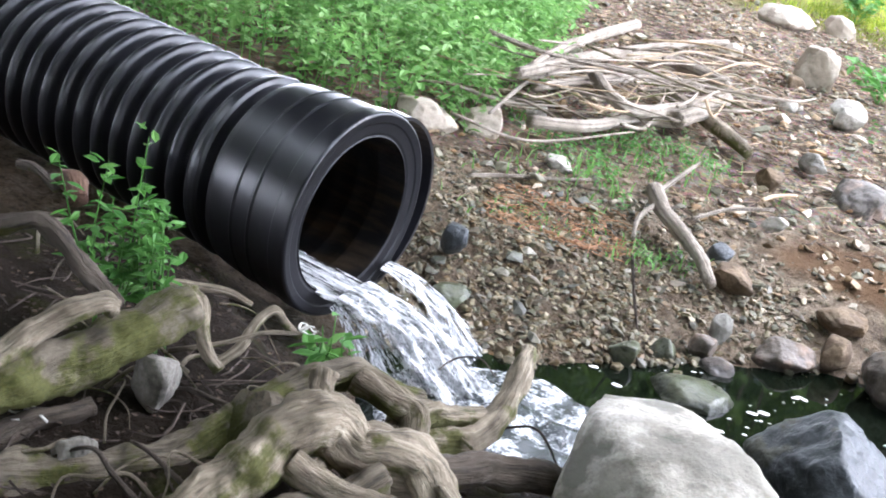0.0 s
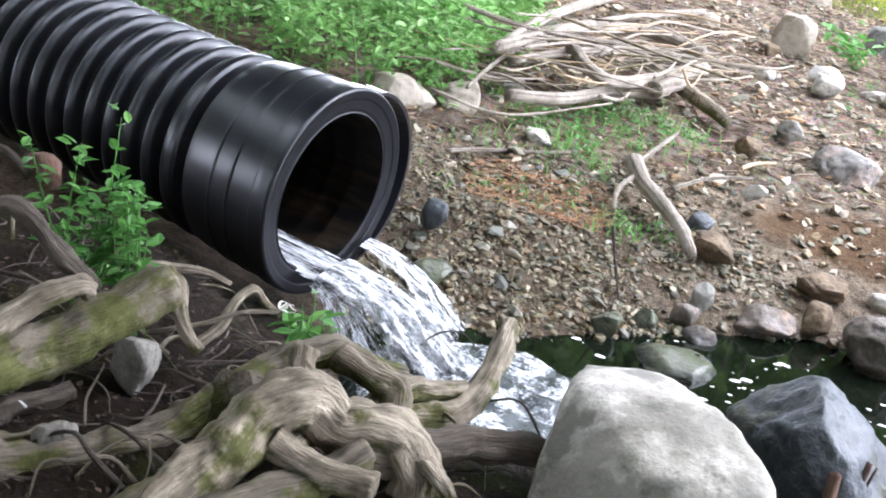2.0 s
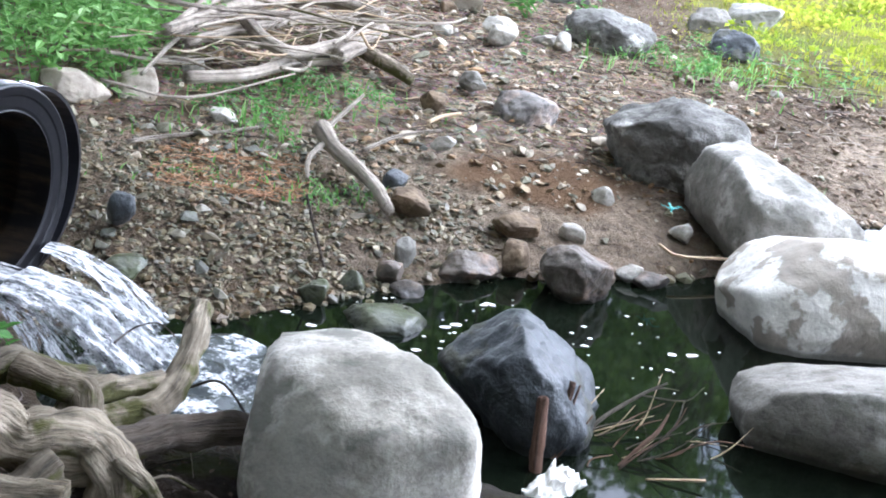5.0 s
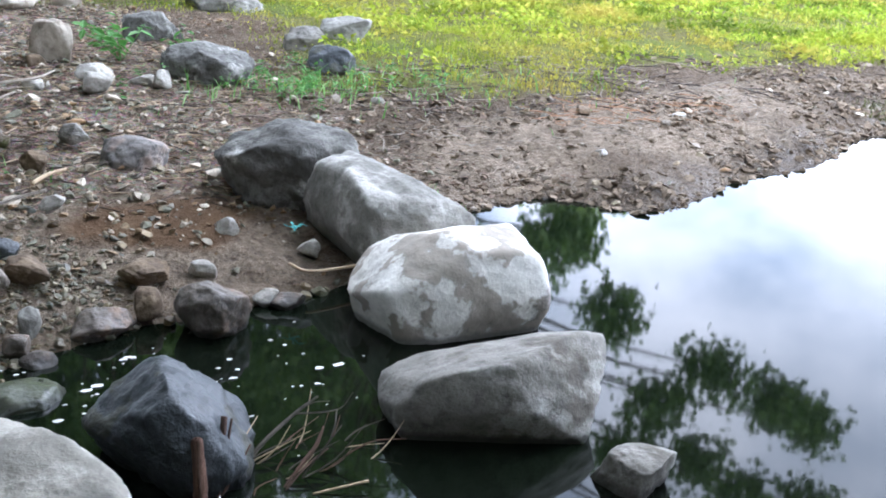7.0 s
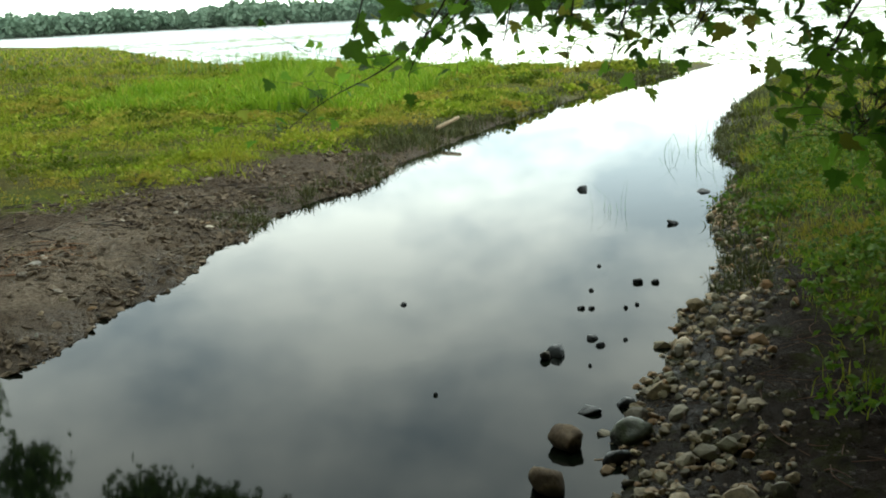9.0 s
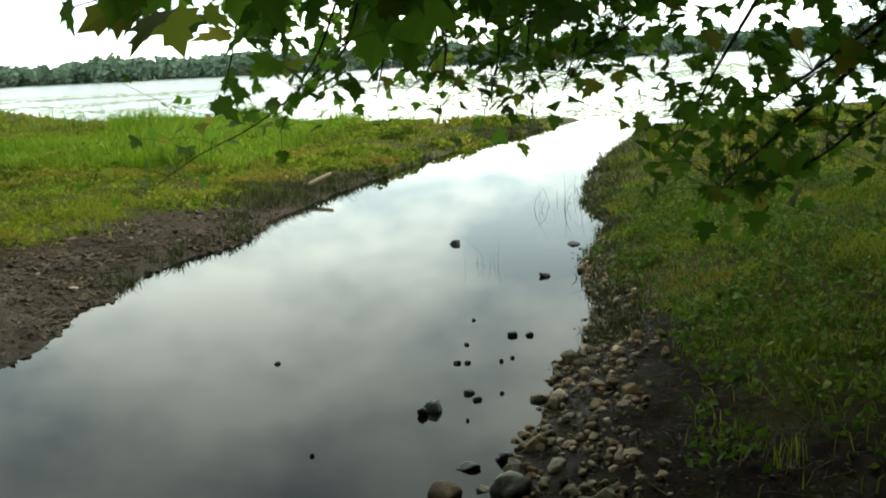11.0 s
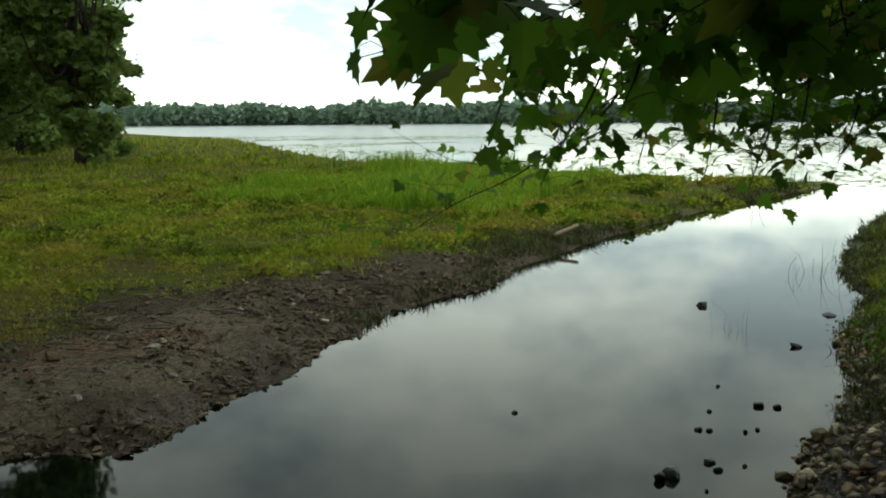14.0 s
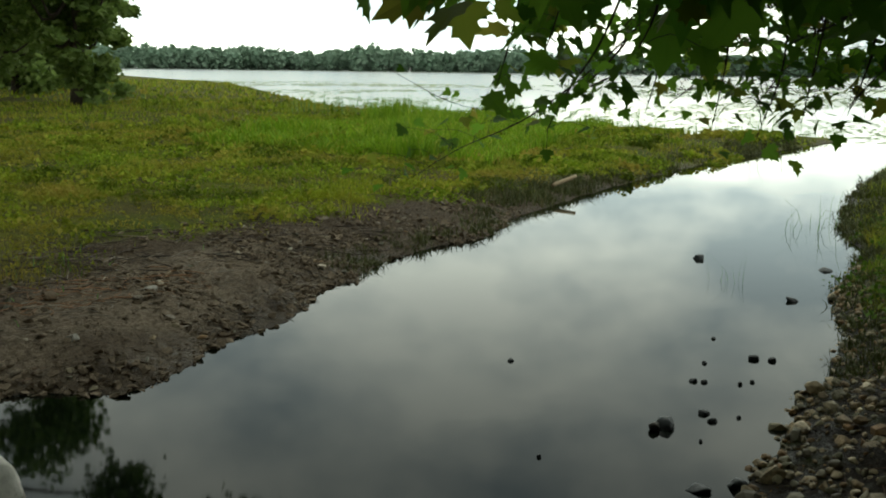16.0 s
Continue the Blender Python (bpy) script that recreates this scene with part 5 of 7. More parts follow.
def shade_tree(x, y, name, label, limbs_to, seed, leaves, size, z_low):
    """An unseen tree by the path whose crown closes overhead to block sky light."""
    rs = np.random.RandomState(seed)
    z0 = spot_z(x, y) - 0.1
    t = thing(name, x, y, z0, label, "tree", "shade trees")
    child("trunk", mesh_of("trunk", *tube([(0, 0, 0, 0.26), (0.05, 0, 2.0, 0.20), (0, 0.1, 5, 0.14), (0, 0, 9.5, 0.03)], 14, 8, 0.15, 3), M_TWIG, True), t)
    limbs, cl = [], []
    for ex, ey, ez in limbs_to:
        e = np.array([ex - x, ey - y, ez - z0])
        root = np.array([0, 0, max(1.8, e[2] * 0.55)])
        mid = (root + e) / 2 + [0, 0, 0.35]
        limbs.append(tube([(*root, 0.07), (*mid, 0.045), (*e, 0.008)], 7, 5, 0.1, 5))
        for f in np.linspace(0.3, 1.0, 9):
            c = root * (1 - f) ** 2 + 2 * mid * f * (1 - f) + e * f * f
            cl += [c + rs.randn(3) * [0.55, 0.55, 0.3] for _ in range(4)]
    child("limb_frame", mesh_of("limb_frame", *joined(limbs), M_TWIG, True), t)
    cl = np.array(cl)
    c = cl[rs.randint(0, len(cl), leaves)] + rs.randn(leaves, 3) * [0.28, 0.28, 0.2]
    c = c[c[:, 2] + z0 > z_low + 0.12 * np.maximum(0, np.hypot(c[:, 0] + x, c[:, 1] + y) - 4)]
    v, f = leaf_cards(c, size, rs, 1.15)
    child("crown", mesh_of("crown", v, f, M_CROWN), t)


rs0 = random.Random(4)
shade_tree(2.3, -3.2, "unseen_maple", "maple tree whose leafy crown closes over the bank", [(4.6 + 5.6 * math.cos(a) * q, -2.2 + 3.8 * math.sin(a) * q, 3.4 + 2.4 * h) for a, q, h in [(rs0.uniform(0, 6.28), rs0.uniform(0.35, 1.0), rs0.random()) for _ in range(46)]], 77, 30000, 0.24, 2.95)


# second tree, added out of view to stop sky light reaching this bank
shade_tree(10.5, -5.6, "unseen_maple", "unseen maple tree added to shade the grassy bank", [(9.8 + 5.2 * math.cos(a) * q, -3.6 + 4.2 * math.sin(a) * q, 4.4 + 2.6 * h) for a, q, h in [(rs0.uniform(0, 6.28), rs0.uniform(0.3, 1.0), rs0.random()) for _ in range(40)]], 79, 22000, 0.30, 3.3)
# crown added out of view to darken the outfall and pool
shade_tree(-4.6, 9.0, "unseen_maple", "unseen spreading maple tree added over the outfall and pool for shade", [(-0.9 + 5.6 * math.cos(a) * q, 6.6 + 6.4 * math.sin(a) * q, 5.6 + 3.6 * h) for a, q, h in [(rs0.uniform(0, 6.28), rs0.uniform(0.15, 1.0), rs0.random()) for _ in range(70)]], 83, 40000, 0.38, 4.6)
# unseen tree, added so that the roots lie in shade
shade_tree(-3.4, -1.6, "unseen_maple", "unseen maple tree added for shade on the rooty bank", [(-2.1 + 2.6 * math.cos(a) * q, 0.2 + 2.3 * math.sin(a) * q, 3.6 + 2.0 * h) for a, q, h in [(rs0.uniform(0, 6.28), rs0.uniform(0.3, 1.0), rs0.random()) for _ in range(26)]], 81, 12000, 0.20, 3.0)


# ---------------------------------------------------------------- maple boughs before the lake
def maple_leaf():
    """Outline of a five-lobed leaf about one unit long, stalk at the origin, tip along +y."""
    half = [(0.0, 0.0), (0.10, 0.02), (0.27, -0.07), (0.27, 0.07), (0.51, 0.17), (0.42, 0.28), (0.53, 0.44), (0.34, 0.43), (0.22, 0.47), (0.28, 0.69), (0.15, 0.71), (0.0, 1.0)]
    pts = half + [(-x, y) for x, y in half[-2:0:-1]]
    return np.array([(x, y, 0.10 * abs(x) - 0.12 * y * y) for x, y in pts])


LEAF = maple_leaf()
LEAF_MID = np.array([0.0, 0.32, -0.01])


def maple_leaves(centres, size, rs, droop=0.9):
    n, k = len(centres), len(LEAF)
    shape = np.vstack([LEAF, LEAF_MID])
    allv, allf = [], []
    for i in range(n):
        yaw, pitch, roll = rs.rand() * 6.283, -droop + rs.randn() * 0.45, rs.randn() * 0.5
        m = np.array(Euler((pitch, roll, yaw)).to_matrix())
        allv.append(centres[i] + (shape * size * rs.uniform(0.6, 1.15)) @ m.T)
        b = i * (k + 1)
        allf += [(b + j, b + (j + 1) % k, b + k) for j in range(k)]
    return np.concatenate(allv), np.array(allf)


BOUGH_RS = np.random.RandomState(9)


def bough(rows, n, begin, stray, droop=0.65):
    """A hanging bough: its stem, how many leaves, where along it they begin, how far they stray."""
    n = int(n * 1.05) if n > 24 else n
    base = rows[0]
    b = thing("maple_bough", *base[:3], "hanging maple bough with lobed green leaves", "branch", "maple boughs")
    o = np.array(base[:3])
    p = spline(rows, 10)
    local = [(*(np.array(r[:3]) - o), 0.6 * r[3]) for r in rows]
    child("stem", mesh_of("stem", *tube(local, 7, 6, 0.15, 20), M_TWIG, True), b)
    k = BOUGH_RS.uniform(begin, 1.0, n) * (len(p) - 1)
    at = p[k.astype(int), :3]
    c = at + BOUGH_RS.randn(n, 3) * stray * [1, 1, 0.55] + [0, 0, 0.05 if n > 24 else 0.01]
    stalks = [tube([(*(at[i] - o), 0.0009), (*((at[i] + c[i]) / 2 - o + [0, 0, 0.02]), 0.0008), (*(c[i] - o), 0.0007)], 4, 2) for i in range(n)]
    tagged(child("twig_spray", mesh_of("twig_spray", *joined(stalks), M_TWIG, True), b), kind="stuff")
    v, f = maple_leaves(c - o, 0.115 if n < 20 and stray > 0.05 else 0.066, BOUGH_RS, droop)
    tagged(child("foliage", mesh_of("foliage", v, f, M_MAPLE), b), kind="stuff")


bough([(2.76, 0.46, 2.85, 0.0200), (3.11, 0.88, 2.61, 0.0158), (3.44, 1.24, 2.40, 0.0115), (3.74, 1.57, 2.15, 0.0072), (4.01, 1.91, 1.96, 0.0030)], 178, 0.05, 0.17)
bough([(3.65, 1.19, 2.57, 0.0080), (3.86, 1.54, 2.25, 0.0065), (3.96, 2.00, 1.93, 0.0050), (4.06, 2.40, 1.77, 0.0035), (4.19, 2.73, 1.62, 0.0020)], 65, 0.00, 0.09)
bough([(3.92, 1.65, 2.08, 0.0050), (3.92, 1.95, 1.96, 0.0038), (3.88, 2.28, 1.95, 0.0027), (3.81, 2.61, 2.10, 0.0015)], 9, 0.25, 0.04)
bough([(3.41, 0.82, 2.81, 0.0120), (3.62, 1.14, 2.53, 0.0095), (3.86, 1.27, 2.32, 0.0070), (4.09, 1.37, 2.11, 0.0045), (4.26, 1.62, 1.94, 0.0020)], 162, 0.05, 0.18)
bough([(3.40, 0.45, 2.77, 0.0120), (3.71, 0.68, 2.49, 0.0095), (3.98, 0.88, 2.33, 0.0070), (4.23, 1.12, 2.13, 0.0045), (4.48, 1.33, 1.95, 0.0020)], 193, 0.05, 0.20)
bough([(3.65, 0.34, 2.65, 0.0100), (3.91, 0.56, 2.40, 0.0073), (4.17, 0.69, 2.22, 0.0047), (4.42, 0.79, 2.02, 0.0020)], 147, 0.05, 0.17)
bough([(3.22, -0.06, 2.53, 0.0120), (3.43, 0.15, 2.22, 0.0095), (3.61, 0.30, 2.01, 0.0070), (3.79, 0.41, 1.85, 0.0045), (3.97, 0.50, 1.75, 0.0020)], 109, 0.00, 0.10)
bough([(2.65, -0.29, 2.26, 0.0120), (2.91, -0.09, 2.01, 0.0087), (3.15, 0.14, 1.81, 0.0053), (3.39, 0.26, 1.69, 0.0020)], 136, 0.00, 0.12)
bough([(2.95, -0.31, 2.09, 0.0100), (3.18, -0.13, 1.89, 0.0073), (3.39, 0.05, 1.75, 0.0047), (3.58, 0.31, 1.66, 0.0020)], 109, 0.00, 0.12)
bough([(1.98, 0.45, 2.56, 0.0045), (2.00, 0.76, 2.43, 0.0036), (2.02, 0.95, 2.32, 0.0027), (2.04, 1.12, 2.28, 0.0018), (2.02, 1.33, 2.24, 0.0020)], 17, 0.35, 0.07)
bough([(1.74, 0.23, 2.48, 0.0045), (1.85, 0.41, 2.35, 0.0033), (1.93, 0.62, 2.26, 0.0021), (2.01, 0.78, 2.15, 0.0020)], 19, 0.20, 0.09)
bough([(2.16, 0.10, 2.55, 0.0120), (2.33, 0.25, 2.42, 0.0090), (2.48, 0.41, 2.34, 0.0060), (2.62, 0.57, 2.28, 0.0030)], 85, 0.00, 0.10)
bough([(1.64, 0.20, 2.47, 0.0045), (1.75, 0.28, 2.35, 0.0035), (1.84, 0.38, 2.29, 0.0024), (1.91, 0.49, 2.25, 0.0030)], 19, 0.20, 0.08)
bough([(2.24, -0.36, 2.32, 0.0120), (2.48, -0.22, 2.17, 0.0090), (2.71, -0.07, 2.06, 0.0060), (2.93, 0.09, 1.95, 0.0030)], 72, 0.00, 0.12)
bough([(2.98, 0.17, 2.54, 0.0090), (3.06, 0.36, 2.42, 0.0070), (3.14, 0.53, 2.31, 0.0055), (3.21, 0.69, 2.23, 0.0040), (3.27, 0.84, 2.17, 0.0020)], 108, 0.00, 0.13)
bough([(3.29, 0.26, 2.37, 0.0080), (3.37, 0.39, 2.27, 0.0065), (3.45, 0.52, 2.17, 0.0050), (3.53, 0.65, 2.10, 0.0035), (3.60, 0.76, 1.99, 0.0020)], 100, 0.00, 0.13)
bough([(3.35, 0.54, 2.57, 0.0080), (3.41, 0.64, 2.46, 0.0065), (3.43, 0.74, 2.36, 0.0050), (3.47, 0.85, 2.29, 0.0035), (3.52, 1.02, 2.28, 0.0020)], 93, 0.00, 0.13)
bough([(2.36, 0.30, 2.40, 0.0060), (2.33, 0.47, 2.34, 0.0049), (2.28, 0.63, 2.30, 0.0038), (2.23, 0.77, 2.26, 0.0026), (2.17, 0.89, 2.24, 0.0015)], 85, 0.10, 0.10)
bough([(1.90, 0.47, 2.38, 0.0060), (1.85, 0.61, 2.33, 0.0045), (1.85, 0.74, 2.30, 0.0030), (1.85, 0.85, 2.26, 0.0015)], 16, 0.20, 0.08)
bough([(3.14, 1.60, 2.40, 0.0080), (3.22, 1.68, 2.22, 0.0050), (3.28, 1.77, 2.04, 0.0020)], 19, 0.00, 0.09)
bough([(3.10, 1.23, 2.38, 0.0080), (3.25, 1.40, 2.17, 0.0060), (3.39, 1.57, 2.03, 0.0040), (3.45, 1.68, 1.89, 0.0020)], 21, 0.00, 0.08)
bough([(3.15, 1.12, 2.38, 0.0080), (3.33, 1.23, 2.15, 0.0050), (3.49, 1.35, 1.96, 0.0020)], 25, 0.00, 0.10)
bough([(3.11, 0.95, 2.37, 0.0080), (3.40, 1.06, 2.14, 0.0050), (3.57, 1.16, 1.91, 0.0020)], 29, 0.00, 0.11)
bough([(3.15, 0.81, 2.37, 0.0080), (3.45, 0.91, 2.11, 0.0050), (3.52, 1.00, 1.89, 0.0020)], 29, 0.00, 0.11)
bough([(3.09, 0.68, 2.36, 0.0080), (3.28, 0.76, 2.17, 0.0050), (3.46, 0.85, 1.95, 0.0020)], 29, 0.00, 0.11)
bough([(3.02, 0.55, 2.35, 0.0080), (3.31, 0.63, 2.15, 0.0050), (3.49, 0.73, 1.97, 0.0020)], 29, 0.00, 0.11)
bough([(3.11, 1.43, 2.39, 0.0080), (3.19, 1.52, 2.23, 0.0050), (3.35, 1.66, 2.10, 0.0020)], 19, 0.00, 0.09)
bough([(1.49, 0.80, 2.38, 0.0050), (1.49, 0.81, 2.30, 0.0035), (1.53, 0.86, 2.24, 0.0020)], 9, 0.10, 0.06)
bough([(1.54, 0.72, 2.38, 0.0050), (1.54, 0.74, 2.31, 0.0035), (1.57, 0.81, 2.25, 0.0020)], 7, 0.10, 0.06)
bough([(1.93, 0.65, 2.25, 0.0050), (1.93, 0.67, 2.18, 0.0035), (1.92, 0.69, 2.13, 0.0020)], 4, 0.10, 0.04)
bough([(1.78, 0.46, 2.38, 0.0050), (1.80, 0.43, 2.30, 0.0035), (1.86, 0.42, 2.25, 0.0020)], 13, 0.10, 0.09)
bough([(1.82, 0.31, 2.37, 0.0050), (1.83, 0.31, 2.30, 0.0035), (1.89, 0.31, 2.23, 0.0020)], 13, 0.10, 0.09)
bough([(2.68, 0.27, 2.33, 0.0060), (2.67, 0.37, 2.27, 0.0045), (2.74, 0.51, 2.24, 0.0030), (2.80, 0.66, 2.17, 0.0015)], 69, 0.10, 0.10)


# ---------------------------------------------------------------- driftwood and sticks
pile = thing("brush_pile", 0.5, 7.6, 0.3, "tangled pile of bleached driftwood branches", "brush pile")
PILE_AT = np.array([0.5, 7.6, 0.3])


def drift_branch(rows, mat=M_DRIFT):
    v, f = tube([(x, y, z, 1.3 * r) for x, y, z, r in rows], 12, 7, 0.14, 9)
    child("branch", grained(mesh_of("branch", v - PILE_AT, f, mat, True), 12, 0.1), pile)


drift_branch([(-0.22, 6.66, 0.62, 0.027), (0.08, 7.55, 0.58, 0.031), (0.42, 8.45, 0.54, 0.036), (0.84, 9.05, 0.49, 0.040), (1.31, 8.79, 0.45, 0.040)])
drift_branch([(-0.10, 6.85, 0.52, 0.021), (0.29, 7.56, 0.51, 0.023), (0.77, 8.07, 0.51, 0.024), (1.14, 8.14, 0.50, 0.025)])
drift_branch([(0.26, 7.47, 0.55, 0.037), (0.37, 7.09, 0.52, 0.034), (0.54, 7.05, 0.48, 0.032), (0.83, 7.52, 0.45, 0.032), (1.28, 8.37, 0.42, 0.034)])
drift_branch([(-0.09, 6.41, 0.42, 0.029), (0.24, 6.69, 0.40, 0.029), (0.57, 7.24, 0.38, 0.030), (0.85, 7.50, 0.36, 0.030)])
drift_branch([(-0.17, 6.89, 0.60, 0.027), (0.03, 7.84, 0.61, 0.030), (0.27, 8.66, 0.61, 0.032), (0.61, 9.59, 0.62, 0.033)])
drift_branch([(-0.47, 7.33, 0.70, 0.013), (-0.11, 7.33, 0.65, 0.012), (0.23, 7.59, 0.60, 0.012), (0.68, 7.99, 0.55, 0.012)])
drift_branch([(0.80, 8.02, 0.44, 0.030), (0.95, 7.80, 0.42, 0.036), (1.12, 7.58, 0.38, 0.040), (1.20, 7.42, 0.37, 0.038), (1.31, 7.25, 0.33, 0.030)], M_ROOT)
drift_branch([(-0.32, 6.28, 0.45, 0.009), (-0.14, 7.02, 0.52, 0.011), (0.08, 7.21, 0.60, 0.011)])
drift_branch([(-0.09, 7.74, 0.50, 0.023), (0.39, 8.72, 0.50, 0.023), (0.99, 9.80, 0.50, 0.023), (1.51, 10.57, 0.50, 0.021)])


def brush_twigs():
    rs = np.random.RandomState(17)
    for k in range(80):
        c = np.array([rs.uniform(-0.3, 1.5), 0, rs.uniform(0.34, 0.66)])
        c[1] = 6.9 + 1.3 * c[0] * 0.8 + rs.uniform(-0.5, 0.9)
        a, ln = rs.uniform(-0.3, 1.3), rs.uniform(0.4, 1.3)
        d = np.array([math.cos(a), math.sin(a), rs.uniform(-0.12, 0.12)]) * ln / 2
        r = rs.uniform(0.004, 0.012)
        bend = rs.randn(3) * 0.07
        v, f = tube([(*(c - d), r), (*(c + bend), r), (*(c + d), r * 0.5)], 6, 5, 0.1, 12)
        child("twig", mesh_of("twig", v - PILE_AT, f, [M_DRIFT, M_DRIFT, M_ROOT, M_STRAW][k % 4], True), pile)


brush_twigs()


def wood(name, rows_list, mat, label, cat, knob=0.22, segs=12, parts=None, group=""):
    """A piece of dead wood lying about: one part a limb."""
    o = np.array(rows_list[0][0][:3])
    t = thing(name, *o, label, cat, group)
    for k, rows in enumerate(rows_list):
        v, f = tube(rows, segs if k == 0 else 7, 7, knob, 22)
        child((parts or ["shaft", "side_branch", "side_branch", "side_branch"])[min(k, 3)], grained(mesh_of(name, v - o, f, mat, True), segs if k == 0 else 7, 0.08), t)
    return t


wood("driftwood_log", [[(0.61, 5.83, 0.36, 0.048), (0.66, 5.65, 0.32, 0.043), (0.76, 5.44, 0.28, 0.038), (0.84, 5.28, 0.24, 0.034), (0.88, 5.07, 0.20, 0.029)],
                       [(0.63, 5.79, 0.36, 0.018), (0.74, 6.06, 0.38, 0.014), (0.90, 6.45, 0.40, 0.010)], [(0.65, 5.76, 0.33, 0.015), (0.53, 5.47, 0.31, 0.013), (0.50, 5.23, 0.28, 0.011)]],
     M_DRIFT, "bleached forked driftwood lying on the gravel slope", "driftwood")
wood("stick", [[(0.82, 5.69, 0.30, 0.012), (1.05, 5.98, 0.31, 0.011), (1.30, 6.12, 0.32, 0.010)]], M_DRIFT, "thin grey stick lying on the mud", "stick", segs=8)
wood("stick", [[(-0.34, 5.63, 0.27, 0.012), (-0.15, 5.78, 0.27, 0.011), (0.09, 5.91, 0.27, 0.010), (0.30, 6.06, 0.27, 0.009)]], M_DRIFT, "long straight stick on the slope", "stick", segs=8)
wood("stick", [[(1.26, 6.27, 0.32, 0.013), (1.37, 6.43, 0.32, 0.012), (1.50, 6.53, 0.32, 0.010)]], M_STRAW, "short pale stick on the mud", "stick", segs=8)
wood("stick", [[(2.25, 5.07, 0.12, 0.009), (2.31, 4.95, 0.11, 0.008), (2.59, 4.97, 0.10, 0.009)]], M_STRAW, "pale stick lying against a boulder", "stick", segs=8)
wood("stick", [[(16.88, 8.70, 0.20, 0.038), (17.52, 8.60, 0.32, 0.029)]], M_STRAW, "bleached stick on the meadow edge", "stick", segs=8)
wood("stick", [[(0.46, 4.79, 0.35, 0.007), (0.51, 4.76, 0.19, 0.007), (0.57, 4.63, 0.02, 0.006)]], M_TWIG, "thin dark stick leaning on the gravel", "stick", segs=7)
wood("cut_log", [[(0.83, 7.32, 0.42, 0.052), (0.92, 7.47, 0.43, 0.055), (1.02, 7.62, 0.44, 0.050)]], M_DRIFT, "short pale cut log on the bank", "log")
wood("broken_stake", [[(1.13, 3.18, -0.05, 0.024), (1.128, 3.21, 0.10, 0.022), (1.135, 3.25, 0.22, 0.021), (1.136, 3.255, 0.232, 0.012)]], M_DEADWOOD, "broken red-brown stake standing in water", "stake", 0.3, group="stakes")
wood("broken_stake", [[(1.20, 3.26, -0.05, 0.015), (1.23, 3.30, 0.12, 0.013), (1.26, 3.34, 0.25, 0.012)], [(1.21, 3.27, 0.0, 0.007), (1.25, 3.30, 0.13, 0.006), (1.285, 3.335, 0.24, 0.004)], [(1.22, 3.26, 0.0, 0.005), (1.29, 3.29, 0.07, 0.004), (1.35, 3.33, 0.13, 0.003)]], M_DEADWOOD, "split stake leaning in water", "stake", 0.3, group="stakes")
wood("forked_branch", [[(1.324, 3.385, -0.01, 0.009), (1.454, 3.456, 0.06, 0.008), (1.631, 3.559, 0.10, 0.006), (1.72, 3.582, 0.13, 0.004)], [(1.631, 3.559, 0.10, 0.004), (1.69, 3.56, 0.12, 0.003), (1.754, 3.547, 0.12, 0.002)], [(1.60, 3.54, 0.10, 0.004), (1.773, 3.524, 0.09, 0.003), (1.847, 3.54, 0.14, 0.002)], [(1.773, 3.524, 0.09, 0.003), (1.73, 3.45, 0.07, 0.0025), (1.686, 3.396, 0.05, 0.002)]], M_ROOT_DARK, "forked grey twig standing out of the pool", "branch", 0.2, 8)
wood("dead_twig", [[(1.42, 3.218, -0.01, 0.006), (1.53, 3.28, 0.05, 0.007), (1.593, 3.318, 0.08, 0.008), (1.643, 3.366, 0.12, 0.004)], [(1.424, 3.20, 0.0, 0.004), (1.53, 3.25, 0.05, 0.004), (1.629, 3.296, 0.07, 0.003)]], M_DEADWOOD, "brown dead twig lying in the pool", "twig", 0.3, 8)
wood("dead_twig", [[(1.50, 3.14, 0.0, 0.004), (1.57, 3.121, 0.012, 0.005), (1.688, 3.091, 0.03, 0.005)]], M_STRAW, "pale dead twig floating in the pool", "twig", 0.2, 7)


wood("broken_branch", [[(-1.45, 2.90, 0.86, 0.014), (-1.39, 2.87, 0.87, 0.013), (-1.31, 2.83, 0.84, 0.012)]], M_ROOT_DARK, "short broken branch by the pipe", "branch")
wood("bark_chunk", [[(-1.33, 2.92, 0.84, 0.030), (-1.28, 2.86, 0.86, 0.034), (-1.24, 2.80, 0.84, 0.028)]], M_DEADWOOD, "red-brown chunk of rotten wood by the pipe", "wood")
wood("thin_twig", [[(0.00, 2.82, 0.47, 0.004), (0.06, 2.71, 0.55, 0.0037), (0.10, 2.63, 0.56, 0.0033), (0.16, 2.55, 0.50, 0.003)]], M_TWIG, "thin dark twig hanging over the churned water", "twig", segs=6)
wood("thin_twig", [[(-0.22, 3.20, 0.40, 0.004), (-0.20, 3.36, 0.35, 0.004), (-0.16, 3.38, 0.37, 0.0037), (-0.10, 3.38, 0.38, 0.0033), (-0.04, 3.36, 0.34, 0.003)]], M_TWIG, "thin dark twig bent over the fall", "twig", segs=6)


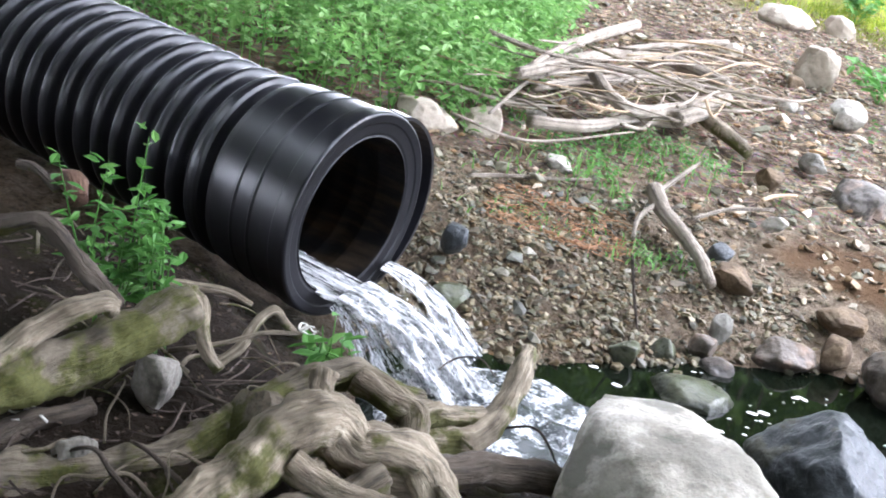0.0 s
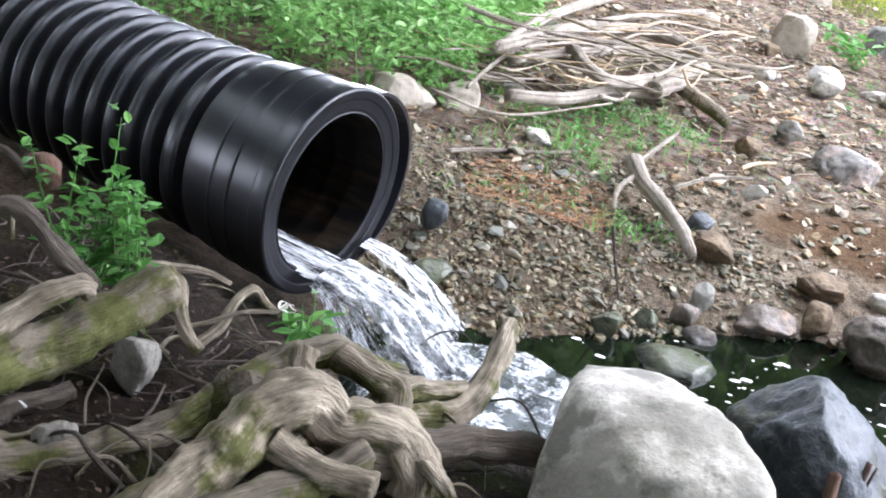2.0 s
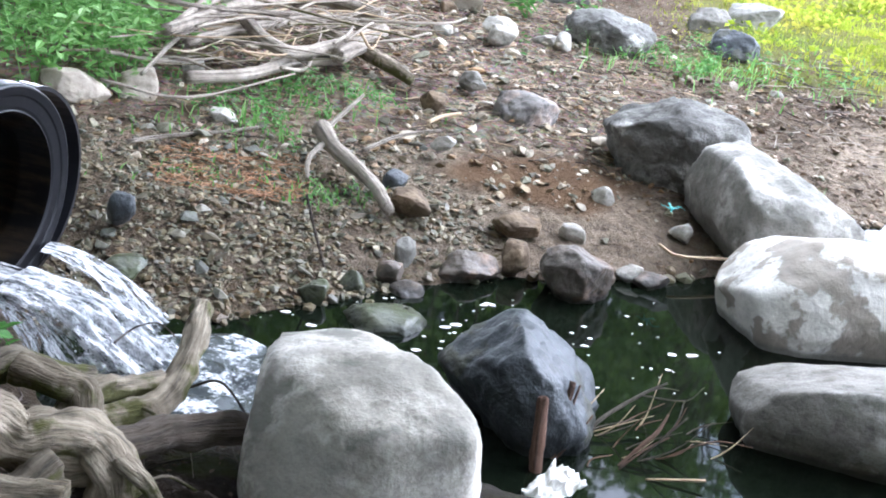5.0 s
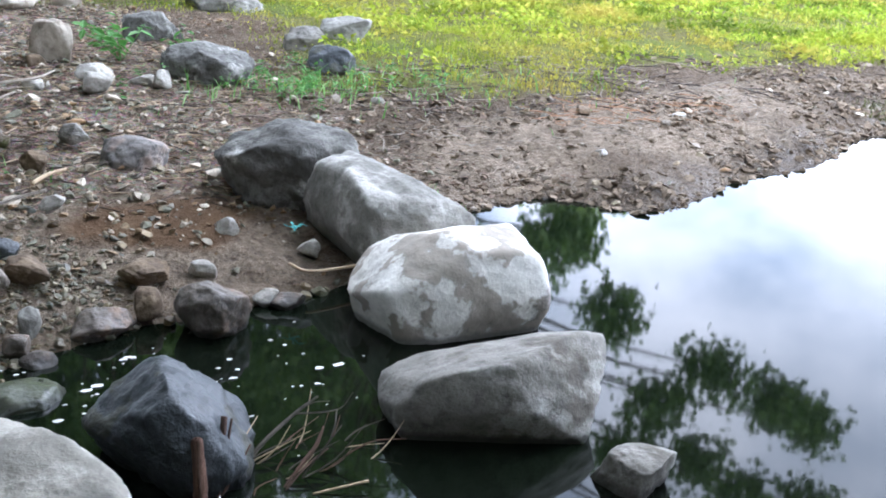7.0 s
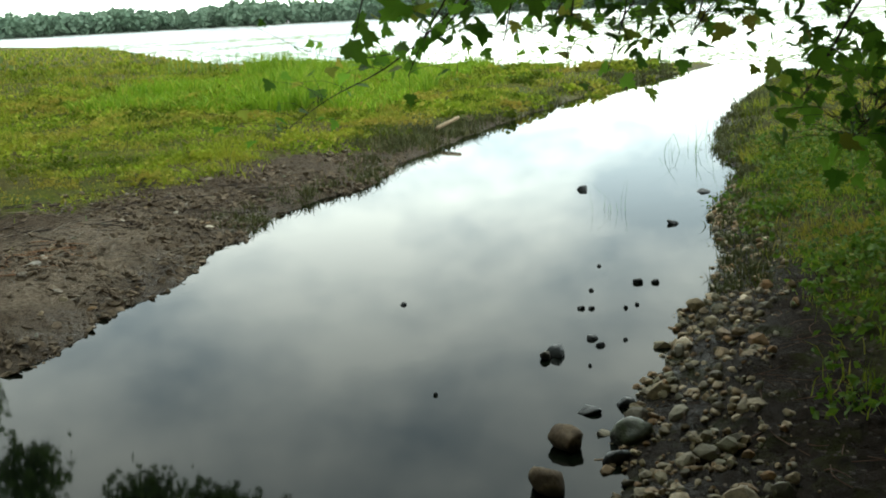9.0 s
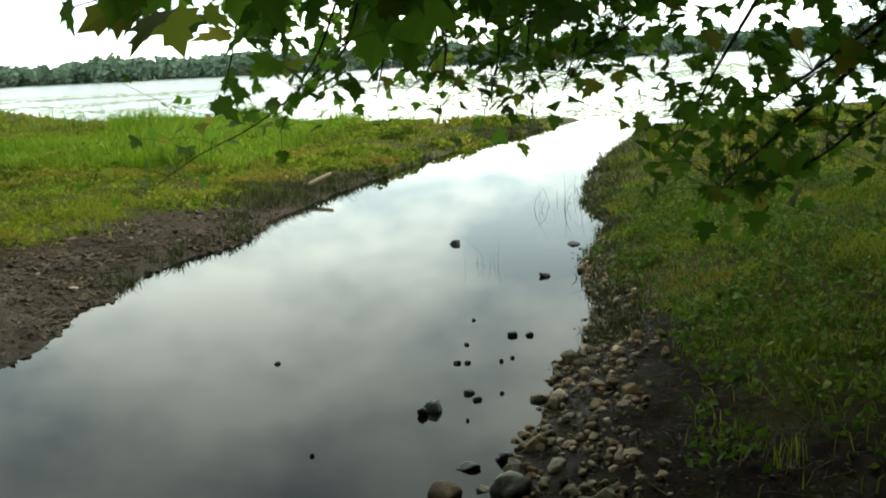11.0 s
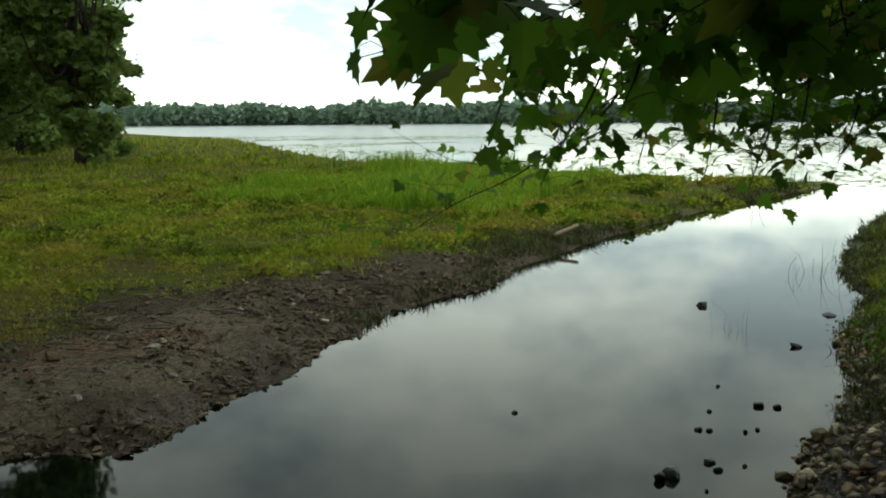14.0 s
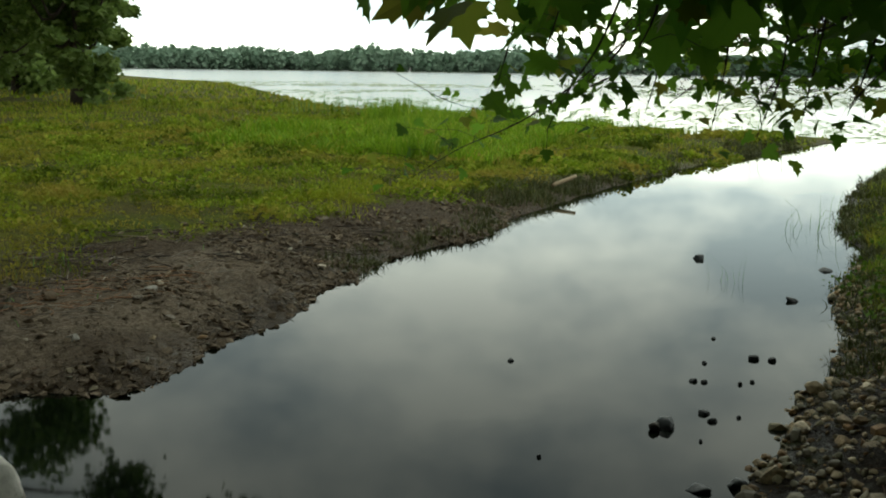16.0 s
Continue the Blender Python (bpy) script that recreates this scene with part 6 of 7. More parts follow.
def water_twigs():
    rs = np.random.RandomState(41)
    o = np.array([1.45, 3.4, 0.0])
    t = thing("dead_twigs", *o, "dead brown twigs sticking out of the pool", "twigs")
    for k in range(26):
        b = np.array([rs.uniform(-0.28, 0.28), rs.uniform(-0.22, 0.10), -0.03])
        a, ln = rs.uniform(-0.4, 1.2), rs.uniform(0.12, 0.38)
        e = b + [math.cos(a) * ln, math.sin(a) * ln * 0.6, rs.uniform(0.04, 0.2)]
        m = (b + e) / 2 + rs.randn(3) * 0.025
        v, f = tube([(*b, 0.004), (*m, 0.003), (*e, 0.0012)], 5, 4)
        child("twig", mesh_of("twig", v, f, [M_DEADWOOD, M_STRAW, M_TWIG][k % 3], True), t)


water_twigs()


def scrap(x, y, z, size, seed, label):
    """A crumpled pale scrap."""
    rs = np.random.RandomState(seed)
    pieces = []
    for k in range(5):
        rows = [(0, 0, 0.0, size * 0.10)]
        a = rs.rand() * 6.283
        for j in range(1, 4):
            rows.append((math.cos(a) * size * 0.28 * j + rs.randn() * size * 0.08, math.sin(a) * size * 0.28 * j + rs.randn() * size * 0.08, abs(rs.randn()) * size * 0.14, size * 0.10 * (1 - j / 4.5)))
        pieces.append(tube(rows, 8, 5, 0.4, 60, flat=0.5))
    ob = new("scrap", mesh_of("scrap", *joined(pieces), M_SCRAP, True))
    ob.location = (x, y, z)
    return tagged(ob, label, "litter")


M_SCRAP = mat_plain("pale_scrap", (0.55, 0.53, 0.48), (0.75, 0.73, 0.68), 40, 0.6)
def rag(x, y, z, size, seed, label):
    """A torn, crumpled piece of cloth with a little thickness."""
    rs = np.random.RandomState(seed)
    nu, nv = 26, 18
    top = []
    for j in range(nv):
        for i in range(nu):
            u, w = i / (nu - 1) - 0.5, j / (nv - 1) - 0.5
            q = Vector((u * 5, w * 6, seed))
            edge = 1 + 0.22 * noise.noise(Vector((u * 9, w * 9, seed + 3.0)))
            top.append((u * size * edge, w * size * 0.6 * edge, size * (0.14 + 0.20 * noise.noise(q) + 0.09 * noise.noise(q * 2.7) - 0.25 * (u * u + w * w))))
    v = top + [(a, b, c - 0.004) for a, b, c in top]
    m = nu * nv
    f = [(j * nu + i, j * nu + i + 1, (j + 1) * nu + i + 1, (j + 1) * nu + i) for j in range(nv - 1) for i in range(nu - 1)]
    f += [tuple(m + k for k in reversed(q)) for q in f]
    ring = [i for i in range(nu)] + [j * nu + nu - 1 for j in range(1, nv)] + [(nv - 1) * nu + i for i in range(nu - 2, -1, -1)] + [j * nu for j in range(nv - 2, 0, -1)]
    f += [(a, a + m, b + m, b) for a, b in zip(ring, ring[1:] + ring[:1])]
    ob = new("rag", mesh_of("rag", v, f, M_SCRAP, True))
    ob.matrix_world = pose(x, y, z, 12, -10, 35)
    return tagged(ob, label, "litter")


rag(1.14, 3.03, 0.03, 0.19, 3, "crumpled white rag caught among the twigs")
scrap(-0.585, 2.72, 0.66, 0.05, 5, "small white scrap among the roots")
scrap(-1.07, 2.23, 0.55, 0.07, 6, "pale torn scrap below a root")
scrap_teal = mat_plain("teal_plastic", (0.05, 0.30, 0.28), (0.10, 0.42, 0.38), 30, 0.4)
litter_bit = scrap(2.28, 5.09, 0.30, 0.07, 8, "torn teal plastic scrap between two boulders")
litter_bit.data.materials[0] = scrap_teal
boulder("rock", -0.86, 2.43, 0.12, 0.10, 0.50, 0.66, 20, 311, M_GREY, "grey stone lodged under a mossy root")
boulder("rock", -0.93, 2.12, 0.10, 0.08, 0.48, 0.60, 60, 312, M_GREY, "grey stone below the roots")


# ---------------------------------------------------------------- herbs and weeds
def blade_leaf(n_leaf, rs, size, pts, up=0.3):
    """Pointed oval leaves: six places each."""
    shape = np.array([(0, 0, 0), (0.22, 0.30, 0.03), (0.19, 0.65, 0.02), (0, 1.0, -0.12), (-0.19, 0.65, 0.02), (-0.22, 0.30, 0.03)])
    v, f = [], []
    for i in range(n_leaf):
        m = np.array(Euler((rs.uniform(-0.7, 0.5) + up * 0.3, rs.randn() * 0.35, rs.rand() * 6.283)).to_matrix())
        v.append(pts[i] + (shape * size * rs.uniform(0.6, 1.2)) @ m.T)
        f += [(6 * i, 6 * i + 1, 6 * i + 2), (6 * i, 6 * i + 2, 6 * i + 3), (6 * i, 6 * i + 3, 6 * i + 4), (6 * i, 6 * i + 4, 6 * i + 5)]
    return np.concatenate(v), np.array(f)


def herb(x, y, h, stems, leaves, size, seed, label, spread=0.1, z=None):
    rs = np.random.RandomState(seed)
    z = spot_z(x, y) if z is None else z
    t = thing("herb", x, y, z, label, "plant", "weeds")
    pts, st = [], []
    for k in range(stems):
        e = np.array([rs.randn() * spread, rs.randn() * spread, h * rs.uniform(0.55, 1.0)])
        m = e * 0.5 + rs.randn(3) * 0.02
        st.append(tube([(rs.randn() * 0.02, rs.randn() * 0.02, -0.02, 0.0035), (*m, 0.003), (*e, 0.0012)], 5, 4))
        for f in rs.uniform(0.25, 1.02, leaves // stems):
            pts.append((m * 2 * f if f < 0.5 else m + (e - m) * (f - 0.5) * 2) + rs.randn(3) * 0.012)
    for q in st:
        child("stalk", mesh_of("stalk", *q, M_HERB, True), t)
    v, f = blade_leaf(len(pts), rs, size, np.array(pts))
    child("foliage", mesh_of("foliage", v, f, M_HERB), t)


herb(-1.10, 2.74, 0.50, 10, 300, 0.046, 51, "bright green leafy weed growing between roots", 0.09, 0.54)
herb(-0.96, 2.70, 0.40, 8, 180, 0.048, 52, "bright green leafy weed growing between roots", 0.06, 0.50)
herb(-0.56, 2.80, 0.16, 4, 26, 0.070, 53, "small broad-leaved seedling among the roots", 0.05, 0.50)
herb(-0.47, 2.82, 0.12, 3, 12, 0.055, 54, "small broad-leaved seedling among the roots", 0.03, 0.50)
herb(-1.72, 6.62, 1.05, 2, 26, 0.11, 57, "thin sapling with pale leaves rising from the weeds", 0.06)
herb(2.75, 9.9, 0.45, 8, 70, 0.13, 55, "pale green bush beside a buff stone", 0.2)
for hx, hy, hh, sd in [(1.2, 13.6, 0.7, 58), (2.0, 14.0, 0.8, 59), (3.4, 13.9, 0.8, 60), (4.2, 13.6, 0.7, 61), (5.2, 14.2, 0.9, 62)]:
    herb(hx, hy, hh, 12, 240, 0.12, sd, "leafy green bush at the top of the bank", 0.35)
herb(3.3, 9.6, 0.35, 7, 60, 0.10, 56, "pale green bush among the rocks", 0.2)


def undergrowth():
    rs = np.random.RandomState(61)
    pts, st = [], []
    for k in range(1150):
        x = rs.uniform(-4.2, 0.25)
        y = rs.uniform(6.35, 11.5) + max(0, -0.9 - x) * 0.25
        if x > -0.35 and y < 7.0 + (x + 0.35) * 2.2:
            continue
        if x > -0.2 + 0.12 * (y - 7):
            continue
        h = rs.uniform(0.25, 0.55)
        z = spot_z(x, y)
        e = np.array([x + rs.randn() * 0.09, y + rs.randn() * 0.09, z + h])
        st.append(tube([(x, y, z - 0.02, 0.004), ((x + e[0]) / 2, (y + e[1]) / 2, z + h * 0.55, 0.003), (*e, 0.001)], 4, 2))
        for f in rs.uniform(0.15, 1.0, 26):
            pts.append(np.array([x, y, z]) * (1 - f) + e * f + rs.randn(3) * [0.065, 0.065, 0.03])
    v, f = blade_leaf(len(pts), rs, 0.078, np.array(pts), 0.6)
    tagged(new("undergrowth", mesh_of("undergrowth", v, f, M_UNDER)), "dense green leafy undergrowth behind the pipe", "undergrowth", kind="stuff")
    tagged(new("undergrowth_stems", mesh_of("undergrowth_stems", *joined(st), M_UNDER)), "thin green stalks of the undergrowth", "undergrowth", kind="stuff")


undergrowth()


def blades(xs, ys, h, width, rs, lean=0.35):
    n = len(xs)
    z = land(xs, ys)
    a = rs.rand(n) * 6.283
    hh = h * rs.uniform(0.5, 1.25, n)
    w = width * rs.uniform(0.6, 1.3, n)
    la = rs.rand(n) * 6.283
    dl = lean * hh * rs.rand(n)
    b = np.stack([xs, ys, z - 0.01], -1)
    s = np.stack([np.cos(a) * w, np.sin(a) * w, 0 * a], -1)
    l = np.stack([np.cos(la) * dl, np.sin(la) * dl, 0 * a], -1)
    up = np.stack([0 * a, 0 * a, hh], -1)
    v = np.stack([b - s, b + s, b + l * 0.35 + up * 0.6 + s * 0.7, b + l * 0.35 + up * 0.6 - s * 0.7, b + l * 1.2 + up], 1).reshape(-1, 3)
    i = np.arange(n)[:, None] * 5
    return v, np.concatenate([i + [[0, 1, 2]], i + [[0, 2, 3]], i + [[3, 2, 4]]], 1).reshape(-1, 3)


def scatter(n, x0, x1, y0, y1, rs, share, power=1.0):
    x, y = rs.uniform(x0, x1, n), rs.uniform(y0, y1, n)
    keep = rs.rand(n) < share(x, y) ** power
    return x[keep], y[keep]


def meadow():
    rs = np.random.RandomState(71)
    tuft = lambda x, y: np.clip(grass_share(x, y) * (0.12 + 0.88 * (waves(x, y, 1.9, 14) + 0.6 * waves(x, y, 5.3, 16) > -0.1)) * (shore_distance(x, y) > 0.15), 0, 1)  # noqa: E731
    sets = [(60000, 3, 13, 6.5, 15, 0.075, 0.0032), (46000, 10, 26, 8, 24, 0.13, 0.009), (34000, 18, 46, 9, 42, 0.17, 0.022), (16000, 34, 95, 14, 95, 0.24, 0.07), (110000, 4.5, 17, -3.5, 3.6, 0.11, 0.0045), (40000, 14, 34, -6, 5.8, 0.15, 0.009), (14000, 2, 12, 10, 22, 0.10, 0.006)]
    vs, fs, n = [], [], 0
    for cnt, x0, x1, y0, y1, h, w in sets:
        x, y = scatter(cnt, x0, x1, y0, y1, rs, tuft)
        v, f = blades(x, y, h * (0.55 + 0.75 * np.clip(0.5 + waves(x, y, 1.1, 17), 0, 1)), w, rs, 1.1)
        vs.append(v)
        fs.append(f + n)
        n += len(v)
    x, y = scatter(70000, 3, 24, 6.5, 22, rs, tuft)
    v, f = leaf_cards(np.stack([x, y, land(x, y) + rs.uniform(0.01, 0.09, len(x))], -1), 0.012 + 0.0034 * x, rs, 1.5)
    vs.append(v)
    fs.append(f + n)
    n += len(v)
    # tall lush strip near the lake
    x = rs.uniform(18.5, 36, 24000)
    y = 11.0 + rs.rand(24000) * 8 + 0.30 * (x - 19)
    lush = blades(x, y, 0.24 + 0.46 * np.clip(waves(x, y, 0.9, 15), 0, 1), 0.022, rs, 0.8)
    tagged(new("lush_grass", mesh_of("lush_grass", *lush, M_LUSH)), "tall bright green grass near the lake shore", "grass", kind="stuff")
    tagged(new("meadow_grass", mesh_of("meadow_grass", np.concatenate(vs), np.concatenate(fs), M_GRASS)), "rough green and yellowing meadow grass", "grass", kind="stuff")
    # sparse weeds on the mud and the slope
    vs, fs, n = [], [], 0
    for cx, cy, sx, sy, cnt, h in [(0.35, 6.45, 0.35, 0.22, 110, 0.10), (0.15, 6.05, 0.25, 0.2, 60, 0.08), (0.7, 7.0, 0.25, 0.2, 80, 0.09), (0.55, 5.3, 0.14, 0.1, 60, 0.07), (0.1, 5.4, 0.3, 0.1, 60, 0.06), (3.7, 8.6, 0.5, 0.3, 140, 0.16), (5.0, 8.6, 1.0, 0.5, 260, 0.10), (3.55, 5.95, 0.1, 0.06, 60, 0.10)]:
        x, y = cx + rs.randn(cnt) * sx, cy + rs.randn(cnt) * sy
        v, f = blades(x, y, h, 0.006, rs, 0.9)
        vs.append(v)
        fs.append(f + n)
        n += len(v)
    tagged(new("bank_weeds", mesh_of("bank_weeds", np.concatenate(vs), np.concatenate(fs), M_UNDER)), "sparse green weeds on the gravel slope", "weeds", kind="stuff")


meadow()


def slope_weeds():
    """Small leafy seedlings between the stones of the slope and the shaded bank."""
    for cx, cy, sx, sy, cnt, h, size, sd in [(0.25, 6.45, 0.22, 0.16, 34, 0.13, 0.035, 3), (0.62, 6.95, 0.22, 0.14, 30, 0.13, 0.036, 4), (0.98, 6.85, 0.16, 0.10, 14, 0.07, 0.03, 5), (0.40, 5.95, 0.10, 0.22, 12, 0.10, 0.03, 6), (0.62, 5.32, 0.10, 0.07, 10, 0.06, 0.026, 7), (-0.05, 5.45, 0.10, 0.05, 6, 0.05, 0.024, 8), (3.75, 8.5, 0.35, 0.25, 24, 0.20, 0.05, 9), (4.4, 8.9, 0.5, 0.4, 30, 0.14, 0.045, 10)]:
        rs = np.random.RandomState(sd)
        pts = []
        for k in range(cnt):
            x, y = cx + rs.randn() * sx, cy + rs.randn() * sy
            z, top = spot_z(x, y), h * rs.uniform(0.4, 1.0)
            pts += [np.array([x, y, z + top * q]) + rs.randn(3) * [0.022, 0.022, 0.008] for q in rs.uniform(0.1, 1.0, 14)]
        v, f = blade_leaf(len(pts), rs, size, np.array(pts), 0.5)
        tagged(new("slope_weeds", mesh_of("slope_weeds", v, f, M_HERB)), "small leafy green weeds between the stones", "weeds", kind="stuff")


slope_weeds()


def shaded_weeds():
    """Leafy ground cover under the maples."""
    rs = np.random.RandomState(78)
    x, y = scatter(5000, 5.2, 17, -3.5, 3.4, rs, lambda x, y: grass_share(x, y) * (0.25 + 0.75 * (waves(x, y, 1.2, 37) > -0.1)))
    x, y = x[:1500], y[:1500]
    pts = []
    for i in range(len(x)):
        px, py = x[i] + rs.randn(16) * 0.09, y[i] + rs.randn(16) * 0.09
        pts.append(np.stack([px, py, land(px, py) + rs.rand(16) * rs.uniform(0.05, 0.16) + 0.015], -1))
    v, f = leaf_cards(np.concatenate(pts), 0.055, rs, 1.5)
    tagged(new("shaded_weeds", mesh_of("shaded_weeds", v, f, M_SHADEWEED)), "green leafy ground cover on the shaded bank", "weeds", kind="stuff")


shaded_weeds()
M_SEDGE = mat_leaf("sedge_blade", (0.06, 0.075, 0.018), (0.13, 0.14, 0.04), (0.24, 0.20, 0.09), 0.2, 0.6)


def meadow_weeds():
    """Low leafy clumps that break up the meadow."""
    rs = np.random.RandomState(74)
    x, y = scatter(9000, 5, 34, 7, 26, rs, lambda x, y: grass_share(x, y) * (0.15 + 0.85 * (waves(x, y, 0.8, 31) > 0.1)))
    x, y = x[:900], y[:900]
    pts, sizes = [], []
    for i in range(len(x)):
        m, r, h = 34, rs.uniform(0.06, 0.20), rs.uniform(0.05, 0.20)
        px, py = x[i] + rs.randn(m) * r, y[i] + rs.randn(m) * r
        pts.append(np.stack([px, py, land(px, py) + rs.rand(m) * h + 0.02], -1))
        sizes.append(np.full(m, 0.05 + 0.003 * x[i]))
    v, f = leaf_cards(np.concatenate(pts), np.concatenate(sizes), rs, 1.6)
    tagged(new("meadow_weeds", mesh_of("meadow_weeds", v, f, M_GRASS)), "low bright leafy weeds scattered over the meadow", "weeds", kind="stuff")


meadow_weeds()


def shore_tufts():
    """Ragged tufts that fringe the waterline."""
    rs = np.random.RandomState(73)
    vs, fs, n = [], [], 0
    for side, cnt, x0, x1 in (("left", 260, 8.5, 34), ("right", 300, 8.0, 30)):
        x = x0 + (x1 - x0) * rs.rand(cnt * 30) ** 1.4
        y = rs.uniform(1, 11, cnt * 30)
        s = shore_distance(x, y)
        ok = (s > -0.02) & (s < np.clip(0.22 + 0.02 * x, 0.25, 0.8)) & ((y > 4.6 + 0.12 * x) if side == "left" else (y < 2.2 + 0.12 * x)) & (waves(x, y, 1.3, 29) > -0.35 - 0.03 * (x - 6))
        for i in np.flatnonzero(ok)[:cnt]:
            m = rs.randint(14, 40)
            r = rs.uniform(0.03, 0.10) * (1 + 0.03 * x[i])
            v, f = blades(x[i] + rs.randn(m) * r, y[i] + rs.randn(m) * r, rs.uniform(0.04, 0.10) * (1 + 0.025 * x[i]), 0.0035 + 0.0003 * x[i], rs, 1.2)
            vs.append(v)
            fs.append(f + n)
            n += len(v)
    for k in range(60):
        x, y = 16.3 + rs.randn() * 1.1, 8.75 + rs.randn() * 0.22
        if shore_distance(np.array([x]), np.array([y]))[0] > 0.02:
            v, f = blades(x + rs.randn(30) * 0.12, y + rs.randn(30) * 0.12, rs.uniform(0.10, 0.22), 0.008, rs, 1.1)
            vs.append(v)
            fs.append(f + n)
            n += len(v)
    tagged(new("shore_tufts", mesh_of("shore_tufts", np.concatenate(vs), np.concatenate(fs), M_SEDGE)), "dull grey-green sedge tufts fringing the water", "sedge", kind="stuff")


shore_tufts()


def straw(n, x0, x1, y0, y1, ln, r, seed, name, label, mat):
    """Dry stalks and fine dead twigs strewn on the ground."""
    rs = np.random.RandomState(seed)
    x, y = rs.uniform(x0, x1, n), rs.uniform(y0, y1, n)
    keep = shore_distance(x, y) > 0.12
    x, y = x[keep], y[keep]
    z = land(x, y)
    out = []
    for i in range(len(x)):
        a, l = rs.rand() * 6.283, ln * rs.uniform(0.3, 1.3)
        d = np.array([math.cos(a), math.sin(a), rs.uniform(-0.04, 0.12)]) * l / 2
        c = np.array([x[i], y[i], z[i] + 0.012 + abs(d[2])])
        m = c + rs.randn(3) * [0.18 * l, 0.18 * l, 0.03 * l]
        rr = r * rs.uniform(0.5, 1.4)
        out.append(tube([(*(c - d), rr), (*m, rr), (*(c + d), rr * 0.6)], 4, 3))
    tagged(new(name, mesh_of(name, *joined(out), mat)), label, "litter", kind="stuff")


straw(900, -0.3, 3.6, 6.2, 12.5, 0.20, 0.0024, 81, "dry_stalks", "dry pale stalks strewn over the bank", M_STRAW)
straw(800, -0.3, 3.8, 5.8, 12.5, 0.22, 0.0028, 82, "fine_twigs", "fine dead twigs strewn over the bank", M_TWIG)
straw(380, 2.6, 9.0, 6.4, 9.6, 0.30, 0.0030, 83, "bank_stalks", "dry stalks along the meadow edge", M_DRIFT)
straw(260, -2.2, 0.4, 1.6, 3.5, 0.22, 0.0030, 84, "root_litter", "fine twigs on the soil between roots", M_TWIG)
straw(110, 5.4, 7.4, 6.95, 7.75, 0.26, 0.0032, 87, "red_stalks", "red-brown dead stalks washed up on the mud", M_REDSTALK)
straw(320, 4.0, 11.0, 7.4, 9.6, 0.34, 0.0045, 88, "dark_sticks", "dark sticks along the meadow edge", M_TWIG)
straw(150, 4.5, 9.5, -1.0, 1.3, 0.24, 0.0026, 85, "path_stalks", "dry stalks on the shaded bank", M_DEADWOOD)
straw(320, -0.2, 0.5, 5.2, 5.75, 0.12, 0.0022, 86, "rusty_needles", "rust-red dead needles on the gravel", M_REDSTALK)


def leaf_litter(n, box, size, seed, name, label, mat, keep):
    """Fallen leaves lying on the ground."""
    rs = np.random.RandomState(seed)
    x, y = rs.uniform(box[0], box[1], n), rs.uniform(box[2], box[3], n)
    m = (shore_distance(x, y) > 0.1) & keep(x, y)
    x, y = x[m], y[m]
    v, f = leaf_cards(np.stack([x, y, land(x, y) + 0.012], -1), size, rs, 1.5)
    c = v.reshape(-1, 4, 3)
    c[:, :, 2] = c[:, :1, 2] * 0.65 + c[:, :, 2] * 0.35
    tagged(new(name, mesh_of(name, c.reshape(-1, 3), f, mat)), label, "litter", kind="stuff")


M_HUMUS = mat_leaf("rotting_leaf", (0.03, 0.02, 0.013), (0.075, 0.05, 0.032), (0.16, 0.11, 0.07), 0.05, 0.85)
M_DEADLEAF = mat_leaf("dead_leaf", (0.10, 0.06, 0.035), (0.20, 0.13, 0.08), (0.38, 0.30, 0.22), 0.1, 0.8)
leaf_litter(5200, (-2.4, 0.3, 1.4, 3.8), 0.020, 95, "root_leaf_litter", "dark dead leaves between the roots", M_HUMUS, lambda x, y: y < 3.5 - 0.4 * x)
leaf_litter(12000, (-0.6, 5.0, 6.0, 14.0), 0.05, 96, "bank_leaf_litter", "pale dead leaves on the upper bank", M_DEADLEAF, lambda x, y: waves(x, y, 2.0, 33) > -0.3)
leaf_litter(9000, (3.4, 11, -2.0, 2.2), 0.032, 97, "path_leaf_litter", "dead leaves on the shaded bank", M_HUMUS, lambda x, y: y < 1.0 + 0.1 * x)
leaf_litter(6000, (4, 30, 6.5, 14), 0.07, 98, "meadow_edge_litter", "brown dead leaves along the meadow edge", M_DEADLEAF, lambda x, y: (shore_distance(x, y) < 4.0 - 0.08 * x) & (shore_distance(x, y) > 1.0 - 0.03 * x) & (waves(x, y, 1.6, 35) > -0.2))


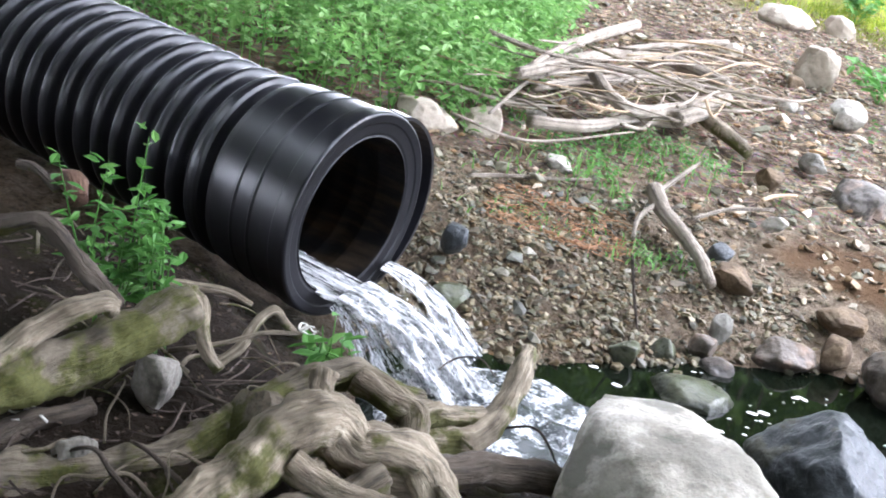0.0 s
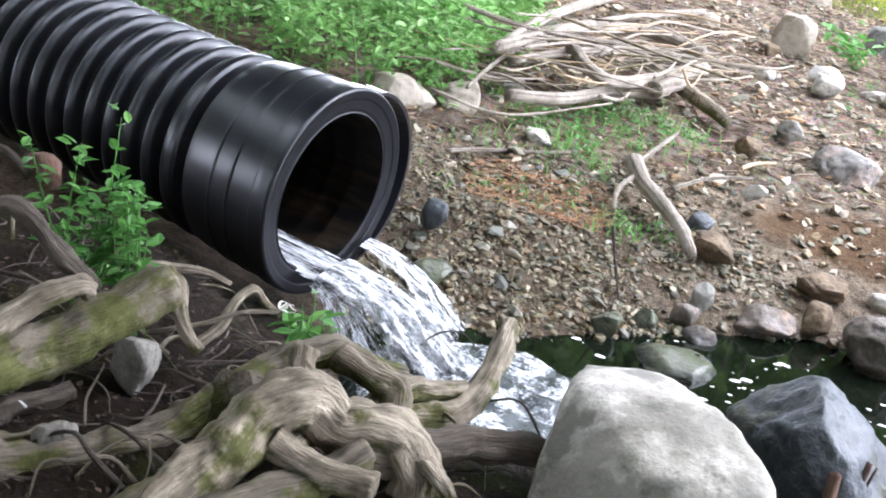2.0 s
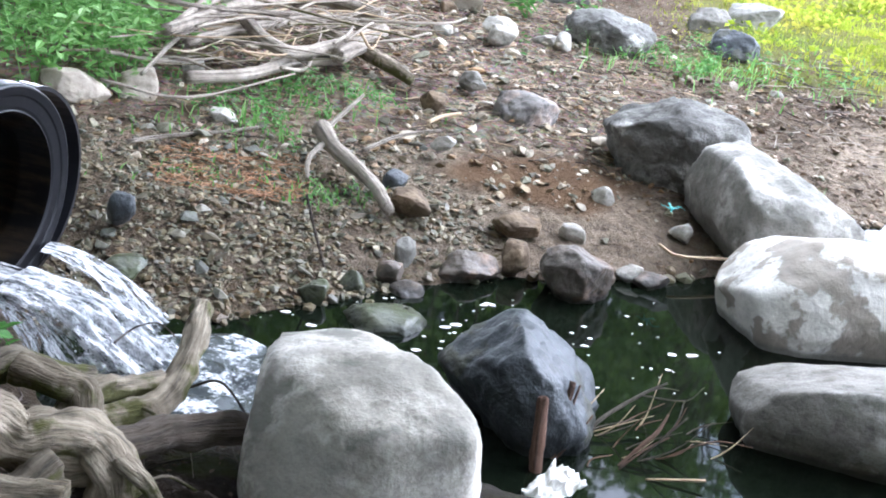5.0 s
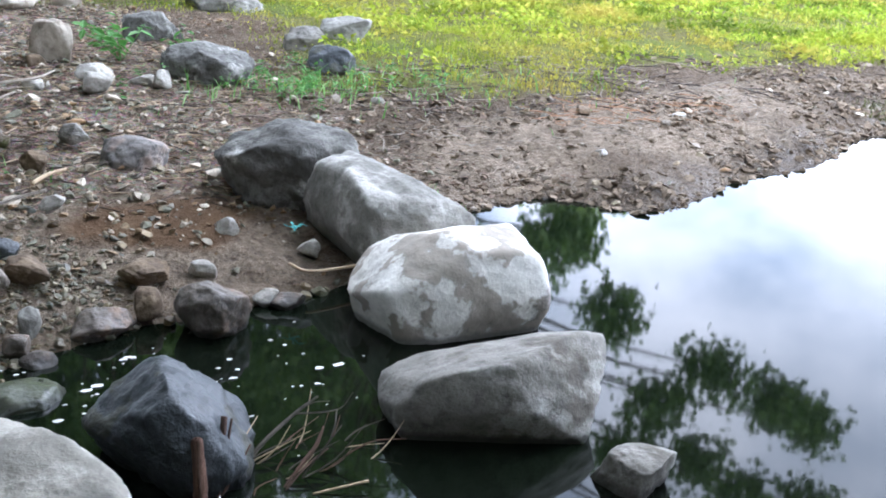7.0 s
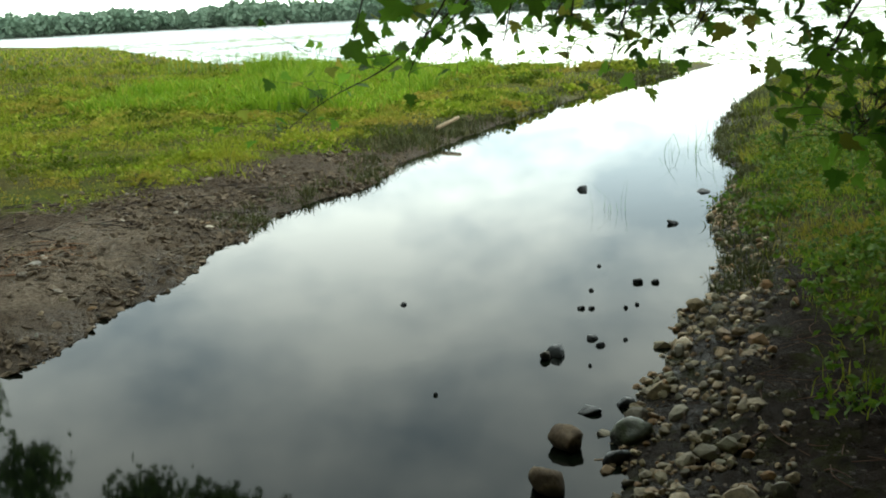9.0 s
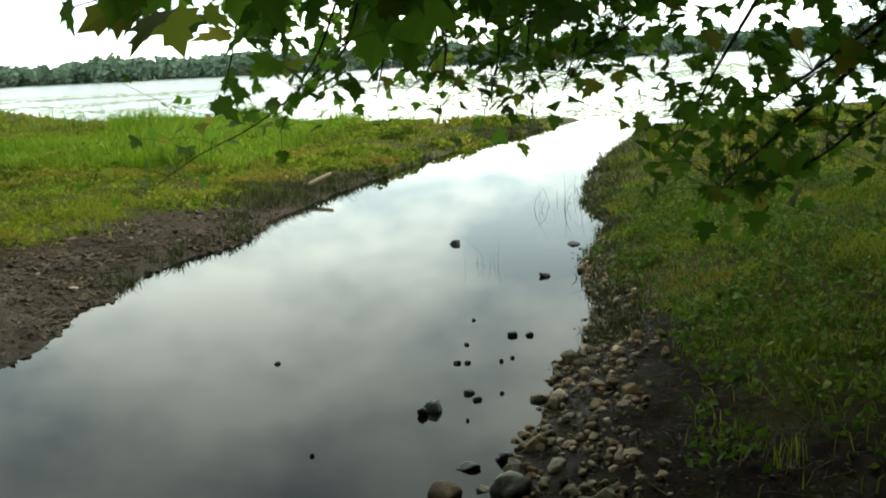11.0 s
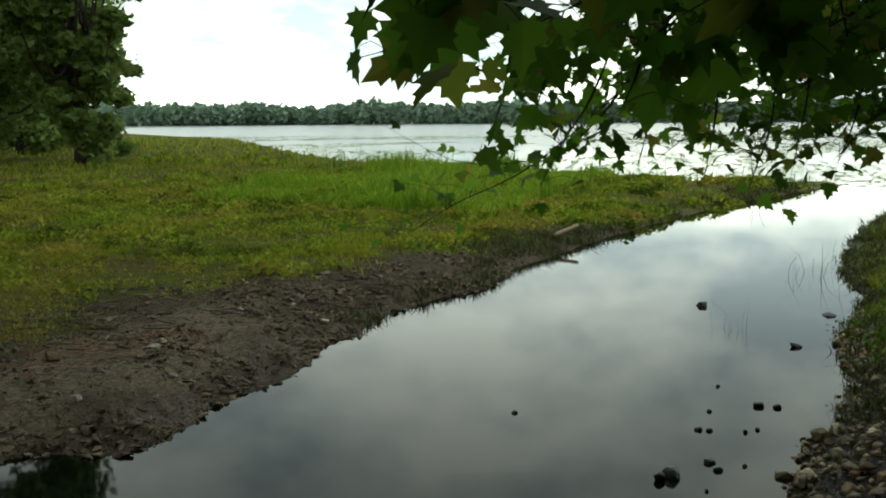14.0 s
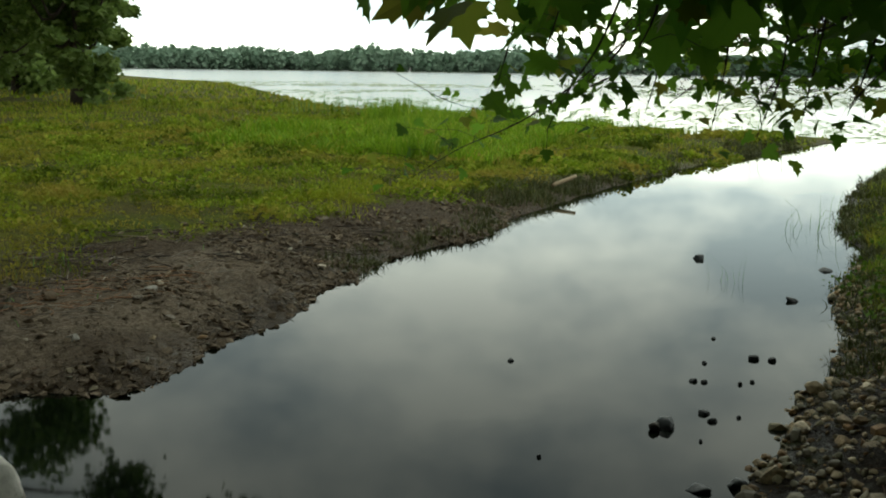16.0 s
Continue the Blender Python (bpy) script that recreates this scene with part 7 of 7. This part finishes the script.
def lily_pads():
    rs = np.random.RandomState(91)
    n = 16000
    yaw, d = np.radians(rs.uniform(-86, -42, n)), 36 * np.exp(rs.rand(n) * 1.5)
    x, y = -np.sin(yaw) * d, np.cos(yaw) * d
    keep = (shore_distance(x, y) < -0.6) & (waves(x * 0.35, y, 0.22, 19) > -0.1) & (x > 36)
    x, y = x[keep], y[keep]
    r = rs.uniform(0.07, 0.20, len(x)) * np.clip(np.hypot(x, y) / 60, 0.8, 2.2)
    a = np.linspace(0, 2 * np.pi, 7)[:-1]
    tilt = rs.uniform(0, 0.12, len(x))
    v = np.stack([x[:, None] + r[:, None] * np.cos(a), y[:, None] + r[:, None] * np.sin(a), 0.012 + 0 * x[:, None] + r[:, None] * tilt[:, None] * (1 + np.cos(a))], -1).reshape(-1, 3)
    f = np.arange(len(x))[:, None] * 6 + np.arange(6)[None]
    tagged(new("lily_pads", mesh_of("lily_pads", v, f, M_PAD)), "drifts of small water plants on the lake", "water plants", kind="stuff")
    # rushes at the lake edge and in the outflow
    xs, ys = rs.uniform(33.5, 40, 500), rs.uniform(10, 30, 500)
    v1, f1 = blades(xs, ys, 0.9, 0.012, rs, 0.3)
    px, py = 11.1 + rs.randn(16) * 0.12, 3.66 + rs.randn(16) * 0.1
    v2, f2 = blades(px, py, 0.55, 0.0028, rs, 0.5)
    qx, qy = 15.6 + rs.randn(22) * 0.5, 4.15 + rs.randn(22) * 0.15
    v3, f3 = blades(qx, qy, 0.6, 0.0035, rs, 0.8)
    tagged(new("rushes", mesh_of("rushes", np.concatenate([v1, v2, v3]), np.concatenate([f1, f2 + len(v1), f3 + len(v1) + len(v2)]), M_UNDER)), "thin rushes standing in the water", "rushes", kind="stuff")


lily_pads()


# ---------------------------------------------------------------- stones and gravel
def chip_hull(seed, flat=0.6, pts=13):
    """A broken stone: the hull of a few places on a squashed ball. Returns places and triangles."""
    rs = random.Random(seed)
    bm = bmesh.new()
    for _ in range(pts):
        v = Vector((rs.gauss(0, 1), rs.gauss(0, 1), rs.gauss(0, 1))).normalized() * rs.uniform(0.85, 1.0)
        bm.verts.new((v.x, v.y * rs.uniform(0.75, 1.0), v.z * flat))
    res = bmesh.ops.convex_hull(bm, input=bm.verts)
    bmesh.ops.delete(bm, geom=[g for g in res["geom_interior"] if isinstance(g, bmesh.types.BMVert)], context="VERTS")
    bmesh.ops.triangulate(bm, faces=bm.faces)
    bm.verts.index_update()
    v, f = np.array([q.co[:] for q in bm.verts]), np.array([[q.index for q in face.verts] for face in bm.faces])
    bm.free()
    return v, f


CHIPS = [chip_hull(k, 0.26 + 0.04 * (k % 8)) for k in range(24)]
COBBLES = [chip_hull(100 + k, 0.62 + 0.03 * (k % 6), 26) for k in range(16)]


def strewn(n, share, box, lo, hi, seed, shapes, name, label, mat, sink=0.25, skew=2.2):
    """Many small stones in one mesh."""
    rs = np.random.RandomState(seed)
    x, y = scatter(n, *box, rs, share)
    z = land(x, y)
    r = lo + (hi - lo) * rs.rand(len(x)) ** skew
    vs, fs, c = [], [], 0
    for i in range(len(x)):
        v, f = shapes[rs.randint(len(shapes))]
        m = np.array(Euler((rs.randn() * 0.35, rs.randn() * 0.35, rs.rand() * 6.283)).to_matrix())
        vs.append((v * r[i] * [1, rs.uniform(0.6, 1), 1]) @ m.T + [x[i], y[i], z[i] + r[i] * (0.5 - sink)])
        fs.append(f + c)
        c += len(v)
    tagged(new(name, mesh_of(name, np.concatenate(vs), np.concatenate(fs), mat)), label, "gravel", kind="stuff")


def gravel_share(x, y):
    s = shore_distance(x, y)
    return np.clip(smooth(s, -0.15, 0.05) * smooth(y - 0.25 * x, 6.3, 5.6) * smooth(y - 0.25 * x, 3.6, 4.0) * smooth(x + 0.25 * waves(x, y, 4, 25), 1.75, 1.0) * (0.55 + 0.45 * (waves(x, y, 3, 21) > -0.2)), 0, 1)


def bank_share(x, y):
    return np.clip((shore_distance(x, y) > 0.1) * smooth(y, 5.2, 6.2) * (0.4 + 0.6 * (waves(x, y, 2.5, 22) > 0)) * smooth(x, 4.6, 3), 0, 1)


def mud_share(x, y):
    s = shore_distance(x, y)
    return np.clip((s > -0.05) * smooth(s, 2.8, 1.6) * (y > 4.6) * smooth(x, 2.6, 3.6) * (0.12 + 0.88 * (waves(x, y, 2.2, 23) + 0.5 * waves(x, y, 6, 24) > 0.05)), 0, 1)


def right_share(x, y):
    s = shore_distance(x, y)
    return np.clip(smooth(s, -0.25, 0.0) * smooth(s, 0.95 - 0.06 * (x - 4), 0.5 - 0.06 * (x - 4)) * (y < 3.2) * (x > 3.1), 0, 1)


strewn(26000, gravel_share, (-0.6, 2.6, 4.0, 6.6), 0.007, 0.034, 301, CHIPS, "shale_gravel", "angular grey-green shale gravel on the bank", M_STONE_STUFF, sink=0.42)
strewn(11000, bank_share, (-0.8, 5.0, 5.2, 14.0), 0.010, 0.055, 302, CHIPS, "bank_rubble", "broken pale rubble among litter", M_RUBBLE, skew=3)
strewn(30000, mud_share, (2.8, 15, 4.8, 11), 0.010, 0.068, 303, CHIPS, "mud_clods", "dark mud clods and chips along the waterline", M_CLOD, sink=0.42, skew=2.5)
strewn(13000, mud_share, (2.8, 12, 4.8, 9.5), 0.006, 0.026, 307, CHIPS, "mud_crumbs", "fine dark crumbs of mud and grit", M_CRUMB, sink=0.3, skew=1.5)
strewn(9500, right_share, (3.1, 13, 0.2, 3.2), 0.010, 0.046, 304, COBBLES, "shore_pebbles", "rounded pebbles along the shaded waterline", M_PEBBLE)
strewn(800, lambda x, y: np.clip((shore_distance(x, y) > 0.03) * smooth(x, 0.9, 1.2) * smooth(x, 3.0, 2.6) * (0.25 + 0.75 * (waves(x, y, 3.3, 27) > 0.2)), 0, 1), (0.9, 3.0, 4.7, 6.8), 0.008, 0.040, 306, CHIPS, "flat_pebbles", "scattered chips on the wet mud flat", M_FLATCHIP, skew=2.6)
strewn(900, lambda x, y: np.clip(smooth(shore_distance(x, y), -1.0, -0.1) * (shore_distance(x, y) < 0.05), 0, 1), (-0.2, 2.6, 3.1, 5.0), 0.015, 0.05, 305, COBBLES, "bed_stones", "stones on the bed of the pool", M_STONE_STUFF)


def single_stones():
    """The stones that stand out, each an object on the ground."""
    rs = np.random.RandomState(401)
    chips = [mesh_of("stone", v, f, M_STONE) for v, f in CHIPS[:12]]
    pale = [mesh_of("stone", v, f, M_DRYST) for v, f in CHIPS[12:]]
    cob = [mesh_of("stone", v, f, M_PEBBLE_ONE) for v, f in COBBLES]
    plans = [(150, gravel_share, (-0.6, 2.4, 4.0, 6.4), 0.028, 0.062, chips), (110, bank_share, (-0.6, 4.4, 5.6, 10.5), 0.035, 0.095, pale), (110, mud_share, (3.2, 12, 5, 9), 0.02, 0.06, pale), (90, right_share, (3.4, 8, 0.4, 2.2), 0.04, 0.085, cob)]
    made = 0
    for n, share, box, lo, hi, shapes in plans:
        x, y = scatter(n * 12, *box, rs, share)
        x, y = x[:n], y[:n]
        z = land(x, y)
        for i in range(len(x)):
            ob = new("stone", shapes[rs.randint(len(shapes))])
            r = lo + (hi - lo) * rs.rand() ** 2
            ob.parent = ground
            ob.location = (x[i], y[i], z[i] + r * 0.22)
            ob.rotation_euler = (rs.randn() * 0.3, rs.randn() * 0.3, rs.rand() * 6.283)
            ob.scale = (r, r * rs.uniform(0.65, 1), r * rs.uniform(0.8, 1.1))
            made += 1


single_stones()


def foam_flecks():
    rs = np.random.RandomState(501)
    pts = [(0.95 + rs.randn() * 0.25, 4.28 + rs.randn() * 0.16) for _ in range(46)] + [(1.55 + rs.randn() * 0.4, 4.1 + rs.randn() * 0.3) for _ in range(46)]
    v, f = [], []
    for x, y in pts:
        r = 0.004 + 0.016 * rs.rand() ** 3
        b = len(v)
        a0 = rs.rand() * 6
        for k in range(8):
            q = r * rs.uniform(0.6, 1.2)
            v.append((x + 1.6 * q * math.cos(a0 + k * 0.785), y + q * math.sin(a0 + k * 0.785), 0.004))
        v.append((x, y, 0.004 + r * 0.4))
        f += [(b + k, b + (k + 1) % 8, b + 8) for k in range(8)]
    tagged(new("foam_flecks", mesh_of("foam_flecks", v, f, M_SCRAP, True)), "white foam flecks drifting on the pool", "foam", kind="stuff")


foam_flecks()
